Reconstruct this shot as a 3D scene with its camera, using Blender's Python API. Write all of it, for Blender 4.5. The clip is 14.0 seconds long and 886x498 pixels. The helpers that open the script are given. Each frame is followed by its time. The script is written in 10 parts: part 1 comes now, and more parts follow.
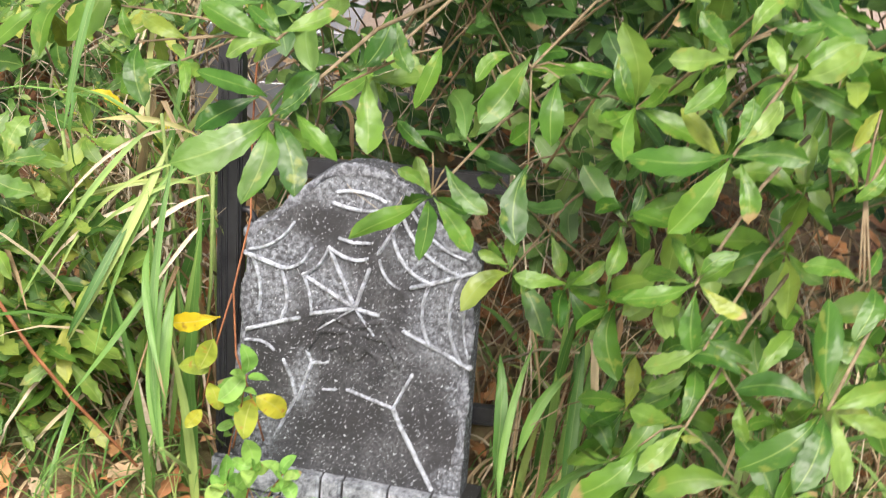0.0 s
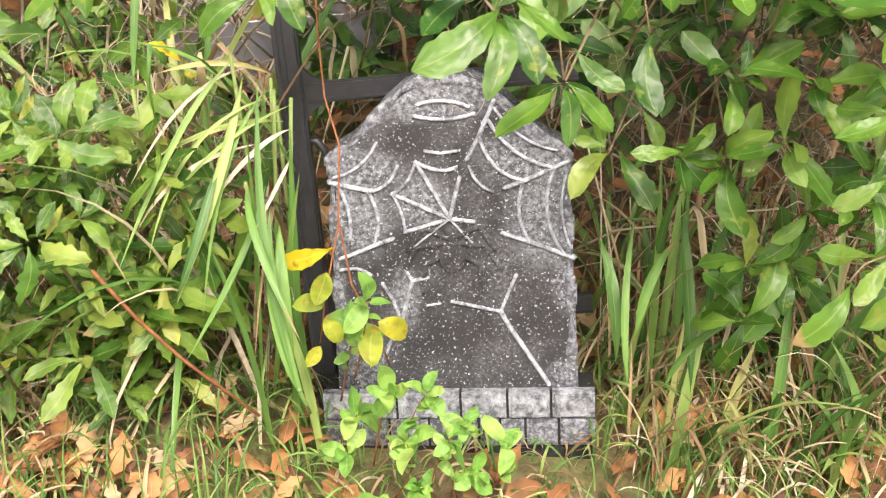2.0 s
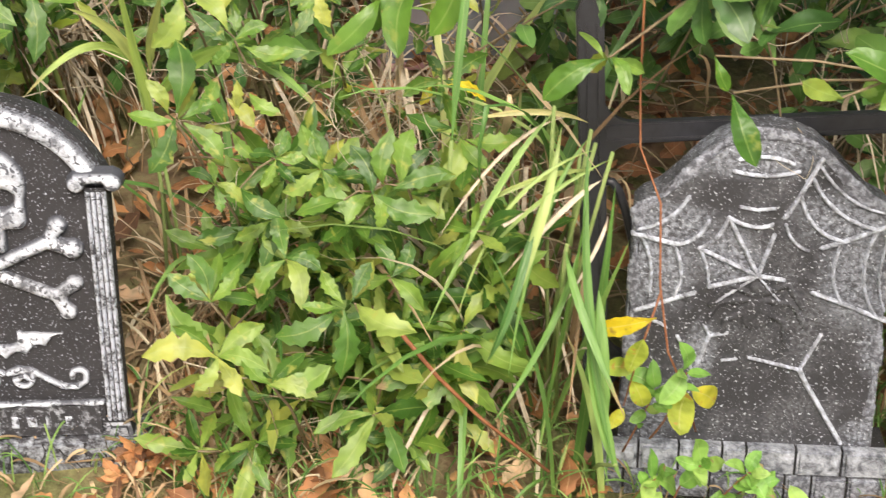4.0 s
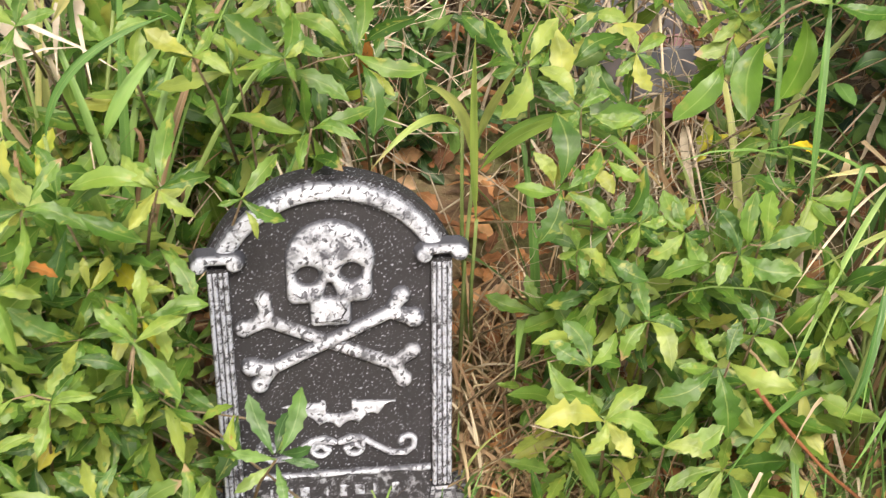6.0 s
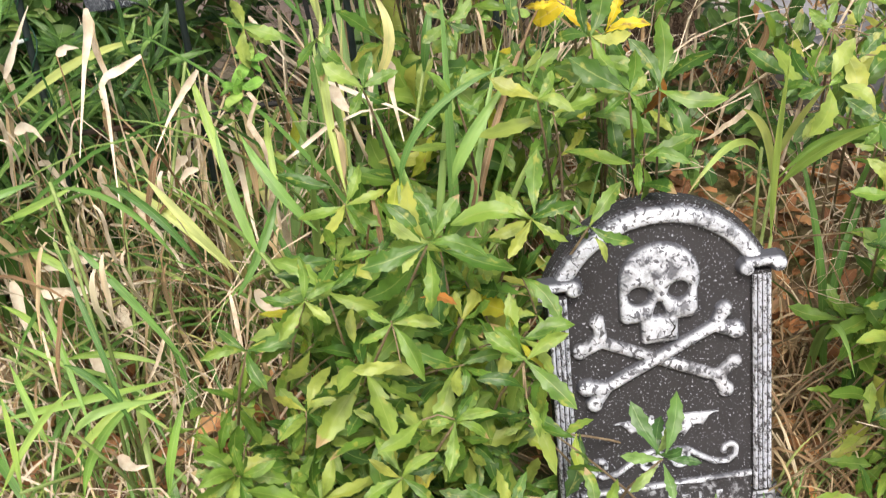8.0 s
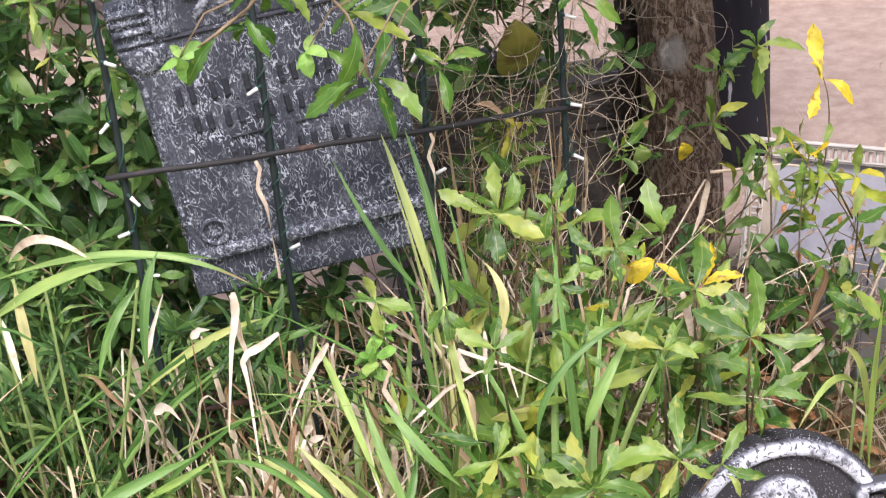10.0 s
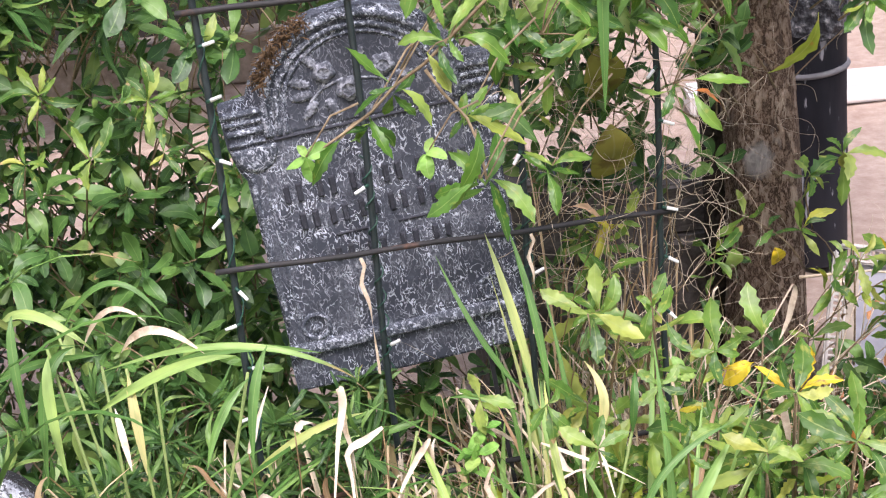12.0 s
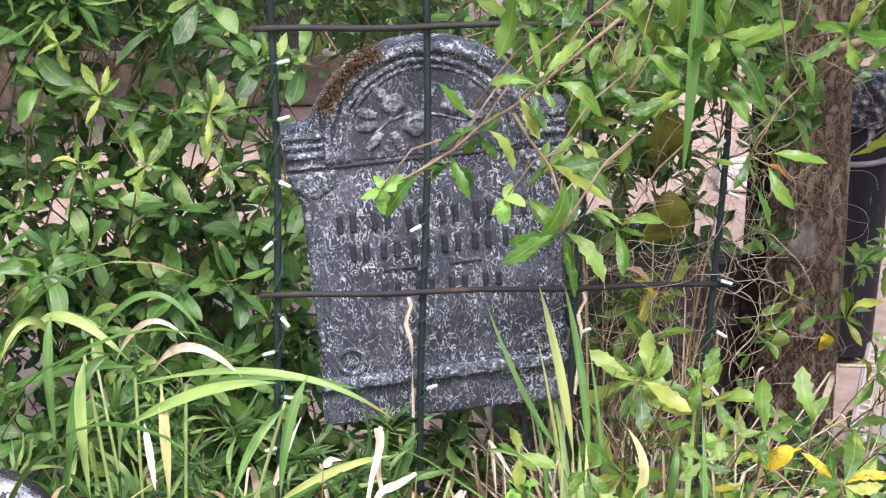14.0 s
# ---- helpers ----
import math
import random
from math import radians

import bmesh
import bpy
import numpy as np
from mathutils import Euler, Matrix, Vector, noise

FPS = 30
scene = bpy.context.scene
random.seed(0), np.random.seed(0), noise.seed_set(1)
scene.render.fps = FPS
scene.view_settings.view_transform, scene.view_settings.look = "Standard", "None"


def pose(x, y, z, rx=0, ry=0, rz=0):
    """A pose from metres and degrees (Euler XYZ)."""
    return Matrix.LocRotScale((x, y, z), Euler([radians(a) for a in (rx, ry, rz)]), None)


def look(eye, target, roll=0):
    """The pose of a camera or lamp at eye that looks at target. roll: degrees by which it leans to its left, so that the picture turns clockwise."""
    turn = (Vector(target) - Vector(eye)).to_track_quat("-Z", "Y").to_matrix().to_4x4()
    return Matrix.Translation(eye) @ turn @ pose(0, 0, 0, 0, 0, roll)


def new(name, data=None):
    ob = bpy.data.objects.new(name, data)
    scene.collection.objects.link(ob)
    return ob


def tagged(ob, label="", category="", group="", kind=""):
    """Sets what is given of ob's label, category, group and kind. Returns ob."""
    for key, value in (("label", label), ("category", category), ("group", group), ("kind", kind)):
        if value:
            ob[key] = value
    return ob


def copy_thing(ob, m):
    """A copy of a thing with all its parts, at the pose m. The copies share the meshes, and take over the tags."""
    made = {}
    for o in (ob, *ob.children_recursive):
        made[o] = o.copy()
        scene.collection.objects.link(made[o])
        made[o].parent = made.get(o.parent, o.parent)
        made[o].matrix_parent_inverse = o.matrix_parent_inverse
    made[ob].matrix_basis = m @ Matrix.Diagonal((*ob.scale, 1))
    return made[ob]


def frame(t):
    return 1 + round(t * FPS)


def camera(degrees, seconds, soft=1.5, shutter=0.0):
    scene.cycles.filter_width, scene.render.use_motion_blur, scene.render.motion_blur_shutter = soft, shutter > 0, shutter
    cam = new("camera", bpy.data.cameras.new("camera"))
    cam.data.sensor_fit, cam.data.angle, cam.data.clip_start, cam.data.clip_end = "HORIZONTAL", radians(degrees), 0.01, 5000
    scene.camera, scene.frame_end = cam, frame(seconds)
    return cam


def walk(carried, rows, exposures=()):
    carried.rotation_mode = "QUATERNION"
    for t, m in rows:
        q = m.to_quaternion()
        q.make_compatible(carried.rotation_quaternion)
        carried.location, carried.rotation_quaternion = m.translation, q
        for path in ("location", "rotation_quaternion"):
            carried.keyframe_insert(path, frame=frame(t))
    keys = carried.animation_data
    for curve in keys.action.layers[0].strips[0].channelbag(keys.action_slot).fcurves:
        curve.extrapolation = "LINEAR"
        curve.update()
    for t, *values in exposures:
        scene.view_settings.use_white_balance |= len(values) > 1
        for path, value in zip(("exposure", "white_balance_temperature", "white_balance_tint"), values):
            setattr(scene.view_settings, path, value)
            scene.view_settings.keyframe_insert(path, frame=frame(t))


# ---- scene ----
cam = camera(34.7, 14.0, soft=1.1, shutter=0.25)
PATH = [
    (0, look((1.1811, -1.7185, 1.5193), (1.1559, -0.0288, 0.4496), 7.73)),
    (0.5, look((1.0752, -1.7145, 1.4933), (1.1391, -0.0723, 0.3536), 2.11)),
    (1, look((1.0228, -1.7213, 1.4688), (1.1762, -0.0811, 0.3347), -0.51)),
    (1.5, look((0.9375, -1.7230, 1.4565), (1.1115, -0.0794, 0.3303), -1.19)),
    (2, look((0.8473, -1.7275, 1.4603), (1.0270, -0.0943, 0.3199), 1.55)),
    (2.2, look((0.8132, -1.7084, 1.4659), (1.0028, -0.0877, 0.3094), 3.38)),
    (4.3, look((0.3932, -1.4161, 1.6259), (0.5400, 0.0925, 0.3211), 3.50)),
    (4.5, look((0.3462, -1.4011, 1.6387), (0.4832, 0.1181, 0.3451), 3.32)),
    (5, look((0.2131, -1.3952, 1.6322), (0.3366, 0.1584, 0.3788), 1.92)),
    (5.5, look((0.0714, -1.3839, 1.6394), (0.2307, 0.1743, 0.3958), 2.01)),
    (6, look((-0.0301, -1.4171, 1.6312), (0.1591, 0.1249, 0.3716), 2.19)),
    (6.5, look((-0.1215, -1.4713, 1.6212), (-0.0514, 0.0587, 0.3351), -1.50)),
    (7, look((-0.2136, -1.4925, 1.6179), (-0.2516, 0.0130, 0.3018), -2.35)),
    (7.5, look((-0.3299, -1.5058, 1.6339), (-0.2851, 0.0369, 0.3619), -2.34)),
    (8, look((-0.4285, -1.5370, 1.6637), (-0.3088, 0.0824, 0.4962), -4.11)),
    (8.5, look((-0.5118, -1.5607, 1.6857), (-0.3489, 0.0921, 0.5714), -4.48)),
    (9, look((-0.6352, -1.5836, 1.7236), (-0.3984, 0.1192, 0.7017), -4.80)),
    (9.2, look((-0.6604, -1.5951, 1.7329), (-0.4149, 0.1305, 0.7521), -4.98)),
    (11.3, look((-0.7703, -1.6567, 1.7772), (-0.5383, 0.1796, 1.0195), -7.14)),
    (11.5, look((-0.7811, -1.6587, 1.7798), (-0.5592, 0.1833, 1.0328), -6.74)),
    (12, look((-0.8090, -1.6581, 1.7822), (-0.6086, 0.1960, 1.0595), -5.50)),
    (12.5, look((-0.8225, -1.6524, 1.7826), (-0.6292, 0.2103, 1.0804), -4.20)),
    (13, look((-0.8481, -1.6363, 1.7774), (-0.6553, 0.2310, 1.0873), -2.71)),
    (13.5, look((-0.8826, -1.6205, 1.7749), (-0.6400, 0.2483, 1.1051), -0.14)),
    (14, look((-0.9073, -1.5914, 1.7652), (-0.6899, 0.2829, 1.1020), 1.07)),
]
EXPOSURES = [(0, 0.56, 6600, 11), (1, 0.70, 7100, 14), (2.2, 0.70, 7000, 13), (4.3, 0.36, 6900, 12), (7, 0.36, 6950, 14), (8, 0.32, 6700, 12), (9.2, 0.30, 6300, 19), (11.3, 0.50, 6150, 23), (14, 0.56, 6050, 23)]
walk(cam, PATH, EXPOSURES)

# ---- world and light: bright overcast ----
world = bpy.data.worlds.new("overcast_sky")
scene.world = world
world.use_nodes = True
wn = world.node_tree.nodes
wl = world.node_tree.links
sky = wn.new("ShaderNodeTexSky")
sky.sky_type = "NISHITA"
sky.sun_disc = False
sky.sun_elevation = radians(52)
sky.sun_rotation = radians(200)
sky.air_density = 1.0
sky.dust_density = 6.0
wn["Background"].inputs["Strength"].default_value = 0.12
wl.new(sky.outputs["Color"], wn["Background"].inputs["Color"])
sun = new("sun", bpy.data.lights.new("sun", "SUN"))
sun.data.energy = 2.8
sun.data.angle = radians(20)
sun.data.color = (1.0, 0.95, 0.88)
sun.matrix_world = look((0.6, -2.2, 4.0), (0, 0, 0))

# ---- materials ----


def material(name):
    m = bpy.data.materials.new(name)
    m.use_nodes = True
    return m, m.node_tree.nodes, m.node_tree.links, m.node_tree.nodes["Principled BSDF"]


def ramp(n, stops):
    r = n.new("ShaderNodeValToRGB")
    e = r.color_ramp.elements
    while len(e) < len(stops):
        e.new(0.5)
    for el, (p, c) in zip(e, stops):
        el.position = p
        el.color = (c, c, c, 1) if not isinstance(c, tuple) else (*c, 1)
    return r


def noise_node(n, l, scale, detail=4.0, rough=0.6, coord="Object", distortion=0.0):
    tc = n.new("ShaderNodeTexCoord")
    t = n.new("ShaderNodeTexNoise")
    t.inputs["Scale"].default_value = scale
    t.inputs["Detail"].default_value = detail
    t.inputs["Roughness"].default_value = rough
    t.inputs["Distortion"].default_value = distortion
    l.new(tc.outputs[coord], t.inputs["Vector"])
    return t


def mix(n, l, fac, a, b, blend="MIX"):
    x = n.new("ShaderNodeMix")
    x.data_type = "RGBA"
    x.blend_type = blend
    for sock, val in ((x.inputs[0], fac), (x.inputs[6], a), (x.inputs[7], b)):
        if isinstance(val, (int, float)):
            sock.default_value = val
        elif isinstance(val, tuple):
            sock.default_value = (*val, 1)
        else:
            l.new(val, sock)
    return x.outputs[2]


def bump(n, l, height, strength, dist, bsdf):
    b = n.new("ShaderNodeBump")
    b.inputs["Strength"].default_value = strength
    b.inputs["Distance"].default_value = dist
    l.new(height, b.inputs["Height"])
    l.new(b.outputs["Normal"], bsdf.inputs["Normal"])
    return b


def rnd(n, l):
    """One random number for each object and each loose piece."""
    oi = n.new("ShaderNodeObjectInfo")
    ge = n.new("ShaderNodeNewGeometry")
    a = n.new("ShaderNodeMath")
    a.operation = "ADD"
    l.new(oi.outputs["Random"], a.inputs[0])
    l.new(ge.outputs["Random Per Island"], a.inputs[1])
    f = n.new("ShaderNodeMath")
    f.operation = "FRACT"
    l.new(a.outputs[0], f.inputs[0])
    return f.outputs[0]


def leaf_material(name, colours, vein, gloss=0.38, blotch=0.0, spot=(0.35, 0.2, 0.05), thin=0.25):
    """colours: ramp of (place, rgb) from dull to fresh, picked leaf by leaf."""
    m, n, l, p = material(name)
    r = rnd(n, l)
    cr = ramp(n, colours)
    l.new(r, cr.inputs["Fac"])
    uv = n.new("ShaderNodeUVMap")
    sx = n.new("ShaderNodeSeparateXYZ")
    l.new(uv.outputs["UV"], sx.inputs[0])
    d = n.new("ShaderNodeMath")
    d.operation = "SUBTRACT"
    l.new(sx.outputs["X"], d.inputs[0])
    d.inputs[1].default_value = 0.5
    ab = n.new("ShaderNodeMath")
    ab.operation = "ABSOLUTE"
    l.new(d.outputs[0], ab.inputs[0])
    mid = ramp(n, [(0.0, 0.60), (0.015, 0.35), (0.045, 0.0)])
    l.new(ab.outputs[0], mid.inputs["Fac"])
    # side veins run slantwise from the midrib
    sv = n.new("ShaderNodeMath")
    sv.operation = "MULTIPLY_ADD"
    l.new(ab.outputs[0], sv.inputs[0])
    sv.inputs[1].default_value = -0.55
    l.new(sx.outputs["Y"], sv.inputs[2])
    wv = n.new("ShaderNodeMath")
    wv.operation = "MULTIPLY"
    l.new(sv.outputs[0], wv.inputs[0])
    wv.inputs[1].default_value = 62.0
    sn = n.new("ShaderNodeMath")
    sn.operation = "SINE"
    l.new(wv.outputs[0], sn.inputs[0])
    side = ramp(n, [(0.80, 0.0), (1.0, 0.035)])
    l.new(sn.outputs[0], side.inputs["Fac"])
    # the leaf's own noise space: across, along, and a slice picked leaf by leaf
    rz = n.new("ShaderNodeMath")
    rz.operation = "MULTIPLY"
    l.new(r, rz.inputs[0])
    rz.inputs[1].default_value = 41.0
    ux = n.new("ShaderNodeMath")
    ux.operation = "MULTIPLY"
    l.new(sx.outputs["X"], ux.inputs[0])
    ux.inputs[1].default_value = 0.35
    own = n.new("ShaderNodeCombineXYZ")
    l.new(ux.outputs[0], own.inputs["X"])
    l.new(sx.outputs["Y"], own.inputs["Y"])
    l.new(rz.outputs[0], own.inputs["Z"])

    def leaf_noise(scale, detail):
        q = n.new("ShaderNodeTexNoise")
        q.inputs["Scale"].default_value = scale
        q.inputs["Detail"].default_value = detail
        l.new(own.outputs[0], q.inputs["Vector"])
        return q
    mott = leaf_noise(7.0, 4)
    base = mix(n, l, mott.outputs["Fac"], cr.outputs["Color"], (0.55, 0.55, 0.5), "OVERLAY")
    # broad lighter and darker patches
    cloud = leaf_noise(2.6, 2)
    shade = ramp(n, [(0.35, (0.62, 0.66, 0.60)), (0.5, (1.0, 1.0, 1.0)), (0.68, (1.22, 1.15, 1.10))])
    l.new(cloud.outputs["Fac"], shade.inputs["Fac"])
    base = mix(n, l, 0.8, base, shade.outputs["Color"], "MULTIPLY")
    c = mix(n, l, side.outputs["Color"], base, vein)
    c = mix(n, l, mid.outputs["Color"], c, vein)
    if blotch:
        bn = leaf_noise(4.5, 3)
        br = ramp(n, [(0.66 - blotch, 0.0), (0.74 - blotch * 0.8, 0.75)])
        l.new(bn.outputs["Fac"], br.inputs["Fac"])
        c = mix(n, l, br.outputs["Color"], c, spot)
    # some leaves are brown at the tip
    h7 = n.new("ShaderNodeMath")
    h7.operation = "MULTIPLY"
    l.new(r, h7.inputs[0])
    h7.inputs[1].default_value = 17.0
    hf = n.new("ShaderNodeMath")
    hf.operation = "FRACT"
    l.new(h7.outputs[0], hf.inputs[0])
    pick = ramp(n, [(0.945, 0.0), (0.955, 1.0)])
    l.new(hf.outputs[0], pick.inputs["Fac"])
    tipn = n.new("ShaderNodeMath")
    tipn.operation = "MULTIPLY_ADD"
    l.new(mott.outputs["Fac"], tipn.inputs[0])
    tipn.inputs[1].default_value = 0.22
    l.new(sx.outputs["Y"], tipn.inputs[2])
    tip = ramp(n, [(0.94, 0.0), (1.0, 0.85)])
    l.new(tipn.outputs[0], tip.inputs["Fac"])
    tm = mix(n, l, 1.0, tip.outputs["Color"], pick.outputs["Color"], "MULTIPLY")
    c = mix(n, l, tm, c, (0.46, 0.31, 0.16))
    l.new(c, p.inputs["Base Color"])
    gr = n.new("ShaderNodeMath")
    gr.operation = "MULTIPLY_ADD"
    l.new(mott.outputs["Fac"], gr.inputs[0])
    gr.inputs[1].default_value = 0.3
    gr.inputs[2].default_value = gloss - 0.06
    l.new(gr.outputs[0], p.inputs["Roughness"])
    p.inputs["Specular IOR Level"].default_value = 0.58
    und = leaf_noise(3.6, 2)
    hsum = mix(n, l, 0.2, und.outputs["Fac"], side.outputs["Color"])
    bump(n, l, hsum, 0.6, 0.008, p)
    tr = n.new("ShaderNodeBsdfTranslucent")
    l.new(c, tr.inputs["Color"])
    ms = n.new("ShaderNodeMixShader")
    ms.inputs[0].default_value = thin
    l.new(p.outputs[0], ms.inputs[1])
    l.new(tr.outputs[0], ms.inputs[2])
    l.new(ms.outputs[0], n["Material Output"].inputs["Surface"])
    return m


def plain(name, colours, scale=30, rough=0.8, metal=0.0, bumpiness=0.4, dist=0.002, detail=6, spec=0.5):
    m, n, l, p = material(name)
    t = noise_node(n, l, scale, detail, 0.65)
    cr = ramp(n, colours)
    l.new(t.outputs["Fac"], cr.inputs["Fac"])
    l.new(cr.outputs["Color"], p.inputs["Base Color"])
    p.inputs["Roughness"].default_value = rough
    p.inputs["Metallic"].default_value = metal
    p.inputs["Specular IOR Level"].default_value = spec
    if bumpiness:
        bump(n, l, t.outputs["Fac"], bumpiness, dist, p)
    return m


M_BROAD = leaf_material("broad_leaf", [(0.0, (0.034, 0.115, 0.014)), (0.35, (0.075, 0.195, 0.022)), (0.7, (0.130, 0.275, 0.034)), (0.93, (0.21, 0.35, 0.070)), (1.0, (0.30, 0.37, 0.060))],
                       (0.32, 0.45, 0.12), 0.31, 0.045, (0.27, 0.33, 0.06), thin=0.24)
M_LANCE = leaf_material("lance_leaf", [(0.0, (0.036, 0.112, 0.015)), (0.35, (0.095, 0.218, 0.030)), (0.75, (0.190, 0.325, 0.052)), (0.93, (0.31, 0.41, 0.090)), (1.0, (0.40, 0.43, 0.085))],
                       (0.36, 0.45, 0.13), 0.36, 0.055, (0.38, 0.41, 0.08), thin=0.22)
M_DARKLEAF = leaf_material("dark_leaf", [(0.0, (0.032, 0.095, 0.024)), (0.5, (0.082, 0.195, 0.044)), (0.85, (0.150, 0.295, 0.068)), (1.0, (0.27, 0.39, 0.11))],
                          (0.26, 0.40, 0.14), 0.36, thin=0.14)
M_SHOOT = leaf_material("shoot_leaf", [(0.0, (0.17, 0.40, 0.07)), (0.6, (0.27, 0.52, 0.11)), (1.0, (0.40, 0.58, 0.16))], (0.42, 0.58, 0.22), 0.42)
M_YELLOW = leaf_material("yellow_leaf", [(0.0, (0.72, 0.56, 0.02)), (0.6, (0.82, 0.64, 0.03)), (1.0, (0.76, 0.52, 0.04))], (0.8, 0.68, 0.28), 0.45, 0.10, (0.25, 0.12, 0.03))
M_YGREEN = leaf_material("yellowing_leaf", [(0.0, (0.28, 0.42, 0.05)), (0.6, (0.42, 0.50, 0.06)), (1.0, (0.60, 0.55, 0.05))], (0.6, 0.6, 0.2), 0.42, 0.04, (0.5, 0.25, 0.05))
M_ORANGE = leaf_material("orange_leaf", [(0.0, (0.45, 0.14, 0.04)), (1.0, (0.62, 0.28, 0.06))], (0.6, 0.4, 0.15), 0.5, 0.05, (0.2, 0.08, 0.03))
M_GRASS = leaf_material("grass_blade", [(0.0, (0.070, 0.19, 0.040)), (0.45, (0.160, 0.34, 0.080)), (0.82, (0.30, 0.49, 0.14)), (0.94, (0.45, 0.53, 0.19)), (1.0, (0.57, 0.52, 0.24))], (0.30, 0.45, 0.14), 0.36, thin=0.24)
M_LIME = leaf_material("fresh_grass_blade", [(0.0, (0.20, 0.40, 0.075)), (0.6, (0.38, 0.56, 0.13)), (1.0, (0.56, 0.64, 0.22))], (0.45, 0.6, 0.2), 0.38, thin=0.26)
M_STRAW = leaf_material("dry_straw", [(0.0, (0.22, 0.13, 0.07)), (0.4, (0.42, 0.29, 0.17)), (0.8, (0.66, 0.52, 0.34)), (1.0, (0.85, 0.75, 0.58))], (0.66, 0.54, 0.36), 0.6, thin=0.12)
M_LITTER = leaf_material("fallen_leaf", [(0.0, (0.14, 0.07, 0.04)), (0.30, (0.38, 0.17, 0.075)), (0.65, (0.55, 0.26, 0.11)), (0.85, (0.66, 0.36, 0.17)), (1.0, (0.70, 0.52, 0.38))], (0.6, 0.38, 0.2), 0.6, thin=0.1)
M_STEM = plain("woody_stem", [(0.3, (0.16, 0.11, 0.06)), (0.7, (0.36, 0.29, 0.18))], 60, 0.8)
M_REDSTEM = plain("red_stem", [(0.3, (0.22, 0.07, 0.03)), (0.7, (0.42, 0.18, 0.08))], 60, 0.7)
M_BLACKPL = plain("black_plastic", [(0.3, (0.020, 0.021, 0.025)), (0.7, (0.040, 0.042, 0.050))], 40, 0.36, 0, 0.15, 0.0006)
M_RUST = plain("rusty_rod", [(0.30, (0.018, 0.020, 0.022)), (0.55, (0.03, 0.03, 0.032)), (0.68, (0.16, 0.08, 0.05)), (0.8, (0.24, 0.12, 0.07))], 9, 0.7, 0.0, 0.5, 0.001)
M_GREENROD = plain("green_coated_rod", [(0.3, (0.012, 0.022, 0.024)), (0.7, (0.03, 0.045, 0.048))], 25, 0.5, 0, 0.2, 0.0006)
M_BULB = plain("clear_white_bulb", [(0.3, (0.75, 0.8, 0.8)), (0.7, (0.9, 0.92, 0.92))], 40, 0.2, 0, 0)
M_TAG = plain("green_wire", [(0.3, (0.01, 0.05, 0.035)), (0.7, (0.02, 0.09, 0.06))], 40, 0.5, 0, 0)


def stone_paint(name, dark, light, speck, cover=0.5, veins=0.0, wash=0.0, vscale=120, cscale=115, soft=0.10, fleck=290):
    """Moulded foam in dark paint with dry-brushed white. cover: how much white lies on it; speck: share of white flecks."""
    m, n, l, p = material(name)
    tone = noise_node(n, l, 18, 5)
    dk = mix(n, l, tone.outputs["Fac"], tuple(c * 0.65 for c in dark), tuple(min(1, c * 1.35) for c in dark))
    fl = noise_node(n, l, fleck, 3, 0.55, distortion=0.6)
    fr = ramp(n, [(0.70 - speck, 0.0), (0.735 - speck, 0.85)])
    l.new(fl.outputs["Fac"], fr.inputs["Fac"])
    c = mix(n, l, fr.outputs["Color"], dk, light)
    if veins:
        vn = noise_node(n, l, vscale, 2.0, 0.55, distortion=0.9)
        vm_ = n.new("ShaderNodeMapping")
        vm_.inputs["Scale"].default_value = (1, 1, 0.55)
        l.new(vn.inputs["Vector"].links[0].from_socket, vm_.inputs["Vector"])
        l.new(vm_.outputs[0], vn.inputs["Vector"])
        vr = ramp(n, [(0.466, 0.0), (0.492, veins), (0.508, veins), (0.534, 0.0)])
        l.new(vn.outputs["Fac"], vr.inputs["Fac"])
        patch = noise_node(n, l, 22, 3)
        pr = ramp(n, [(0.42, 0.18), (0.56, 1.0)])
        l.new(patch.outputs["Fac"], pr.inputs["Fac"])
        vm = mix(n, l, 1.0, vr.outputs["Color"], pr.outputs["Color"], "MULTIPLY")
        c = mix(n, l, vm, c, light)
    if wash:
        ws = noise_node(n, l, 9, 4)
        wr = ramp(n, [(0.45, 0.0), (0.7, wash)])
        l.new(ws.outputs["Fac"], wr.inputs["Fac"])
        gr = noise_node(n, l, 190, 3)
        gm = ramp(n, [(0.42, 0.1), (0.6, 1.0)])
        l.new(gr.outputs["Fac"], gm.inputs["Fac"])
        wm = mix(n, l, 1.0, wr.outputs["Color"], gm.outputs["Color"], "MULTIPLY")
        c = mix(n, l, wm, c, light)
    if cover:
        cv = noise_node(n, l, cscale, 7, 0.72, distortion=0.3)
        r2 = ramp(n, [(0.58 - cover * 0.32, 0.0), (0.58 - cover * 0.32 + soft, 1.0)])
        l.new(cv.outputs["Fac"], r2.inputs["Fac"])
        c = mix(n, l, r2.outputs["Color"], c, light)
    l.new(c, p.inputs["Base Color"])
    p.inputs["Roughness"].default_value = 0.72
    hb = noise_node(n, l, 95, 5, 0.65)
    height = mix(n, l, 0.5, hb.outputs["Fac"], vr.outputs["Color"]) if veins else hb.outputs["Fac"]
    bump(n, l, height, 0.7 if veins else 0.75, 0.005, p)
    return m


WHITE = (0.60, 0.65, 0.74)
M_BLACKSTONE = stone_paint("black_speckled_foam", (0.037, 0.037, 0.042), WHITE, 0.072, 0.0)


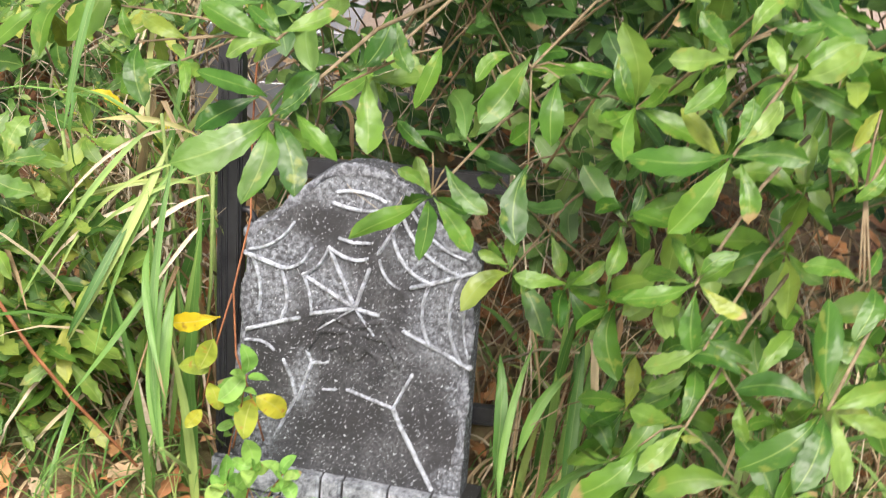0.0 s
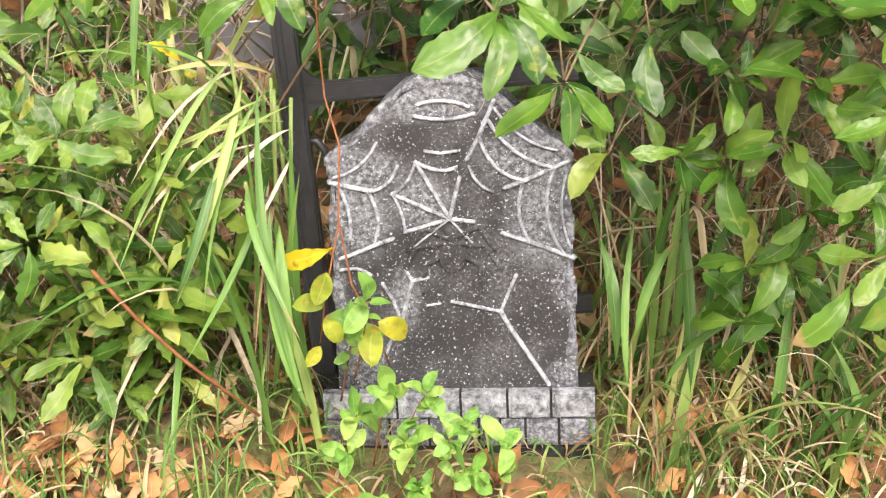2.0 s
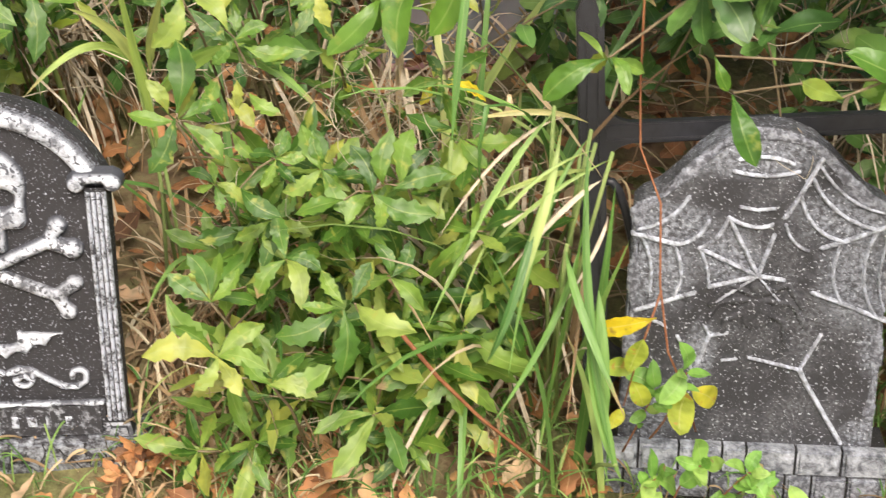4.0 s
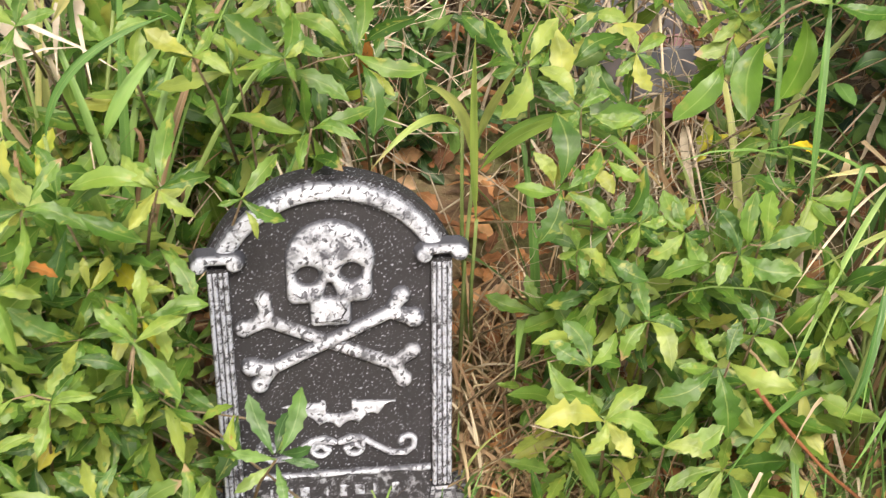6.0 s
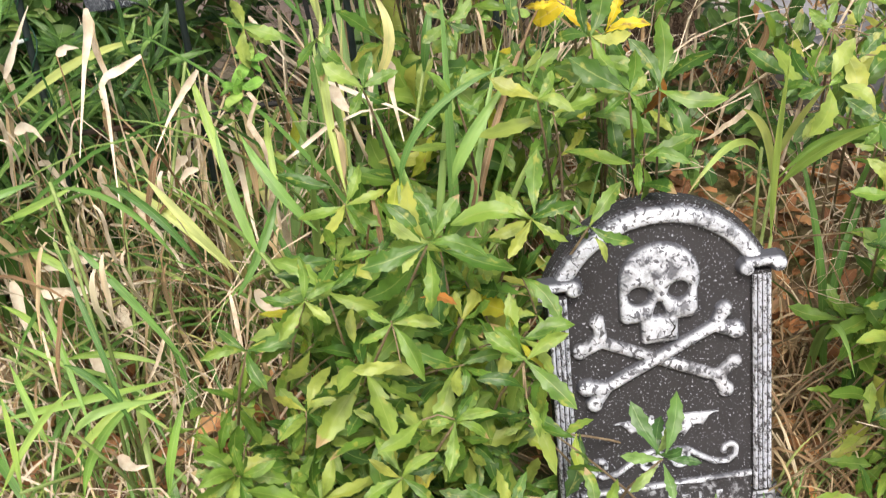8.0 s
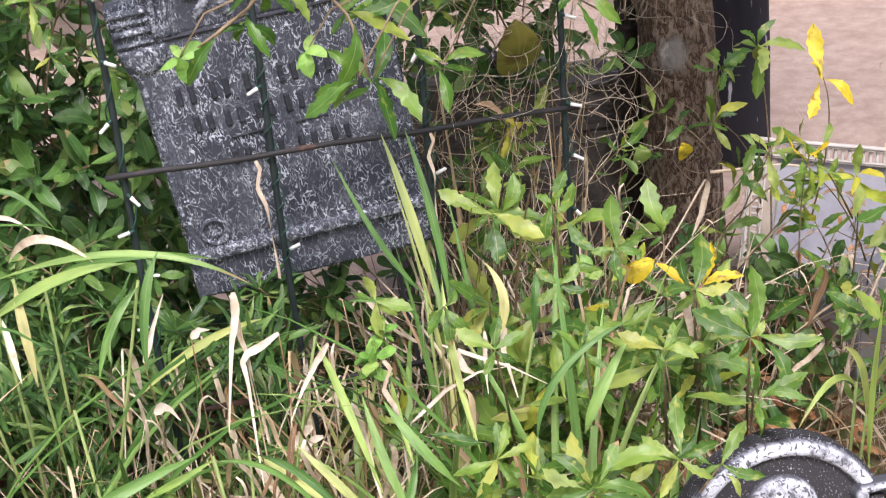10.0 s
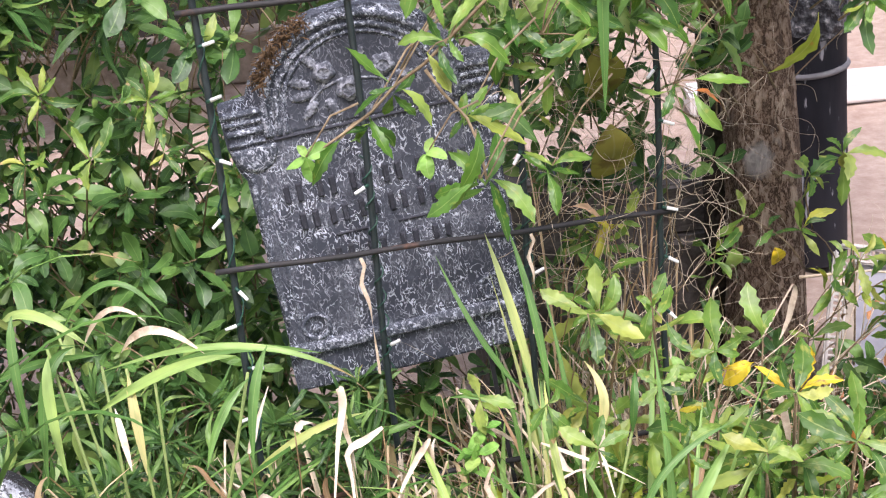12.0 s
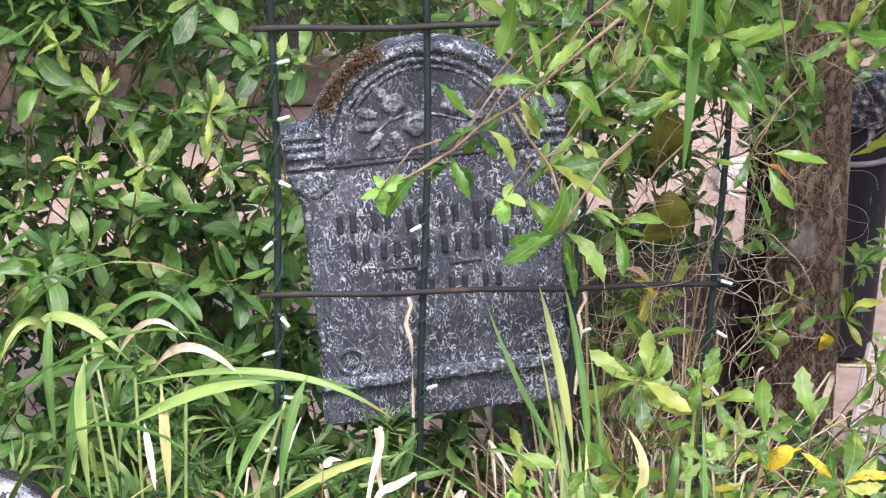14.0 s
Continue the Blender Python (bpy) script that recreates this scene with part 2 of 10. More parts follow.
def dry_brush(name, dark, light, patch, pit):
    """White paint dragged over a raised relief: solid on its face, thin on its flanks, missing in pits and worn patches."""
    m, n, l, p = material(name)
    tc = n.new("ShaderNodeTexCoord")
    sx = n.new("ShaderNodeSeparateXYZ")
    l.new(tc.outputs["Normal"], sx.inputs[0])
    neg = n.new("ShaderNodeMath")
    neg.operation = "MULTIPLY"
    neg.inputs[1].default_value = -1.0
    l.new(sx.outputs["Y"], neg.inputs[0])
    face = ramp(n, [(0.30, 0.0), (0.72, 1.0)])
    l.new(neg.outputs[0], face.inputs["Fac"])
    broad = noise_node(n, l, 30, 6, 0.62, distortion=0.4)
    br = ramp(n, [(patch, 0.12), (patch + 0.07, 0.62), (patch + 0.17, 1.0)])
    l.new(broad.outputs["Fac"], br.inputs["Fac"])
    pits = noise_node(n, l, 95, 3, 0.5, distortion=1.2)
    pr = ramp(n, [(pit, 0.05), (pit + 0.05, 1.0)])
    l.new(pits.outputs["Fac"], pr.inputs["Fac"])
    grain = noise_node(n, l, 420, 2)
    gr = ramp(n, [(0.30, 0.72), (0.55, 1.0)])
    l.new(grain.outputs["Fac"], gr.inputs["Fac"])
    f = mix(n, l, 1.0, face.outputs["Color"], br.outputs["Color"], "MULTIPLY")
    f = mix(n, l, 1.0, f, pr.outputs["Color"], "MULTIPLY")
    f = mix(n, l, 1.0, f, gr.outputs["Color"], "MULTIPLY")
    l.new(mix(n, l, f, dark, light), p.inputs["Base Color"])
    p.inputs["Roughness"].default_value = 0.62
    bump(n, l, pits.outputs["Fac"], 0.6, 0.003, p)
    return m


M_WHITEBRUSH = dry_brush("dry_brushed_white", (0.075, 0.08, 0.098), (0.74, 0.80, 0.90), 0.385, 0.405)
M_HALFBRUSH = dry_brush("half_brushed_white", (0.06, 0.063, 0.074), (0.68, 0.73, 0.82), 0.42, 0.42)
M_CRACKED = stone_paint("cracked_brushed_plinth", (0.05, 0.05, 0.058), (0.60, 0.65, 0.73), 0.03, 0.42, cscale=70, soft=0.22)
M_LEDGE = stone_paint("dark_brushed_ledge", (0.042, 0.042, 0.048), (0.55, 0.59, 0.66), 0.05, 0.20, cscale=80, soft=0.2)
M_BRICK = stone_paint("brushed_brick", (0.10, 0.11, 0.13), (0.66, 0.71, 0.80), 0.0, 0.58, cscale=52, soft=0.30)
M_FLUTE = stone_paint("brushed_flute", (0.07, 0.07, 0.08), WHITE, 0.0, 0.50)
M_EYE = stone_paint("dark_hollow", (0.03, 0.03, 0.032), WHITE, 0.02, 0.0)
M_WEBSTONE = stone_paint("web_stone_face", (0.046, 0.047, 0.054), (0.70, 0.75, 0.83), 0.080, 0.0, 0.0, 0.25, fleck=250)


def brushed_patches(m, light, spots):
    """Soft patches of dry-brushed paint on a stone's face: spots of (x, z, half width, half height)."""
    n, l = m.node_tree.nodes, m.node_tree.links
    p = n["Principled BSDF"]
    tc = n.new("ShaderNodeTexCoord")
    edge = noise_node(n, l, 38, 4)
    total = None
    for x, z, rx, rz in spots:
        a = n.new("ShaderNodeVectorMath")
        a.operation = "SUBTRACT"
        l.new(tc.outputs["Object"], a.inputs[0])
        a.inputs[1].default_value = (x, 0, z)
        b = n.new("ShaderNodeVectorMath")
        b.operation = "MULTIPLY"
        l.new(a.outputs[0], b.inputs[0])
        b.inputs[1].default_value = (1 / rx, 0, 1 / rz)
        d = n.new("ShaderNodeVectorMath")
        d.operation = "LENGTH"
        l.new(b.outputs[0], d.inputs[0])
        w = n.new("ShaderNodeMath")
        w.operation = "MULTIPLY_ADD"
        l.new(edge.outputs["Fac"], w.inputs[0])
        w.inputs[1].default_value = 0.7
        l.new(d.outputs["Value"], w.inputs[2])
        sc = n.new("ShaderNodeMapRange")
        l.new(w.outputs[0], sc.inputs["Value"])
        sc.inputs["From Min"].default_value = 0.80
        sc.inputs["From Max"].default_value = 1.40
        sc.inputs["To Min"].default_value = 1.0
        sc.inputs["To Max"].default_value = 0.0
        if total is None:
            total = sc.outputs[0]
        else:
            q = n.new("ShaderNodeMath")
            q.operation = "MAXIMUM"
            l.new(total, q.inputs[0])
            l.new(sc.outputs[0], q.inputs[1])
            total = q.outputs[0]
    grain = noise_node(n, l, 130, 6, 0.7, distortion=0.4)
    gr = ramp(n, [(0.42, 0.03), (0.52, 0.26), (0.66, 0.62)])
    l.new(grain.outputs["Fac"], gr.inputs["Fac"])
    f = mix(n, l, 1.0, gr.outputs["Color"], total, "MULTIPLY")
    c = mix(n, l, f, p.inputs["Base Color"].links[0].from_socket, light)
    l.new(c, p.inputs["Base Color"])


brushed_patches(M_WEBSTONE, (0.60, 0.66, 0.77), ((-0.137, 0.356, 0.062, 0.085), (-0.12, 0.42, 0.07, 0.04), (-0.02, 0.525, 0.12, 0.04), (0.115, 0.436, 0.085, 0.05), (0.135, 0.345, 0.065, 0.085), (-0.045, 0.374, 0.050, 0.048),
                                                     (-0.07, 0.224, 0.024, 0.055), (-0.142, 0.122, 0.045, 0.062), (0.162, 0.242, 0.022, 0.045), (0.16, 0.10, 0.030, 0.030), (-0.17, 0.25, 0.014, 0.10), (0.174, 0.18, 0.008, 0.12)))
M_WEBWASH = stone_paint("web_stone_wash", (0.10, 0.105, 0.125), (0.60, 0.65, 0.75), 0.03, 0.44, cscale=95, soft=0.30)
M_THREAD = stone_paint("white_thread", (0.11, 0.115, 0.13), (0.68, 0.74, 0.85), 0.0, 0.72, cscale=70, soft=0.26)
M_GREYSTONE = stone_paint("grey_veined_foam", (0.044, 0.054, 0.075), (0.70, 0.77, 0.88), 0.0, 0.0, 1.0, 0.24, 88)
M_GREYEDGE = stone_paint("grey_brushed_edge", (0.040, 0.052, 0.072), (0.64, 0.71, 0.81), 0.0, 0.15, 0.6, 0.2, 90)
M_CARVED = stone_paint("carved_dark", (0.024, 0.028, 0.040), (0.45, 0.49, 0.57), 0.0, 0.0, 0.12, 0.0, 90)
M_PANEL = stone_paint("smooth_dark_panel", (0.040, 0.049, 0.068), (0.60, 0.66, 0.76), 0.0, 0.0, 0.35, 0.10, 70)
M_ROSE = stone_paint("brushed_rose", (0.07, 0.082, 0.105), (0.68, 0.74, 0.84), 0.0, 0.46, cscale=85, soft=0.34)

# ground: litter and soil in front, pale sand behind
m_, n_, l_, p_ = material("soil_and_sand")
M_GROUND = m_
tc_ = n_.new("ShaderNodeTexCoord")
sx_ = n_.new("ShaderNodeSeparateXYZ")
l_.new(tc_.outputs["Object"], sx_.inputs[0])
t1_ = noise_node(n_, l_, 14, 8, 0.7)
soil_ = ramp(n_, [(0.3, (0.10, 0.065, 0.04)), (0.5, (0.27, 0.18, 0.11)), (0.7, (0.44, 0.33, 0.22))])
l_.new(t1_.outputs["Fac"], soil_.inputs["Fac"])
sand_ = ramp(n_, [(0.3, (0.36, 0.26, 0.20)), (0.55, (0.47, 0.365, 0.30)), (0.75, (0.56, 0.46, 0.39))])
l_.new(t1_.outputs["Fac"], sand_.inputs["Fac"])
t2_ = noise_node(n_, l_, 1.8, 4)
ad_ = n_.new("ShaderNodeMath")
ad_.operation = "MULTIPLY_ADD"
l_.new(t2_.outputs["Fac"], ad_.inputs[0])
ad_.inputs[1].default_value = 1.0
l_.new(sx_.outputs["Y"], ad_.inputs[2])
t3_ = noise_node(n_, l_, 3.5, 6, 0.7)
turf_ = ramp(n_, [(0.42, 0.0), (0.58, 0.75)])
l_.new(t3_.outputs["Fac"], turf_.inputs["Fac"])
blade_ = noise_node(n_, l_, 45, 6, 0.8)
green_ = ramp(n_, [(0.35, (0.07, 0.10, 0.03)), (0.55, (0.22, 0.26, 0.09)), (0.7, (0.42, 0.40, 0.20))])
l_.new(blade_.outputs["Fac"], green_.inputs["Fac"])
lawn_ = mix(n_, l_, turf_.outputs["Color"], soil_.outputs["Color"], green_.outputs["Color"])
mr_ = n_.new("ShaderNodeMapRange")
l_.new(ad_.outputs[0], mr_.inputs["Value"])
mr_.inputs["From Min"].default_value = 1.9
mr_.inputs["From Max"].default_value = 2.4
l_.new(mix(n_, l_, mr_.outputs[0], lawn_, sand_.outputs["Color"]), p_.inputs["Base Color"])
p_.inputs["Roughness"].default_value = 0.95
bump(n_, l_, t1_.outputs["Fac"], 0.8, 0.02, p_)

# ---- shared builders ----


def mesh_object(name, verts, faces, mat, parent=None, uvs=None, smooth=True):
    me = bpy.data.meshes.new(name)
    me.from_pydata(verts, [], faces)
    if uvs is not None:
        layer = me.uv_layers.new(name="UVMap")
        idx = np.empty(len(me.loops), dtype=np.int32)
        me.loops.foreach_get("vertex_index", idx)
        layer.data.foreach_set("uv", np.asarray(uvs, dtype=np.float32)[idx].ravel())
    if smooth:
        me.polygons.foreach_set("use_smooth", np.ones(len(me.polygons), dtype=bool))
    me.materials.append(mat)
    me.update()
    ob = new(name, me)
    if parent is not None:
        ob.parent = parent
    return ob


def part(name, bm, mat, parent, label="", smooth=False):
    me = bpy.data.meshes.new(name)
    bmesh.ops.recalc_face_normals(bm, faces=bm.faces[:])
    bm.to_mesh(me)
    bm.free()
    me.materials.append(mat)
    if smooth:
        me.polygons.foreach_set("use_smooth", np.ones(len(me.polygons), dtype=bool))
    ob = new(name, me)
    ob.parent = parent
    if label:
        tagged(ob, label)
    return ob


def slab(outline, y0, y1, bev=0.004, seg=2):
    """A plate cut to an outline in (x, z), from y0 (front) to y1 (back), with rounded edges."""
    bm = bmesh.new()
    vs = [bm.verts.new((x, y0, z)) for x, z in outline]
    f = bm.faces.new(vs)
    ext = bmesh.ops.extrude_face_region(bm, geom=[f])
    for v in ext["geom"]:
        if isinstance(v, bmesh.types.BMVert):
            v.co.y = y1
    if bev:
        front = [e for e in bm.edges if all(abs(v.co.y - y0) < 1e-6 for v in e.verts)]
        bmesh.ops.bevel(bm, geom=front, offset=bev, segments=seg, affect="EDGES", clamp_overlap=True)
    return bm


def tube(points, radius, sides=6, taper=1.0):
    """Vertices and faces of a round rod along points."""
    pts = [Vector(p) for p in points]
    vs, fs = [], []
    for i, p in enumerate(pts):
        a = pts[max(i - 1, 0)]
        b = pts[min(i + 1, len(pts) - 1)]
        d = (b - a).normalized()
        u = d.orthogonal().normalized()
        if i:
            u = (pu - d * pu.dot(d)).normalized()
        pu = u
        w = d.cross(u)
        r = radius * (1 + (taper - 1) * i / max(1, len(pts) - 1))
        for k in range(sides):
            t = 2 * math.pi * k / sides
            vs.append(tuple(p + (u * math.cos(t) + w * math.sin(t)) * r))
    for i in range(len(pts) - 1):
        for k in range(sides):
            a, b = i * sides + k, i * sides + (k + 1) % sides
            fs.append((a, b, b + sides, a + sides))
    fs.append(tuple(range(sides - 1, -1, -1)))
    fs.append(tuple(range(len(vs) - sides, len(vs))))
    return vs, fs


def relief(name, sdf, box, height, bevel, mat, parent, label="", step=0.0025, base=0.0, rough=0.0):
    """Raised moulding on a front face at y = base: every place where sdf(x, z) is below nought, rising to height over bevel."""
    x0, z0, x1, z1 = box
    nx, nz = int((x1 - x0) / step) + 2, int((z1 - z0) / step) + 2
    xs, zs = np.meshgrid(np.linspace(x0, x1, nx), np.linspace(z0, z1, nz))
    d = sdf(xs, zs)
    k = np.clip(-d / bevel, 0, 1)
    h = height * np.sqrt(1 - (1 - k) ** 2)
    if rough:
        h = h + rough * k * (np.sin(xs * 410 + 3 * np.sin(zs * 260)) * np.sin(zs * 370 + 2 * np.sin(xs * 300)))
    y = np.where(d > 0, base + 0.003, base - h)
    verts = np.stack([xs, y, zs], -1).reshape(-1, 3)
    i = np.arange(nx * nz).reshape(nz, nx)
    q = np.stack([i[:-1, :-1], i[:-1, 1:], i[1:, 1:], i[1:, :-1]], -1).reshape(-1, 4)
    keep = d.ravel()[q].min(1) < 0
    q = q[keep]
    used, inv = np.unique(q, return_inverse=True)
    return tagged(mesh_object(name, verts[used].tolist(), inv.reshape(-1, 4).tolist(), mat, parent), label)


def s_circle(x, z, cx, cz, rx, rz=None):
    rz = rz or rx
    return (np.hypot((x - cx) / rx, (z - cz) / rz) - 1) * min(rx, rz)


def s_seg(x, z, ax, az, bx, bz, r0, r1=None):
    r1 = r0 if r1 is None else r1
    dx, dz = bx - ax, bz - az
    t = np.clip(((x - ax) * dx + (z - az) * dz) / (dx * dx + dz * dz), 0, 1)
    return np.hypot(x - ax - t * dx, z - az - t * dz) - (r0 + (r1 - r0) * t)


def s_box(x, z, cx, cz, hx, hz, r=0.0):
    qx, qz = np.abs(x - cx) - hx + r, np.abs(z - cz) - hz + r
    return np.hypot(np.maximum(qx, 0), np.maximum(qz, 0)) + np.minimum(np.maximum(qx, qz), 0) - r


def s_curve(x, z, pts, r):
    d = None
    for (a, b), (c, e) in zip(pts[:-1], pts[1:]):
        k = s_seg(x, z, a, b, c, e, r)
        d = k if d is None else np.minimum(d, k)
    return d


def arc(cx, cz, r, a0, a1, n=10):
    return [(cx + r * math.cos(radians(a0 + (a1 - a0) * i / n)), cz + r * math.sin(radians(a0 + (a1 - a0) * i / n))) for i in range(n + 1)]


def thing(name, m, label, category, group=""):
    e = new(name)
    e.empty_display_size = 0.05
    e.matrix_world = m
    return tagged(e, label, category, group)


def plane_pose(o, normal, spin):
    """A pose whose x runs along the stone, z up it and -y out of its face; spin turns it in its plane."""
    nrm = Vector(normal).normalized()
    v = (Vector((0, 0, 1)) - nrm * nrm.z).normalized()
    u = v.cross(nrm)
    m = Matrix((u, -nrm, v)).transposed().to_4x4()
    m.translation = o
    return m @ pose(0, 0, 0, 0, -spin, 0)


# ---- ground ----
def build_ground():
    n = 140
    lin = np.linspace(-1, 1, n)
    k = np.sign(lin) * (np.abs(lin) * 3.0 + np.abs(lin) ** 9 * 160)
    X, Y = np.meshgrid(k, k + 0.6)
    Z = np.zeros_like(X)
    for i in range(n):
        for j in range(n):
            if abs(X[i, j]) < 6 and abs(Y[i, j]) < 6:
                Z[i, j] = 0.030 * noise.noise((X[i, j] * 1.7, Y[i, j] * 1.7, 3.0)) + 0.012 * noise.noise((X[i, j] * 9, Y[i, j] * 9, 1.0)) - 0.02
    vs = np.stack([X, Y, Z], -1).reshape(-1, 3)
    i = np.arange(n * n).reshape(n, n)
    q = np.stack([i[:-1, :-1], i[:-1, 1:], i[1:, 1:], i[1:, :-1]], -1).reshape(-1, 4)
    ob = mesh_object("ground", vs.tolist(), q.tolist(), M_GROUND)
    tagged(ob, "brown soil under leaf litter with pale sand behind", "ground", kind="structure")


build_ground()

# ---- skull tombstone ----
def skull_tombstone():
    t = thing("skull_tombstone", plane_pose((0.002, -0.030, 0.0), (0.0139, -0.9749, 0.2221), 0.3),
              "black foam tombstone with white skull and crossbones, leaning in grass", "tombstone", "graveyard decorations")
    top = [(0.1785 * math.cos(a), 0.365 + 0.1785 * math.sin(a)) for a in np.linspace(math.radians(20), math.pi - math.radians(20), 36)]
    out = [(-0.158, -0.05), (0.158, -0.05), (0.166, 0.41)] + top + [(-0.166, 0.41)]
    part("body", slab(out, 0.0, 0.036, 0.005), M_BLACKSTONE, t)
    part("plinth", slab([(-0.193, -0.06), (0.193, -0.06), (0.190, 0.022), (-0.190, 0.022)], -0.024, 0.06, 0.006), M_CRACKED, t, "brushed grey plinth with a cracked face")
    part("ledge", slab([(-0.134, 0.02), (0.134, 0.02), (0.134, 0.082), (-0.134, 0.082)], -0.011, 0.01, 0.006), M_LEDGE, t, "dark ledge with worn carving")
    relief("ledge_lip", lambda x, z: s_box(x, z, 0, 0.0795, 0.134, 0.0035, 0.003) + 0.0012 * np.sin(90 * x), (-0.137, 0.073, 0.137, 0.086), 0.004, 0.003, M_WHITEBRUSH, t, step=0.0016, base=-0.009)
    for k, x0 in enumerate((-0.098, -0.072, -0.05, -0.018, 0.006, 0.03, 0.052, 0.082)):
        relief("worn_carving", lambda x, z, x0=x0, k=k: s_box(x, z, x0, 0.050, 0.0026 + 0.0022 * (k % 3), 0.010 - 0.0015 * (k % 2), 0.001), (x0 - 0.009, 0.038, x0 + 0.009, 0.062), 0.0022, 0.002, M_FLUTE, t, step=0.0015, base=-0.011)
    relief("arch_moulding", lambda x, z: np.maximum(np.abs(np.hypot(x, z - 0.365) - 0.159) - 0.0135, 0.432 - z), (-0.18, 0.43, 0.18, 0.55), 0.012, 0.011, M_WHITEBRUSH, t,
           "arched moulding brushed white", rough=0.0006)
    for s in (-1, 1):
        col = part("column", slab([(s * 0.151 - 0.0145, 0.045), (s * 0.151 + 0.0145, 0.045), (s * 0.151 + 0.0145, 0.420), (s * 0.151 - 0.0145, 0.420)], -0.010, 0.02, 0.002), M_BLACKSTONE, t, "fluted column")
        for k in range(4):
            cx = s * 0.151 + (k - 1.5) * 0.0072
            relief("flute", lambda x, z, cx=cx: s_box(x, z, cx, 0.232, 0.0027, 0.183, 0.002), (cx - 0.0036, 0.045, cx + 0.0036, 0.42), 0.0045, 0.0027, M_FLUTE, col, step=0.0012, base=-0.010)
        part("column_base", slab([(s * 0.152 - 0.021, 0.02), (s * 0.152 + 0.021, 0.02), (s * 0.152 + 0.017, 0.046), (s * 0.152 - 0.017, 0.046)], -0.018, 0.02, 0.006), M_HALFBRUSH, t)
        relief("capital", lambda x, z, s=s: np.minimum(s_box(x, z, s * 0.151, 0.4365, 0.030, 0.0095, 0.006), np.minimum(s_circle(x, z, s * 0.151 - 0.024, 0.428, 0.0135), s_circle(x, z, s * 0.151 + 0.024, 0.430, 0.0145))),
               (s * 0.151 - 0.045, 0.408, s * 0.151 + 0.045, 0.452), 0.022, 0.008, M_WHITEBRUSH, t, "scrolled capital brushed white", step=0.0016)
    # skull: domed cranium, cheekbones and jaw, with sunk eyes and nose
    def skull(x, z):
        d = s_circle(x, z, 0.0, 0.424, 0.061, 0.058)
        d = np.minimum(d, s_box(x, z, -0.002, 0.394, 0.059, 0.036, 0.013))
        d = np.minimum(d, s_box(x, z, -0.002, 0.346, 0.029, 0.024, 0.008))
        for cx, cz, r in ((-0.031, 0.401, 0.0150), (0.0285, 0.404, 0.0145)):
            d = np.maximum(d, -s_circle(x, z, cx, cz, r, r * 0.93))
        nose = np.minimum(s_seg(x, z, -0.002, 0.386, -0.006, 0.370, 0.0030, 0.0040), s_seg(x, z, -0.002, 0.386, 0.003, 0.370, 0.0030, 0.0040))
        return np.maximum(d, -nose)
    relief("skull", skull, (-0.075, 0.315, 0.075, 0.490), 0.015, 0.016, M_WHITEBRUSH, t, "skull brushed white", step=0.0017, rough=0.0009)
    relief("jaw", lambda x, z: s_curve(x, z, [(0.012, 0.362), (0.019, 0.350), (0.012, 0.338), (0.0, 0.335)], 0.0016), (-0.01, 0.33, 0.03, 0.37), 0.0165, 0.0012, M_EYE, t, step=0.0012)
    relief("teeth_line", lambda x, z: s_seg(x, z, -0.024, 0.334, 0.02, 0.334, 0.0012), (-0.03, 0.33, 0.03, 0.338), 0.0155, 0.001, M_EYE, t, step=0.001)
    def bone(ax, az, bx, bz, knobs):
        def f(x, z):
            d = s_seg(x, z, ax, az, bx, bz, 0.0098)
            for kx, kz, r, nx, nz in knobs:
                d = np.minimum(d, np.minimum(s_circle(x, z, kx, kz, r), s_seg(x, z, kx, kz, nx, nz, r * 0.85, 0.010)))
            return d
        return f
    relief("bone", bone(-0.098, 0.338, 0.090, 0.250, ((-0.093, 0.367, 0.0125, -0.088, 0.334), (-0.121, 0.323, 0.0135, -0.088, 0.334), (0.110, 0.273, 0.0125, 0.084, 0.253), (0.097, 0.228, 0.013, 0.084, 0.253))),
           (-0.14, 0.21, 0.13, 0.385), 0.009, 0.009, M_HALFBRUSH, t, "thigh bone brushed white", step=0.002, rough=0.0007)
    relief("bone", bone(-0.098, 0.253, 0.088, 0.342, ((-0.115, 0.263, 0.0145, -0.085, 0.259), (-0.104, 0.234, 0.0135, -0.085, 0.259), (0.095, 0.363, 0.0135, 0.080, 0.338), (0.113, 0.327, 0.0150, 0.080, 0.338))),
           (-0.14, 0.21, 0.14, 0.385), 0.014, 0.011, M_WHITEBRUSH, t, "thigh bone brushed white", step=0.002, rough=0.0007)
    def bat(x, z):
        w = np.abs(x - 0.004)
        upper = np.where(w < 0.019, 0.1765 + 0.004 * np.clip((w - 0.008) / 0.011, 0, 1), 0.197 - 0.004 * np.clip((w - 0.02) / 0.06, 0, 1))
        lower = 0.152 + 0.036 * np.clip(w / 0.082, 0, 1) ** 1.6 + 0.009 * np.abs(np.sin(w * 112))
        return np.maximum(np.maximum(z - upper, lower - z), w - 0.082)
    relief("bat", bat, (-0.09, 0.14, 0.1, 0.215), 0.006, 0.006, M_WHITEBRUSH, t, "flying bat brushed white", step=0.0017)
    for s in (-1, 1):
        curl = [(s * x, z) for x, z in [(0.004, 0.128)] + arc(0.024, 0.119, 0.013, 120, -170, 12) + arc(0.024, 0.117, 0.0065, 170, 20, 6)]
        sweep = [(s * x, z) for x, z in [(0.004, 0.128), (0.018, 0.136), (0.036, 0.133), (0.056, 0.118), (0.076, 0.105), (0.098, 0.103), (0.110, 0.112)] + arc(0.102, 0.122, 0.010, -20, 190, 8)]
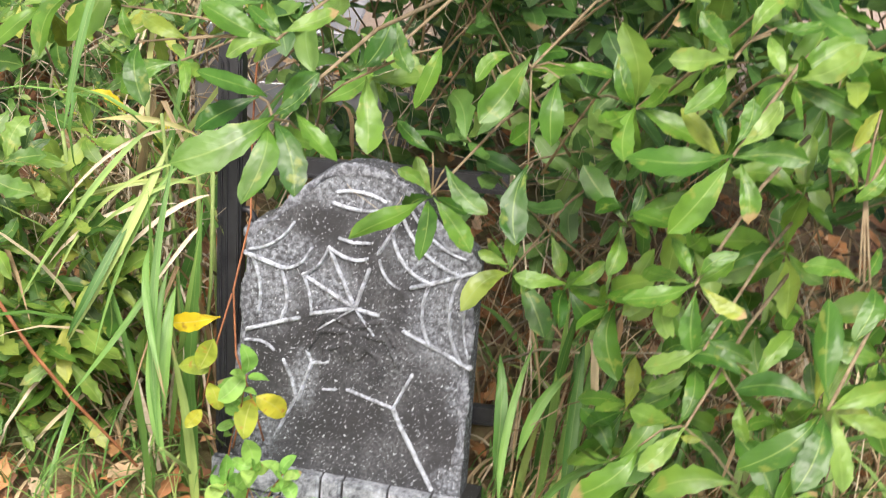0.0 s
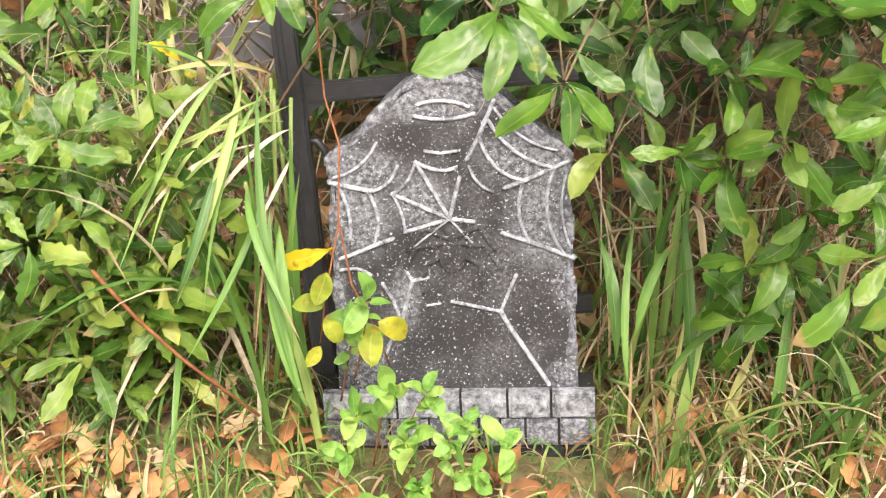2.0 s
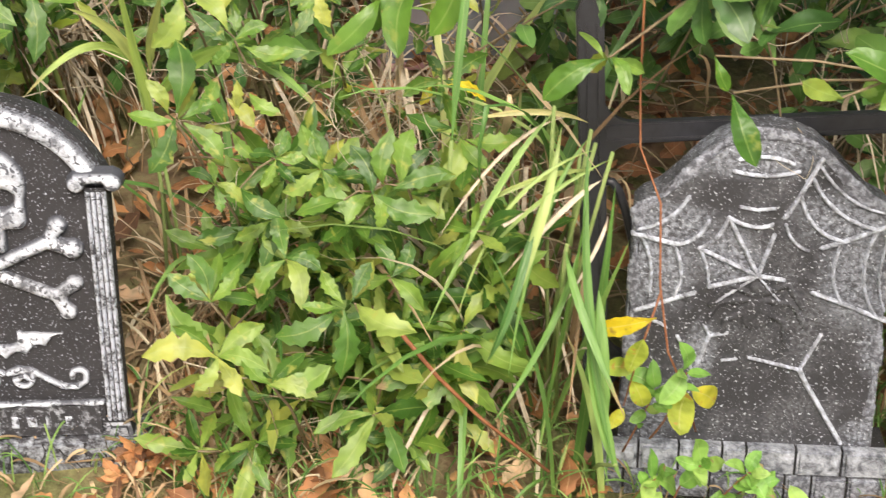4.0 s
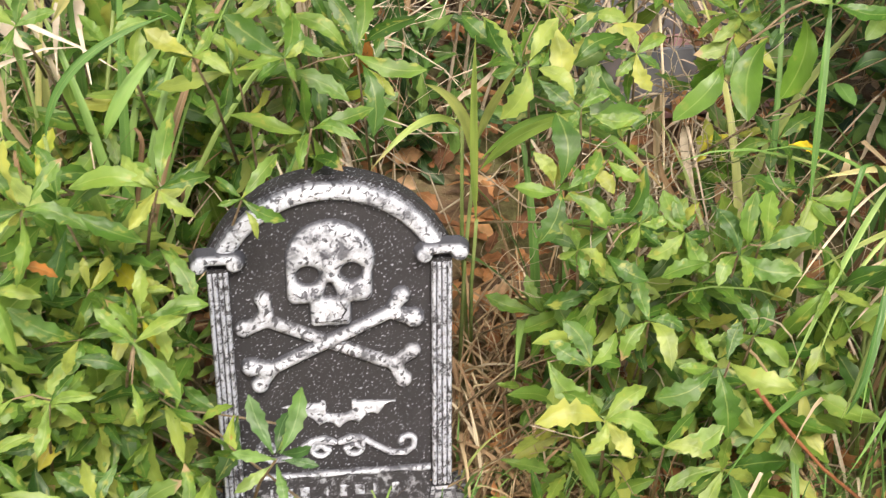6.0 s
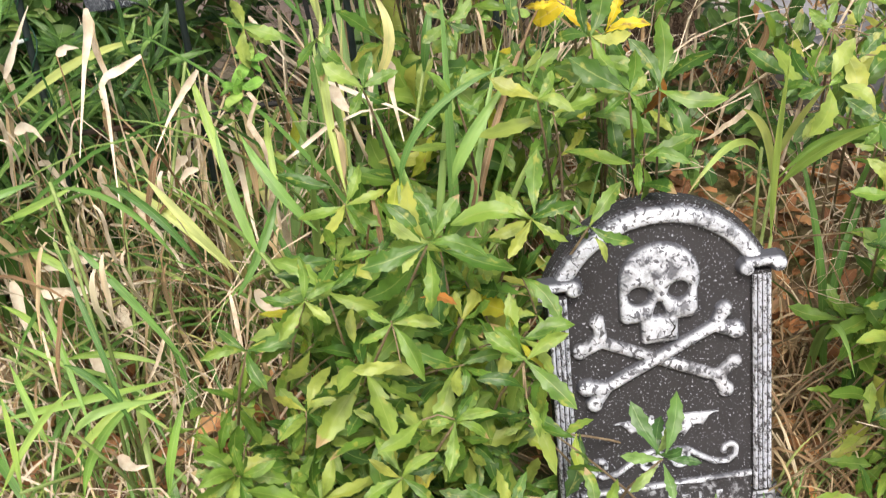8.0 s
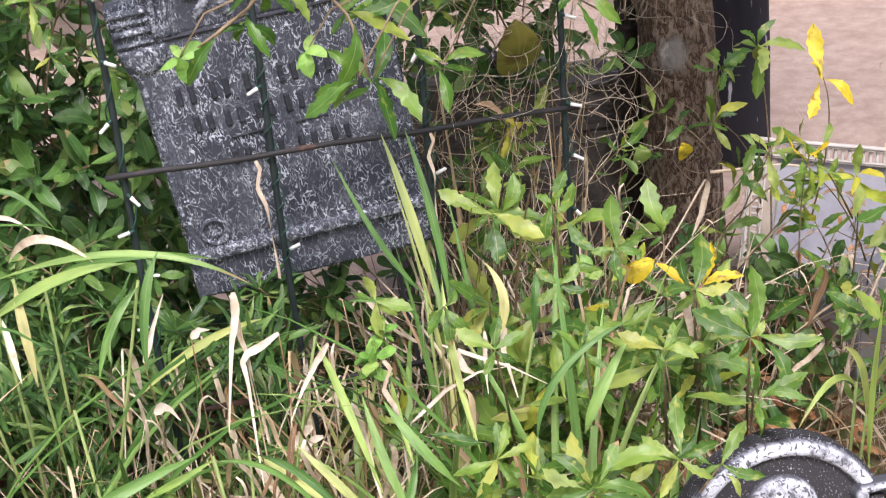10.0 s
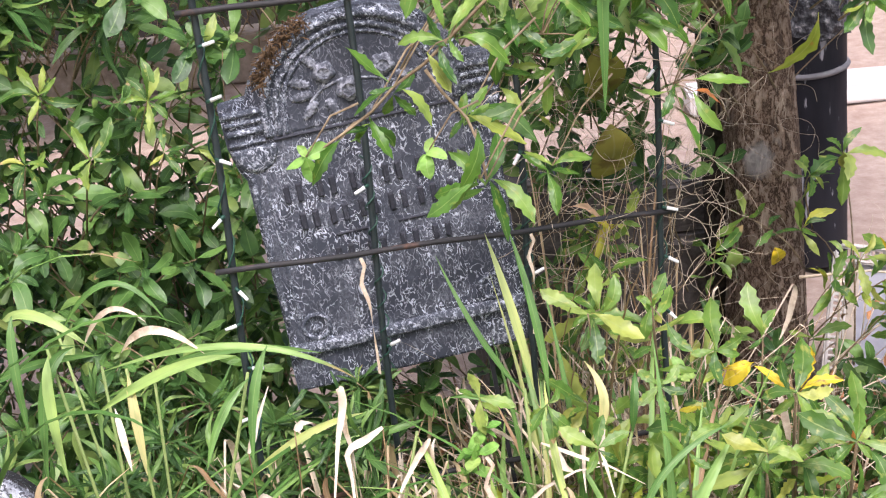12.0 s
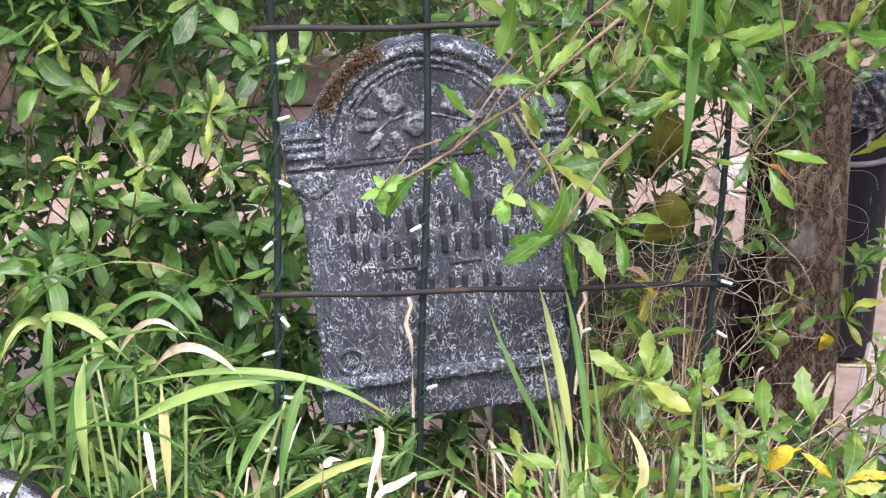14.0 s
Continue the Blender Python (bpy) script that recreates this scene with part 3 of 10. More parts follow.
        relief("scroll", lambda x, z, c=curl, w=sweep: np.minimum(s_curve(x, z, c, 0.0042), s_curve(x, z, w, 0.0048)), (min(0, s * 0.125) - 0.006, 0.09, max(0, s * 0.125) + 0.006, 0.146), 0.006, 0.004, M_WHITEBRUSH, t,
               "scrollwork brushed white", step=0.0016)
    rc = random.Random(6)
    for k in range(13):
        x, z = -0.17 + 0.027 * k + rc.uniform(-0.008, 0.008), rc.uniform(0.004, 0.018)
        pts = [(x, z)]
        for j in range(3):
            x, z = x + rc.uniform(-0.012, 0.012), z - rc.uniform(0.006, 0.016)
            pts.append((x, z))
        xs, zs = [p[0] for p in pts], [p[1] for p in pts]
        relief("crack", lambda x, z, q=pts: s_curve(x, z, q, 0.0015), (min(xs) - 0.003, min(zs) - 0.003, max(xs) + 0.003, max(zs) + 0.003), 0.0008, 0.001, M_EYE, t, step=0.001, base=-0.024)


skull_tombstone()


# ---- cobweb tombstone ----
def web_tombstone():
    t = thing("web_tombstone", plane_pose((1.057, -0.130, 0.0), (-0.1703, -0.9540, 0.2467), 5.0),
              "grey foam tombstone with raised white cobwebs and brick base", "tombstone", "graveyard decorations")
    half = [(0.183, -0.04), (0.180, 0.08), (0.171, 0.443), (0.160, 0.455), (0.136, 0.468), (0.112, 0.492), (0.088, 0.519), (0.062, 0.541), (0.030, 0.555)]
    out = half + [(0.0, 0.559)] + [(-x, z) for x, z in reversed(half)]
    part("body", slab(out, 0.0, 0.055, 0.010, 3), M_WEBSTONE, t)
    part("plinth", slab([(-0.203, -0.06), (0.203, -0.06), (0.203, 0.074), (-0.203, 0.074)], -0.012, 0.06, 0.004), M_EYE, t)
    for row, (z0, z1) in enumerate(((0.036, 0.078), (-0.010, 0.033))):
        xs = [-0.205, -0.150, -0.092, -0.030, 0.004, 0.074, 0.139, 0.206] if row == 0 else [-0.205, -0.170, -0.105, -0.045, 0.03, 0.062, 0.10, 0.15, 0.206]
        for a, b in zip(xs[:-1], xs[1:]):
            part("brick", slab([(a + 0.002, z0), (b - 0.002, z0), (b - 0.002, z1), (a + 0.002, z1)], -0.020, 0.0, 0.004), M_WEBWASH if row else M_BRICK, t)
    def zone(name, f, box):
        relief(name, f, box, 0.0016, 0.010, M_WEBWASH, t, "pale brushed patch", step=0.0025)
    edge = [(x * 0.972, z - 0.006) for x, z in [(0.176, 0.14)] + half[2:] + [(0.0, 0.559)] + [(-x, z) for x, z in reversed(half[2:])] + [(-0.176, 0.14)]]
    zone("worn_edge", lambda x, z: s_curve(x, z, edge, 0.0055 + 0.004 * np.sin(37 * x + 61 * z)), (-0.18, 0.13, 0.18, 0.562))
    def thread(*pts, r=0.0032):
        r = r * 0.86
        xs, zs = [p[0] for p in pts], [p[1] for p in pts]
        relief("web_thread", lambda x, z: s_curve(x, z, list(pts), r), (min(xs) - 0.006, min(zs) - 0.006, max(xs) + 0.006, max(zs) + 0.006), 0.005, 0.0032, M_THREAD, t, step=0.0016)
    def bow(a, b, sag, n=6):
        """A thread between two points that hangs towards sag."""
        (ax, az), (bx, bz), (sx, sz) = a, b, sag
        return [((1 - k) ** 2 * ax + 2 * k * (1 - k) * sx + k * k * bx, (1 - k) ** 2 * az + 2 * k * (1 - k) * sz + k * k * bz) for k in [i / n for i in range(n + 1)]]
    hub = (-0.001, 0.347)
    rays = [(-0.046, 0.433), (-0.082, 0.386), (-0.066, 0.328), (0.016, 0.409), (0.034, 0.342), (-0.055, 0.305), (0.03, 0.31)]
    for r in rays[:5]:
        thread(hub, r, r=0.0036)
    for r in rays[5:]:
        thread(hub, r, r=0.002)
    thread(*bow(rays[0], rays[1], (-0.055, 0.398)))
    thread(*bow(rays[1], rays[2], (-0.068, 0.36)), r=0.0026)
    thread(*bow(rays[0], (0.012, 0.424), (-0.012, 0.412)))
    # fan at the right shoulder
    thread((0.080, 0.392), (0.108, 0.402), (0.171, 0.430), r=0.0038)
    thread((0.074, 0.324), (0.118, 0.308), (0.176, 0.284), r=0.0036)
    thread(*bow((0.106, 0.401), (0.112, 0.311), (0.088, 0.352)))
    thread(*bow((0.150, 0.420), (0.160, 0.292), (0.122, 0.352)))
    thread(*bow((0.168, 0.415), (0.172, 0.30), (0.150, 0.352)), r=0.0024)
    # top right fan
    thread((0.028, 0.436), (0.046, 0.470), (0.068, 0.520), r=0.0038)
    thread(*bow((0.046, 0.466), (0.106, 0.402), (0.058, 0.414)))
    thread(*bow((0.058, 0.494), (0.150, 0.420), (0.085, 0.435)))
    thread(*bow((0.066, 0.512), (0.155, 0.446), (0.100, 0.455)), r=0.0026)
    thread(*bow((0.030, 0.425), (0.062, 0.387), (0.036, 0.397)), r=0.0026)
    # left fan
    thread((-0.171, 0.405), (-0.113, 0.391), r=0.0040)
    thread(*bow((-0.113, 0.391), (-0.072, 0.427), (-0.082, 0.395)))
    thread(*bow((-0.166, 0.412), (-0.100, 0.462), (-0.122, 0.420)), r=0.0030)
    thread(*bow((-0.118, 0.392), (-0.107, 0.323), (-0.098, 0.355)))
    thread(*bow((-0.160, 0.401), (-0.148, 0.315), (-0.138, 0.355)))
    thread((-0.163, 0.288), (-0.112, 0.308), (-0.085, 0.318), r=0.0038)
    thread((-0.112, 0.308), (-0.108, 0.326), r=0.003)
    thread(*bow((-0.165, 0.27), (-0.12, 0.262), (-0.135, 0.278)), r=0.0026)
    # lower threads
    thread((-0.070, 0.271), (-0.060, 0.252), (-0.036, 0.257), r=0.0030)
    thread((-0.060, 0.252), (-0.078, 0.190), r=0.0036)
    thread((-0.104, 0.249), (-0.090, 0.222), (-0.080, 0.19), r=0.0032)
    thread((-0.080, 0.195), (-0.110, 0.125), r=0.0032)
    thread((-0.003, 0.219), (0.026, 0.212), (0.068, 0.202), r=0.0030)
    thread((0.068, 0.202), (0.092, 0.259), r=0.0030)
    thread((0.068, 0.202), (0.080, 0.178), (0.136, 0.084), r=0.0042)
    thread((-0.04, 0.213), (-0.02, 0.216), r=0.0022)
    thread(*bow((-0.038, 0.517), (0.032, 0.512), (0.0, 0.528)))
    thread(*bow((-0.044, 0.500), (0.040, 0.502), (0.0, 0.488)))
    thread((-0.032, 0.449), (-0.01, 0.445), (0.013, 0.448), r=0.0028)
    # spider body, a soft dark lump with legs
    relief("spider", lambda x, z: np.minimum(s_circle(x, z, 0.0, 0.29, 0.022, 0.028), s_circle(x, z, 0.0, 0.325, 0.012)), (-0.03, 0.25, 0.03, 0.345), 0.006, 0.02, M_WEBSTONE, t, step=0.003)
    for s in (-1, 1):
        for pts in ([(0, 0.315), (0.04, 0.335), (0.062, 0.30)], [(0, 0.31), (0.05, 0.305), (0.07, 0.27)], [(0, 0.3), (0.04, 0.275), (0.045, 0.235)]):
            q = [(s * a, b) for a, b in pts]
            relief("spider_leg", lambda x, z, q=q: s_curve(x, z, q, 0.005), (min(a for a, b in q) - 0.008, min(b for a, b in q) - 0.008, max(a for a, b in q) + 0.008, max(b for a, b in q) + 0.008), 0.004, 0.005, M_WEBSTONE, t, step=0.003)


web_tombstone()


# ---- rose tombstone, tied behind the wire panel ----
def rose_tombstone():
    t = thing("rose_tombstone", plane_pose((-0.615, 0.752, 0.604), (0.0, -1.0, 0.0), 5.6) @ Matrix.Diagonal((1, 1, 0.975, 1)),
              "weathered grey foam tombstone with roses behind a wire panel", "tombstone", "graveyard decorations")
    half = [(0.230, 0.012), (0.230, 0.075), (0.224, 0.11), (0.226, 0.45), (0.236, 0.47), (0.246, 0.515), (0.247, 0.588), (0.198, 0.592), (0.186, 0.618), (0.166, 0.646), (0.136, 0.678), (0.100, 0.704), (0.052, 0.720)]
    out = half + [(0.0, 0.725)] + [(-x, z) for x, z in reversed(half)]
    part("body", slab(out, 0.0, 0.06, 0.007, 2), M_GREYSTONE, t)
    for r, w, h in ((0.170, 0.009, 0.010), (0.150, 0.006, 0.007), (0.137, 0.004, 0.005)):
        relief("arch_moulding", lambda x, z, r=r, w=w: np.where(z > 0.545, np.abs(np.hypot(x, (z - 0.545) * 1.02) - r) - w, np.maximum(np.abs(np.abs(x) - r) - w, 0.521 - z)),
               (-0.185, 0.515, 0.185, 0.725), h, w, M_GREYEDGE, t, "arched moulding with worn white edge", step=0.003)
    for s in (-1, 1):
        for z0, hh in ((0.575, 0.006), (0.558, 0.004), (0.541, 0.006), (0.520, 0.004)):
            relief("shoulder_moulding", lambda x, z, z0=z0, hh=hh, s=s: s_box(x, z, s * 0.208, z0, 0.034, hh, 0.003), (min(s * 0.17, s * 0.245), z0 - 0.01, max(s * 0.17, s * 0.245), z0 + 0.01), 0.006, 0.005, M_GREYEDGE, t, step=0.0025)
        relief("corbel", lambda x, z, s=s: np.maximum(s_circle(x, z, s * 0.200, 0.512, 0.042, 0.05), z - 0.512), (s * 0.2 - 0.045, 0.455, s * 0.2 + 0.045, 0.515), 0.007, 0.012, M_GREYEDGE, t, step=0.003)
        relief("side_moulding", lambda x, z, s=s: np.abs(x - s * 0.194) - 0.0035 + 0 * z, (s * 0.194 - 0.005, 0.165, s * 0.194 + 0.005, 0.455), 0.004, 0.0035, M_GREYEDGE, t, step=0.0022)
        relief("side_moulding", lambda x, z, s=s: np.abs(x - s * 0.216) - 0.005 + 0 * z, (s * 0.216 - 0.006, 0.165, s * 0.216 + 0.006, 0.455), 0.004, 0.005, M_GREYEDGE, t, step=0.0025)
        relief("base_volute", lambda x, z, s=s: np.minimum(np.abs(np.hypot(x - s * 0.168, z - 0.142) - 0.024) - 0.004, s_circle(x, z, s * 0.168, 0.138, 0.008)), (s * 0.168 - 0.032, 0.11, s * 0.168 + 0.032, 0.175), 0.007, 0.004, M_GREYEDGE, t, step=0.0025)
    relief("panel_line", lambda x, z: s_box(x, z, 0, 0.5165, 0.165, 0.004, 0.002), (-0.17, 0.51, 0.17, 0.523), 0.004, 0.004, M_CARVED, t, step=0.0025)
    relief("base_moulding", lambda x, z: s_box(x, z, 0, 0.100, 0.227, 0.014, 0.006), (-0.232, 0.08, 0.232, 0.12), 0.012, 0.010, M_GREYEDGE, t, "base moulding rubbed white", step=0.003)
    # three worn lines of lettering, a bar for each sign
    for xs, z0, z1 in ((np.linspace(-0.152, 0.148, 6), 0.392, 0.428), (np.linspace(-0.134, 0.136, 6), 0.336, 0.370), (np.linspace(-0.085, 0.095, 4), 0.262, 0.290)):
        for x0 in xs:
            for k in (-1, 1):
                relief("lettering_bar", lambda x, z, q=(x0 + k * 0.0115, (z0 + z1) / 2, (z1 - z0) / 2): s_box(x, z, q[0], q[1], 0.0062, q[2], 0.002), (x0 + k * 0.0115 - 0.008, z0 - 0.003, x0 + k * 0.0115 + 0.008, z1 + 0.003), 0.005, 0.002, M_CARVED, t, "dark bar of worn lettering", step=0.0018)
    for x0 in (-0.065, 0.05):
        relief("dash", lambda x, z, x0=x0: s_box(x, z, x0, 0.313, 0.03, 0.003, 0.002), (x0 - 0.034, 0.306, x0 + 0.034, 0.32), 0.003, 0.002, M_CARVED, t, step=0.002)
    relief("arch_panel", lambda x, z: np.maximum(np.where(z > 0.545, np.hypot(x, (z - 0.545) * 1.02), np.abs(x)) - 0.131, 0.5225 - z), (-0.134, 0.521, 0.134, 0.68), 0.0012, 0.002, M_PANEL, t, "smooth dark arch panel", step=0.0025)
    for cx, cz, r in ((-0.053, 0.618, 0.020), (-0.016, 0.580, 0.023), (0.05, 0.61, 0.021)):
        rose = relief("rose", lambda x, z, c=(cx, cz, r): s_circle(x, z, *c) + 0.002 * np.sin(5 * np.arctan2(z - c[1], x - c[0])), (cx - r - 0.004, cz - r - 0.004, cx + r + 0.004, cz + r + 0.004), 0.010, 0.014, M_ROSE, t, "carved rose", step=0.002)
        relief("petal", lambda x, z, c=(cx, cz, r): np.abs(np.hypot(x - c[0], z - c[1]) - c[2] * 0.5) - 0.0022, (cx - r, cz - r, cx + r, cz + r), 0.013, 0.002, M_ROSE, rose, step=0.0018)
    for lx, lz, a in ((-0.098, 0.606, 160), (-0.098, 0.582, 185), (-0.088, 0.556, 225), (-0.050, 0.552, 290), (-0.072, 0.640, 130), (0.01, 0.632, 60), (0.085, 0.585, 350), (0.075, 0.56, 320)):
        ca, sa = math.cos(radians(a)), math.sin(radians(a))
        relief("stone_leaf", lambda x, z, q=(lx, lz, ca, sa): (np.hypot(((x - q[0]) * q[2] + (z - q[1]) * q[3]) / 0.021, ((z - q[1]) * q[2] - (x - q[0]) * q[3]) / 0.0095) - 1) * 0.0095 + 0.0012 * np.sin(((x - q[0]) * q[2] + (z - q[1]) * q[3]) * 900), (lx - 0.024, lz - 0.024, lx + 0.024, lz + 0.024), 0.006, 0.006, M_ROSE, t, step=0.0018)
    relief("stone_stem", lambda x, z: np.minimum(s_curve(x, z, [(-0.085, 0.57), (-0.06, 0.59), (-0.02, 0.60), (0.03, 0.59), (0.07, 0.575)], 0.003), s_seg(x, z, -0.06, 0.59, -0.05, 0.61, 0.003)), (-0.1, 0.56, 0.09, 0.615), 0.004, 0.003, M_ROSE, t, step=0.002)
    for sx in (-0.14, 0.14):
        part("stake", slab([(sx - 0.004, -0.62), (sx + 0.004, -0.62), (sx + 0.004, 0.02), (sx - 0.004, 0.02)], 0.024, 0.032, 0), M_BLACKPL, t, "thin black ground stake")
    # clump of dry moss on the arch
    return t


rose_tombstone()


def moss_tuft():
    rng = random.Random(3)
    vs, fs = [], []
    m = plane_pose((-0.615, 0.752, 0.604), (0.0, -1.0, 0.0), 5.6) @ Matrix.Diagonal((1, 1, 0.975, 1))
    for i in range(420):
        k = rng.random()
        a = radians(158 - 46 * k)
        c = m @ Vector((0.182 * math.cos(a) + rng.gauss(0, 0.008), -0.004 + rng.uniform(-0.012, 0.02), 0.545 + 0.182 * math.sin(a) + rng.gauss(0, 0.009)))
        d = Vector((rng.gauss(0, 1), rng.gauss(0, 1), rng.gauss(0, 1))).normalized() * rng.uniform(0.005, 0.014)
        v, f = tube([c - d, c + d * 0.2 + Vector((0, 0, 0.002)), c + d], 0.0014, 3, 0.6)
        o = len(vs)
        vs += v
        fs += [tuple(j + o for j in q) for q in f]
    ob = mesh_object("moss_tuft", vs, fs, plain("dry_moss", [(0.3, (0.05, 0.03, 0.015)), (0.7, (0.22, 0.14, 0.07))], 90, 0.95))
    tagged(ob, "tuft of dry brown moss on the rose tombstone", "moss")


moss_tuft()


# ---- rusty wire panel with string lights ----
def wire_panel():
    t = thing("wire_panel", Matrix.Identity(4), "rusty wire trellis panel standing in grass with string lights", "trellis")
    def spot(x, z, off=0.0):
        return Vector((x, 0.643 + (x + 0.93) * 0.161 + 0.006 - (z - 0.9) * -0.02 - off, z))
    for x in (-0.926, -0.675, -0.395, -0.130):
        v, f = tube([spot(x + 0.004 * math.sin(7 * z), z) for z in np.linspace(-0.03, 1.84, 16)], 0.0062, 8)
        mesh_object("upright_rod", v, f, M_GREENROD, t)
    for z0, z1 in ((0.431, 0.40), (0.899, 0.853), (1.346, 1.335), (1.80, 1.79)):
        v, f = tube([spot(x, z0 + (z1 - z0) * (x + 0.93) / 0.8 + 0.002 * math.sin(x * 19), 0.011) for x in np.linspace(-0.955, -0.105, 12)], 0.0055, 8)
        mesh_object("cross_rod", v, f, M_RUST, t)
    return spot


SPOT = wire_panel()


def string_lights():
    t = thing("string_lights", Matrix.Identity(4), "white mini bulbs on green wire wound round trellis rods", "string lights")
    rng = random.Random(11)
    for x, zs in ((-0.926, (1.29, 1.198, 1.10, 1.00, 0.868, 0.80, 0.715, 0.62, 0.43)), (-0.130, (1.285, 1.20, 1.13, 1.03, 0.862, 0.765, 0.655)), (-0.675, (1.008, 0.70)), (-0.395, (1.02, 0.78))):
        pts = []
        for i, z in enumerate(np.linspace(min(zs) - 0.05, max(zs) + 0.05, 60)):
            c = SPOT(x, z)
            pts.append(c + Vector((0.0095 * math.cos(i * 0.9), 0.0095 * math.sin(i * 0.9), 0)))
        v, f = tube(pts, 0.0016, 5)
        mesh_object("wire", v, f, M_TAG, t)
        for k, z in enumerate(zs):
            c = SPOT(x, z, 0.012)
            d = Vector((rng.choice((1, 1, -1)) * rng.uniform(0.5, 1), -0.35, rng.uniform(-0.9, 0.5))).normalized()
            v, f = tube([c, c + d * 0.010], 0.0032, 8)
            b = mesh_object("socket", v, f, M_TAG, t)
            v, f = tube([c + d * 0.009, c + d * 0.016, c + d * 0.027, c + d * 0.030], 0.0038, 8, 0.75)
            mesh_object("bulb", v, f, M_BULB, b)


string_lights()


# ---- black plastic garden fence section behind the web tombstone ----
def picket_fence():
    up = Vector((-0.085, 0.286, 0.954)).normalized()
    across = Vector((0.97, -0.12, 0.0))
    across = (across - up * across.dot(up)).normalized()
    m = Matrix((across, up.cross(across), up)).transposed().to_4x4()
    m.translation = (0.862, -0.014, 0.0)
    t = thing("garden_fence", m, "black plastic garden fence section leaning in grass behind a tombstone", "fence")
    h = 0.682
    p = part("post", slab([(-0.018, -0.08), (0.019, -0.08), (0.019, h - 0.052), (0.003, h), (-0.004, h), (-0.018, h - 0.03)], -0.013, 0.013, 0.003), M_BLACKPL, t)
    for dx, w in ((-0.0130, 0.0034), (-0.0035, 0.0026), (0.0125, 0.0040)):
        part("rib", slab([(dx - w, -0.08), (dx + w, -0.08), (dx + w, h - 0.055), (dx - w, h - 0.045)], -0.0185, -0.012, 0.0018), M_BLACKPL, p)

    def rail(z, hgt):
        r = part("rail", slab([(0.018, z), (0.42, z), (0.42, z + hgt), (0.018, z + hgt)], -0.008, 0.008, 0.002), M_BLACKPL, t)
        part("rib", slab([(0.03, z + 0.003), (0.42, z + 0.003), (0.42, z + 0.008), (0.03, z + 0.008)], -0.011, -0.007, 0.001), M_BLACKPL, r)
        for s in (-1, 1):
            e = z if s < 0 else z + hgt
            web = [(0.018, e), (0.062, e)] + [(0.018 + 0.044 * (1 - math.sin(a)), e + s * 0.036 * (1 - math.cos(a))) for a in np.linspace(0.12, math.pi / 2, 8)]
            part("bracket", slab(web if s < 0 else web[::-1], -0.006, 0.006, 0), M_BLACKPL, r)
    rail(0.462, 0.030)
    rail(0.10, 0.030)
    v, f = tube([(0.016, 0, 0.405), (0.028, 0, 0.404), (0.037, 0, 0.390), (0.046, 0, 0.36), (0.056, 0, 0.31), (0.062, 0, 0.24), (0.060, 0, 0.17)], 0.0065, 6)
    mesh_object("scroll_bar", v, f, M_BLACKPL, t)


picket_fence()

# ---- plants: leaf shapes ----
def leaf_shape(kind, seed):
    """Points, faces and uvs of one leaf, 1 long along +y, its face up (+z)."""
    r = random.Random(seed)
    fine = kind in ("broad", "lance")
    n = 11 if fine else 7
    across = (-1.0, -0.55, 0.0, 0.55, 1.0) if fine else (-1.0, 0.0, 1.0)
    c = len(across)
    ts = [i / n for i in range(n + 1)]
    bend, fold, twist, wave = r.uniform(-0.15, 0.85), r.uniform(0.12, 0.42), r.uniform(-0.7, 0.7), r.uniform(0, 6)
    wavy, sway = r.uniform(0.5, 1.3), r.uniform(-0.10, 0.10)
    notch = r.randrange(5, 10) if r.random() < 0.3 else -1

    def half_width(t):
        if kind in ("broad", "far"):
            w = 0.180 * (math.sin(math.pi / 2 * min(1, t / 0.66)) ** 1.3 if t < 0.66 else math.cos(math.pi / 2 * (t - 0.66) / 0.35) ** 0.55)
            return w * (1.0 + 0.06 * (1 if round(t * n) % 2 else -1) * (t > 0.3) * wavy) if fine else w
        if kind == "lance":
            w = 0.136 * (math.sin(math.pi / 2 * min(1, t / 0.62)) ** 1.2 if t < 0.62 else math.cos(math.pi / 2 * (t - 0.62) / 0.395) ** 0.8)
            return w * (1.0 + 0.155 * (1 if round(t * n) % 2 else -0.9) * (0.35 < t < 0.97) * wavy)
        if kind == "oval":
            return 0.30 * math.sin(math.pi * (0.03 + 0.95 * t)) ** 0.7
        if kind == "needle":
            return 0.055 * math.sin(math.pi * (0.05 + 0.94 * t)) ** 0.6
        if kind == "oak":
            return 0.24 * math.sin(math.pi * (0.04 + 0.95 * t)) ** 0.8 * (0.75 + 0.35 * (round(t * n) % 2))
        return 0.15 * math.sin(math.pi * t)
    vs, uv = [], []
    for j, t in enumerate(ts):
        a = bend * t
        y, z = t * math.cos(a * 0.7), -t * math.sin(a) * 0.75 + 0.05 * math.sin(wave + 5 * t)
        w = half_width(t) if 0 < t < 1 else (0.012 if t == 0 else 0.008)
        tw = twist * t
        x0 = sway * math.sin(math.pi * t)
        for s in across:
            k = w * (0.72 if j == notch and s == across[-1] else 1.0)
            q = abs(s)
            lift = (q - 0.35 * q * q) * 1.4 * k * fold * (1.0 if kind != "oak" else 1.4 * math.sin(wave)) + s * 0.016 * math.sin(wave + t * 9) + (0.010 * q * wavy * math.sin(2 * wave + 15 * t) if fine else 0)
            vs.append((x0 + s * k * math.cos(tw), y, z + lift + s * k * math.sin(tw)))
            uv.append((0.5 + 0.5 * s, t))
    fs = []
    for i in range(n):
        for j in range(c - 1):
            o = c * i + j
            fs.append((o, o + 1, o + c + 1, o + c))
    return np.array(vs), fs, np.array(uv)


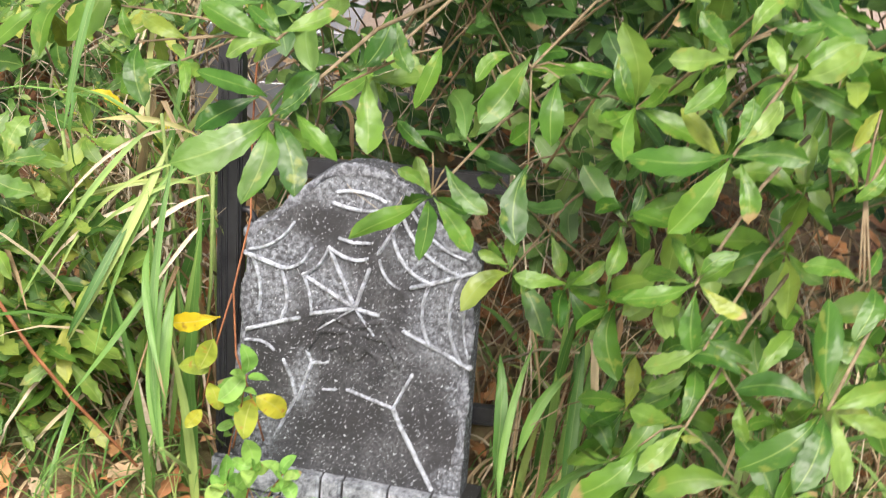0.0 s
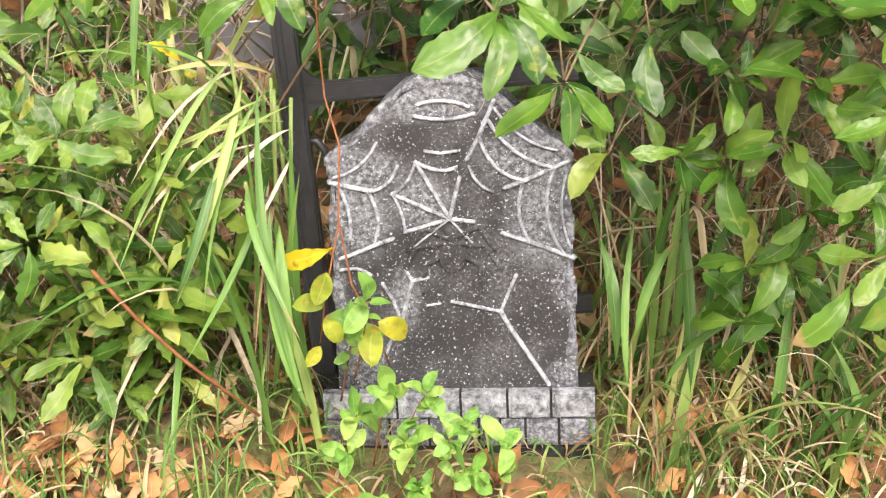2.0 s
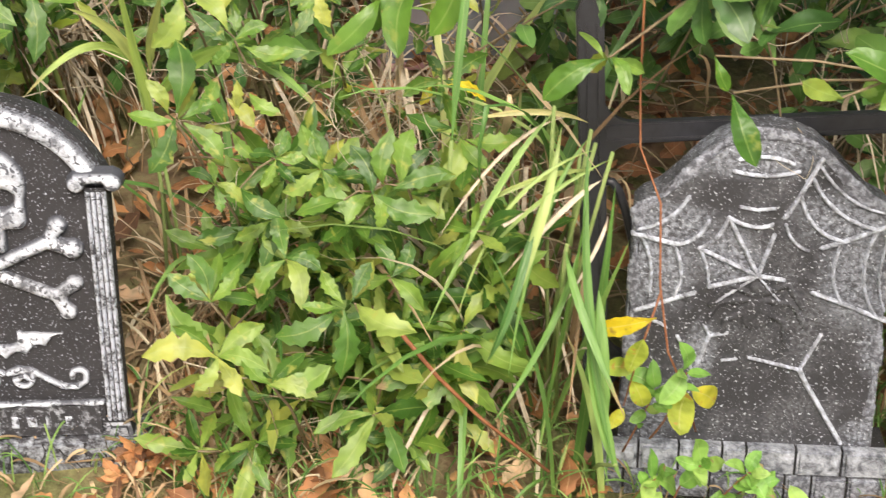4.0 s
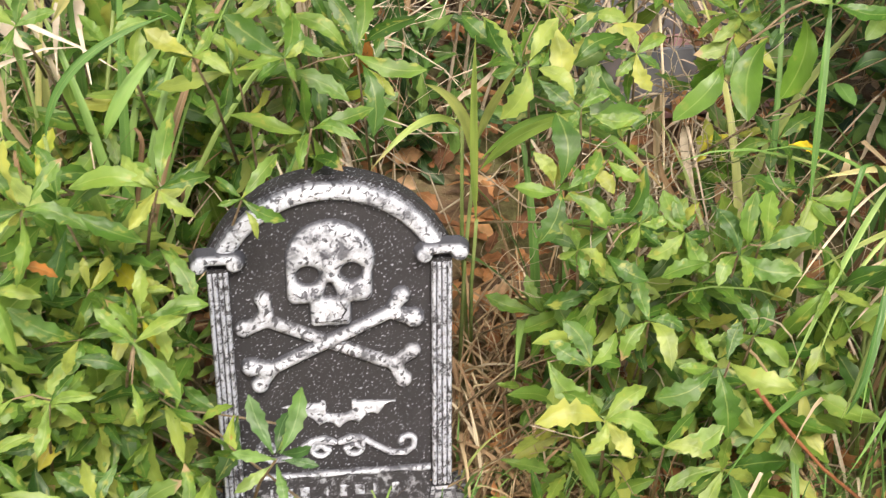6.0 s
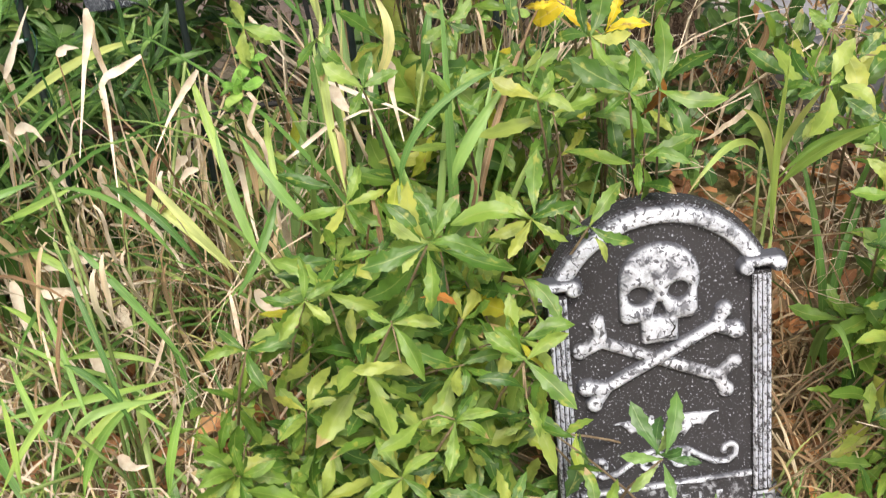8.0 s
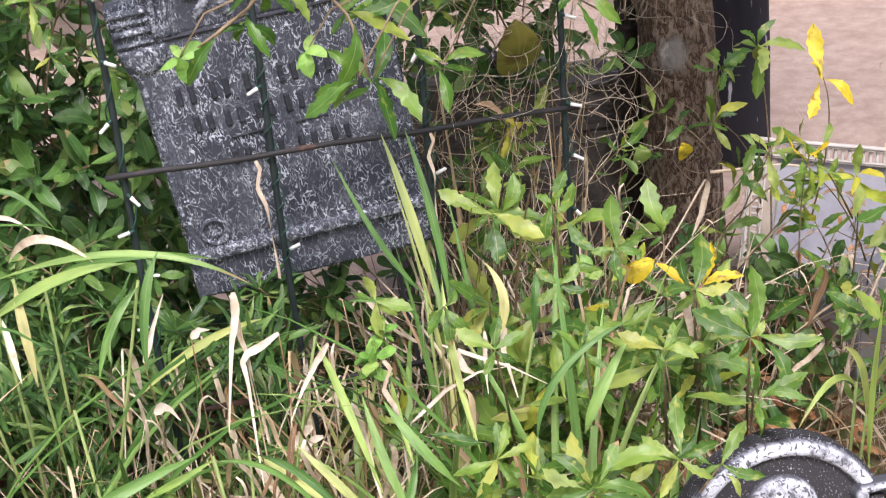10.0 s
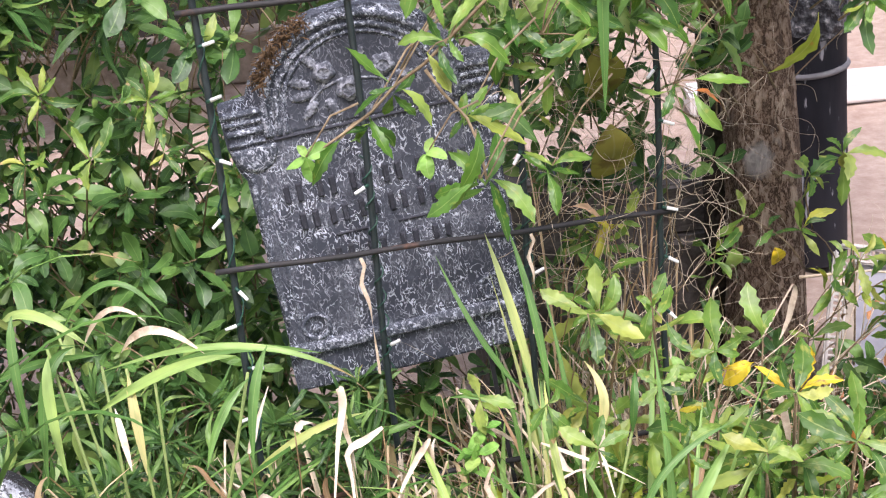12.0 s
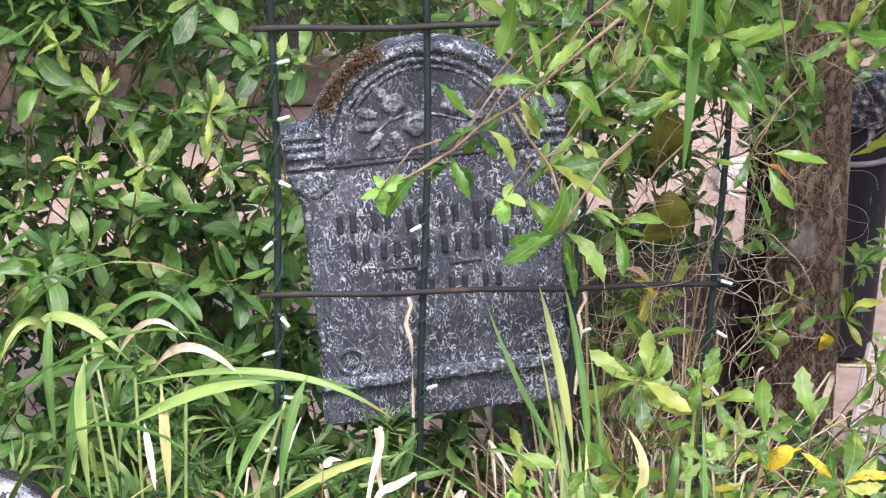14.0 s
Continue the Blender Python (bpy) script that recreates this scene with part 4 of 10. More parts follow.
SHAPES = {k: [leaf_shape(k, s * 7 + 1) for s in range(10)] for k in ("broad", "far", "lance", "oval", "needle", "oak")}
LEAF_MESH = {}


def leaf_mesh(kind, i, mat):
    key = (kind, i, mat.name)
    if key not in LEAF_MESH:
        v, f, uv = SHAPES[kind][i]
        ob = mesh_object("leaf", v.tolist(), f, mat, uvs=uv)
        LEAF_MESH[key] = ob.data
        bpy.data.objects.remove(ob)
    return LEAF_MESH[key]


def leaf_pose(at, along, up, size):
    y = Vector(along).normalized()
    x = y.cross(Vector(up))
    if x.length < 1e-3:
        x = y.orthogonal()
    x.normalize()
    z = x.cross(y)
    m = Matrix((x, y, z)).transposed().to_4x4()
    m.translation = at
    return m @ Matrix.Scale(size, 4)


class Foliage:
    """Leaves gathered for one plant: some are parts of their own, the rest one mesh."""

    def __init__(self, kind, mat, seed):
        self.kind, self.mat, self.rng = kind, mat, random.Random(seed)
        self.leaves, self.tubes, self.first = [], [], []

    def leaf(self, at, along, up, size, mat=None):
        self.leaves.append((leaf_pose(at, along, up, size), self.rng.randrange(10), mat or self.mat))

    def stem(self, pts, r, taper=0.6, sides=5):
        self.tubes.append((pts, r, taper, sides))

    def spray(self, hub, rows, back=(0.14, 0.30, 0.02), thick=0.0026, mat=None, more=3, wide=1.0):
        """Leaves that grow from a twig's end at hub, each from its foot (x, y, z) to its tip (x, y, z)."""
        r = self.rng
        hub = Vector(hub)
        root = hub + Vector(back)
        root.z = max(root.z, 0.01)
        self.stem([root, (root + hub) / 2 + Vector((0, 0, 0.02)), hub], thick, 0.6)
        for q in rows:
            a, b = Vector(q[:3]), Vector(q[3:])
            i = r.randrange(10)
            end = Vector(SHAPES[self.kind][i][0][-3])
            up = Vector((r.uniform(-0.35, 0.35), -0.62 + r.uniform(-0.2, 0.2), 0.72 + r.uniform(-0.25, 0.2)))
            m = leaf_pose((0, 0, 0), b - a, up, 1.0)
            turn = (m.to_3x3() @ end).rotation_difference(b - a).to_matrix().to_4x4()
            m = Matrix.Translation(a) @ turn @ m @ Matrix.Scale((b - a).length / end.length, 4) @ Matrix.Diagonal((wide, 1, 1, 1))
            self.first.append((m, i, mat or self.mat))
            if (a - hub).length > 0.03:
                self.stem([hub + Vector((0, 0.01, -0.004)), (hub + a) / 2 + Vector((0, 0.012, 0)), a], 0.0014, 0.8)
        size = sum((Vector(q[3:]) - Vector(q[:3])).length for q in rows) / len(rows)
        for k in range(more):
            turn = r.uniform(0, 6.28)
            way = Vector((math.cos(turn), 0.35 + r.uniform(-0.2, 0.5), math.sin(turn)))
            self.leaf(hub + Vector((0, 0.03, -0.02)), way, (r.uniform(-0.3, 0.3), -0.6, 0.75), size * r.uniform(0.7, 1.0), mat)

    def whorl(self, at, axis, size, count=7, spread=1.0, odd=None, odd_share=0.0):
        """Leaves round a shoot's tip: axis is the shoot's way, spread how far they open."""
        r = self.rng
        ax = (Vector(axis).normalized() + Vector((r.uniform(-0.45, 0.45), r.uniform(-0.45, 0.3), r.uniform(-0.3, 0.3)))).normalized()
        u = ax.orthogonal().normalized()
        w = ax.cross(u)
        a0 = r.uniform(0, 6.28)
        for i in range(count):
            a = a0 + 2.4 * i + r.uniform(-0.5, 0.5)
            out = u * math.cos(a) + w * math.sin(a)
            k = spread * (0.35 + 0.95 * (i / count)) + r.uniform(-0.3, 0.3)
            d = (ax * math.cos(k * 1.15) + out * math.sin(k * 1.15)).normalized()
            d.z -= r.uniform(0, 0.22) * i / count
            p = Vector(at) - ax * (0.35 * size * i / count) + out * 0.002
            s = size * r.uniform(0.60, 1.18) * (0.75 + 0.4 * min(1, 2 * i / count))
            self.leaf(p, d, ax + out * 0.1 + Vector((r.uniform(-.3, .3), r.uniform(-.3, .3), 0.4)), s, odd if odd and r.random() < odd_share else None)

    def sprig(self, root, tip, size, count=7, along=3, spread=1.0, thick=0.003, odd=None, odd_share=0.0):
        """A twig from root to tip with a whorl at its end and single leaves on the way."""
        r = self.rng
        root, tip = Vector(root), Vector(tip)
        mid = (root + tip) / 2 + Vector((r.uniform(-.04, .04), r.uniform(-.04, .04), 0.12 * (tip - root).length + r.uniform(-.02, .03)))
        pts = [(root * (1 - k) ** 2 + mid * 2 * k * (1 - k) + tip * k * k) for k in [i / 6 for i in range(7)]]
        self.stem(pts, thick, 0.5)
        ax = (pts[-1] - pts[-2]).normalized()
        self.whorl(tip, (ax * 0.6 + Vector((0, -0.35, 0.45))), size, count, spread, odd, odd_share)
        for i in range(along):
            k = r.uniform(0.45, 0.93)
            p = root * (1 - k) ** 2 + mid * 2 * k * (1 - k) + tip * k * k
            out = Vector((r.uniform(-1, 1), r.uniform(-1, 0.3), r.uniform(-0.3, 0.8)))
            self.leaf(p, out + ax * 0.5, Vector((0, -0.3, 1)), size * r.uniform(0.6, 1.0), odd if odd and r.random() < odd_share else None)

    def build(self, name, label, category, stem_mat, apart=300, group="", front=None):
        base = thing(name, Matrix.Identity(4), label, category, group)
        if self.tubes:
            vs, fs = [], []
            tubes = sorted(self.tubes, key=lambda q: q[0][-1][1])
            for k, (pts, r, taper, sides) in enumerate(tubes):
                v, f = tube(pts, r, sides, taper)
                if k < 110:
                    mesh_object("twig", v, f, stem_mat, base)
                    continue
                o = len(vs)
                vs += v
                fs += [tuple(j + o for j in q) for q in f]
            if vs:
                tagged(mesh_object("stem", vs, fs, stem_mat, base), kind="stuff")
        ls = self.leaves
        if front is not None:
            ls = sorted(ls, key=lambda q: front(q[0].translation))
        ls = self.first + ls
        for m, i, mat in ls[:apart]:
            ob = new("leaf", leaf_mesh(self.kind, i, mat))
            ob.parent = base
            ob.matrix_basis = m
        rest = {}
        for m, i, mat in ls[apart:]:
            rest.setdefault(mat.name, (mat, []))[1].append((m, i))
        for mat, items in rest.values():
            vs, fs, uvs, o = [], [], [], 0
            for m, i in items:
                v, f, uv = SHAPES[self.kind][i]
                a = np.array(m)
                vs.append(v @ a[:3, :3].T + a[:3, 3])
                uvs.append(uv)
                fs += [tuple(j + o for j in q) for q in f]
                o += len(v)
            ob = mesh_object("foliage", np.concatenate(vs).tolist(), fs, mat, base, np.concatenate(uvs))
            tagged(ob, kind="stuff")
        return base


def fill(fo, box, count, root_z, size, keep=None, leaves=7, along=3, odd=None, odd_share=0.0, spread=1.0, lean=0.25):
    """Sprigs at random in a box (x0, y0, z0, x1, y1, z1), on twigs that come up from root_z; keep(x, y, z) says where they grow."""
    r = fo.rng
    x0, y0, z0, x1, y1, z1 = box
    made = tries = 0
    while made < count and tries < count * 20:
        tries += 1
        p = Vector((r.uniform(x0, x1), r.uniform(y0, y1), r.uniform(z0, z1)))
        if keep and not keep(*p):
            continue
        made += 1
        root = Vector((p.x + r.uniform(-lean, lean), p.y + r.uniform(0.0, lean), max(root_z, p.z - r.uniform(0.15, 0.35))))
        fo.sprig(root, p, size * r.uniform(0.75, 1.2), leaves + r.randrange(-2, 3), along, spread, 0.0022, odd, odd_share)


FRONT = lambda p: p.y * 0.8 - p.z * 0.3


def in_face(p):
    """True where a blade would cut a tombstone or hide its face."""
    if abs(p.x) < 0.185 and -0.40 < p.y < 0.11 + 0.2 * p.z and 0.06 < p.z + p.y * 0.0 and p.z < 0.56 + max(0, -p.y) * 0.75:
        return True
    if 0.85 < p.x < 1.27 and -0.45 < p.y < 0.10 and 0.06 < p.z < 0.56 + max(0, -p.y) * 0.6:
        return True
    if -0.88 < p.x < -0.60 and 0.05 < p.y < 0.83 and 0.74 < p.z < 1.3:
        return True
    if -0.62 < p.x < -0.36 and 0.05 < p.y < 0.83 and 0.95 < p.z < 1.3:
        return True
    return False


def blades(name, label, mat, roots, seed, category="grass", width=(0.004, 0.009), kink=0.0, parent=None):
    """Grass blades: rows of (x, y, z, length, lean direction in degrees, lean 0..1) become bent strips in one mesh."""
    r = random.Random(seed)
    vs, fs, uvs = [], [], []
    for x, y, z, length, az, lean in roots:
        n = 9
        w = r.uniform(*width)
        d = Vector((math.cos(radians(az)), math.sin(radians(az)), 0))
        side = Vector((-d.y, d.x, 0))
        tw = r.uniform(-1.2, 1.2) * (0.35 if width[1] > 0.010 else 1.0)
        p = Vector((x, y, z))
        el = math.pi / 2 - lean * 0.35 + r.uniform(-0.08, 0.08)
        o = len(vs)
        blocked = False
        kn = r.randrange(2, 8) if r.random() < kink else -1
        for i in range(n + 1):
            t = i / n
            s = (side * math.cos(tw * (0.4 + t)) + d * math.sin(tw * (0.4 + t)) + Vector((0, 0, 0.25 * math.sin(tw * t)))).normalized()
            k = w * (0.65 + 0.7 * t if t < 0.35 else 0.9 * (1 - ((t - 0.35) / 0.65) ** 1.8) + 0.02)
            dirv = d * math.cos(el) + Vector((0, 0, 1)) * math.sin(el)
            nrm = dirv.cross(s) * k * 0.3
            for q, u in ((-1, 0.0), (0, 0.5), (1, 1.0)):
                vs.append(tuple(p + s * q * k + nrm * abs(q)))
                uvs.append((u, t))
            blocked = blocked or in_face(p)
            p = p + dirv * (length / n)
            el -= lean * (0.08 + 0.30 * t) * (1.6 if width[1] < 0.004 else 1.05)
            if i == kn:
                el -= r.uniform(0.8, 1.9)
            if p.z < 0.004 and el < 0:
                el = 0.05
        if blocked:
            del vs[o:], uvs[o:]
            continue
        for i in range(n):
            a = o + 3 * i
            fs += [(a, a + 1, a + 4, a + 3), (a + 1, a + 2, a + 5, a + 4)]
    if not vs:
        return None
    ob = mesh_object(name, vs, fs, mat, parent, uvs)
    return tagged(ob, label, category, kind="" if parent else "stuff")


def scatter(r, count, box, length, lean, az=(0, 360), keep=None, z=0.0):
    x0, y0, x1, y1 = box
    out = []
    while len(out) < count:
        x, y = r.uniform(x0, x1), r.uniform(y0, y1)
        if keep and not keep(x, y):
            continue
        out.append((x, y, z, r.uniform(*length), r.uniform(*az), r.uniform(*lean)))
    return out


def clear_of_stones(x, y, z=0.0):
    """True away from the three stones and from the space in front of their faces."""
    if -0.20 < x < 0.20 and -0.30 < y < 0.14 and z < 0.56:
        return False
    if 0.83 < x < 1.29 and -0.42 < y < 0.09 and z < 0.56:
        return False
    if -0.90 < x < -0.36 and -0.2 < y < 0.85 and z > 0.55:
        return False
    return True


def thinning(x, y):
    """True inside the overgrown bed, and less and less often outwards from it."""
    out = max(-1.8 - x, x - 2.0, -0.65 - y, 0.0)
    return out < 0.9 * abs(noise.noise((x * 23, y * 23, 3.0))) * 1.6


def back_of_lawn(x, y):
    """True where the tall grass grows: behind the short lawn that lies before the skull stone and its shrub."""
    return clear_of_stones(x, y) and y > 0.28 + 0.08 * math.sin(7 * x)


# ---- bush beside and above the web tombstone ----
def right_bush():
    fo = Foliage("broad", M_BROAD, 21)
    fo.spray((1.005, -0.651, 0.948), ((1.005, -0.651, 0.948, 0.931, -0.703, 0.922), (1.001, -0.653, 0.945, 0.993, -0.71, 0.896), (1.009, -0.651, 0.945, 1.036, -0.7, 0.905), (1.024, -0.643, 0.956, 1.066, -0.667, 0.925), (1, -0.642, 0.965, 0.937, -0.639, 0.978), (0.988, -0.618, 0.951, 0.942, -0.662, 0.933), (1.006, -0.649, 0.951, 1.035, -0.642, 0.981), (1.023, -0.582, 0.9, 1.023, -0.599, 0.868),))
    fo.spray((1.139, -0.309, 0.698), ((1.129, -0.312, 0.694, 1.053, -0.361, 0.656), (1.135, -0.313, 0.692, 1.136, -0.371, 0.646), (1.142, -0.311, 0.694, 1.193, -0.339, 0.646), (1.151, -0.292, 0.728, 1.205, -0.327, 0.693), (1.134, -0.307, 0.701, 1.095, -0.286, 0.712), (1.133, -0.285, 0.74, 1.087, -0.27, 0.767),))
    fo.spray((1.062, -0.417, 0.891), ((1.061, -0.418, 0.888, 1.074, -0.471, 0.828), (1.076, -0.389, 0.95, 1.06, -0.439, 0.908), (1.083, -0.39, 0.946, 1.106, -0.423, 0.901), (1.133, -0.398, 0.923, 1.115, -0.433, 0.867), (1.004, -0.35, 0.813, 1.059, -0.322, 0.847), (1.042, -0.311, 0.885, 1.111, -0.323, 0.854),))
    fo.spray((1.232, -0.21, 0.828), ((1.266, -0.214, 0.822, 1.267, -0.263, 0.757), (1.245, -0.262, 0.725, 1.242, -0.34, 0.666), (1.231, -0.205, 0.84, 1.181, -0.251, 0.768), (1.27, -0.209, 0.835, 1.333, -0.212, 0.832), (1.209, -0.158, 0.821, 1.17, -0.187, 0.789),))
    fo.spray((1.253, -0.089, 0.468), ((1.253, -0.089, 0.468, 1.192, -0.144, 0.429), (1.265, -0.089, 0.47, 1.309, -0.145, 0.405), (1.249, -0.085, 0.474, 1.204, -0.075, 0.483), (1.3, -0.061, 0.518, 1.321, -0.096, 0.473),))
    fo.spray((1.409, -0.587, 0.944), ((1.409, -0.587, 0.944, 1.318, -0.569, 0.917), (1.406, -0.589, 0.939, 1.361, -0.63, 0.88), (1.417, -0.591, 0.939, 1.43, -0.621, 0.896), (1.409, -0.587, 0.944, 1.474, -0.599, 0.954), (1.404, -0.582, 0.952, 1.387, -0.553, 0.972), (1.413, -0.584, 0.951, 1.443, -0.567, 0.994), (1.409, -0.583, 0.952, 1.422, -0.55, 0.984),))
    fo.spray((1.398, -0.54, 1.015), ((1.398, -0.54, 1.015, 1.343, -0.521, 0.998), (1.393, -0.545, 1.002, 1.359, -0.579, 0.973), (1.425, -0.534, 1.041, 1.436, -0.57, 1.02), (1.429, -0.533, 1.047, 1.47, -0.543, 1.06), (1.397, -0.538, 1.019, 1.365, -0.503, 1.041), (1.41, -0.535, 1.034, 1.436, -0.521, 1.075),))
    fo.spray((1.398, -0.618, 0.823), ((1.398, -0.618, 0.823, 1.335, -0.62, 0.797), (1.4, -0.621, 0.819, 1.4, -0.674, 0.785), (1.406, -0.62, 0.822, 1.446, -0.643, 0.812), (1.396, -0.615, 0.827, 1.371, -0.593, 0.855), (1.401, -0.616, 0.828, 1.433, -0.606, 0.856),))
    fo.spray((1.44, -0.531, 0.692), ((1.437, -0.532, 0.69, 1.383, -0.538, 0.665), (1.441, -0.525, 0.702, 1.488, -0.544, 0.694), (1.494, -0.551, 0.682, 1.528, -0.515, 0.718), (1.484, -0.551, 0.679, 1.42, -0.524, 0.679), (1.482, -0.564, 0.66, 1.493, -0.59, 0.627),))
    fo.spray((1.5, -0.772, 0.818), ((1.501, -0.769, 0.824, 1.493, -0.706, 0.884), (1.494, -0.774, 0.813, 1.434, -0.796, 0.761), (1.49, -0.768, 0.82, 1.427, -0.747, 0.807), (1.496, -0.776, 0.812, 1.473, -0.837, 0.78), (1.503, -0.777, 0.814, 1.515, -0.825, 0.777), (1.5, -0.772, 0.818, 1.556, -0.755, 0.837), (1.507, -0.776, 0.817, 1.553, -0.785, 0.811),))
    fo.spray((1.426, -0.602, 0.643), ((1.426, -0.602, 0.643, 1.385, -0.633, 0.608), (1.482, -0.639, 0.615, 1.396, -0.636, 0.583), (1.421, -0.606, 0.638, 1.442, -0.616, 0.643), (1.384, -0.612, 0.621, 1.324, -0.647, 0.573),))
    fo.spray((1.528, -0.606, 0.943), ((1.539, -0.601, 0.959, 1.517, -0.616, 0.93), (1.527, -0.577, 1.003, 1.503, -0.605, 0.972), (1.541, -0.651, 0.87, 1.526, -0.701, 0.841), (1.532, -0.649, 0.869, 1.487, -0.621, 0.862), (1.536, -0.649, 0.87, 1.551, -0.619, 0.89),))
    fo.spray((1.512, -0.161, 0.317), ((1.511, -0.165, 0.312, 1.43, -0.233, 0.241), (1.51, -0.16, 0.318, 1.551, -0.128, 0.362), (1.508, -0.159, 0.318, 1.461, -0.131, 0.328), (1.515, -0.164, 0.314, 1.555, -0.212, 0.303), (1.513, -0.165, 0.312, 1.491, -0.214, 0.269),))
    fo.spray((0.975, -0.463, 0.935), ((0.975, -0.463, 0.935, 0.898, -0.453, 0.958), (0.98, -0.46, 0.941, 0.942, -0.441, 0.957), (0.98, -0.46, 0.941, 1.032, -0.452, 0.969), (0.976, -0.463, 0.934, 0.929, -0.478, 0.917), (0.891, -0.482, 0.931, 0.85, -0.493, 0.955), (0.804, -0.397, 0.918, 0.819, -0.408, 0.887), (0.824, -0.407, 0.885, 0.843, -0.455, 0.837),))
    for x, y, z, s, n in ((1.255, -0.16, 0.74, 0.085, 3), (1.58, -0.42, 0.90, 0.085, 8), (1.18, -0.10, 0.94, 0.085, 8), (1.36, -0.22, 0.80, 0.085, 7)):
        fo.sprig((x + 0.16, y + 0.34, z - 0.16), (x, y, z), s * 0.9, n, 2, 1.2, 0.0024)
    for x, y, z, s, n in ((1.509, -0.082, 0.142, 0.08, 5), (1.416, -0.268, 0.313, 0.085, 6), (1.555, -0.082, 0.249, 0.08, 6), (1.62, -0.35, 0.33, 0.085, 7), (1.72, -0.2, 0.45, 0.085, 7)):
        fo.sprig((x + 0.12, y + 0.25, 0.02), (x, y, z), s, n, 2, 1.2, 0.003)
    for x, y, z in ((1.558, -0.25, 0.541), (1.508, -0.25, 0.593), (1.535, -0.25, 0.492), (1.439, -0.25, 0.567), (1.623, -0.25, 0.397), (1.495, -0.22, 0.445), (1.428, -0.22, 0.362), (1.661, -0.28, 0.447),
                    (1.377, -0.20, 0.515), (1.318, -0.20, 0.53), (1.448, -0.28, 0.675), (1.552, -0.3, 0.682), (1.381, -0.2, 0.64), (1.60, -0.3, 0.60), (1.70, -0.3, 0.55)):
        fo.sprig((x + 0.05, y + 0.25, z - 0.2), (x, y, z), 0.078, 6, 2, 1.2, 0.0022)
    fill(fo, (1.40, -0.50, 0.66, 1.95, 0.0, 1.10), 34, 0.3, 0.074, lambda x, y, z: clear_of_stones(x, y, z) and z > 0.60 - 0.5 * y, 7, 2)
    # Inner and rear sprigs take darker leaves to stand for the bush's inner shade.
    keep_mat, fo.mat = fo.mat, M_DARKLEAF
    # Sprigs above the view, added to shade the leaves below.
    fill(fo, (0.85, 0.10, 1.20, 1.95, 0.8, 1.65), 30, 0.9, 0.08, None, 7, 3)
    fill(fo, (0.80, -0.05, 0.64, 1.95, 0.50, 1.25), 165, 0.25, 0.080, clear_of_stones, 7, 3)
    fill(fo, (1.32, 0.05, 0.45, 2.2, 0.50, 0.85), 50, 0.0, 0.076, clear_of_stones, 7, 3)
    fill(fo, (0.80, 0.25, 0.15, 2.4, 0.9, 1.2), 170, 0.25, 0.08, None, 7, 3)
    # Dark understory put in for the shadow in the gap between the plants.
    fill(fo, (0.02, 0.70, 0.04, 0.50, 1.35, 0.34), 55, 0.0, 0.065, None, 7, 3)
    fill(fo, (0.98, 0.85, 0.10, 1.8, 1.2, 0.60), 70, 0.0, 0.08, None, 7, 3)
    fill(fo, (1.08, 1.2, 0.05, 2.0, 1.8, 0.60), 70, 0.0, 0.08, None, 7, 3)
    fo.mat = keep_mat
    fo.build("evergreen_bush", "evergreen bush with glossy broad leaves overhanging a tombstone", "bush", M_STEM, 300, "bushes", FRONT)


right_bush()


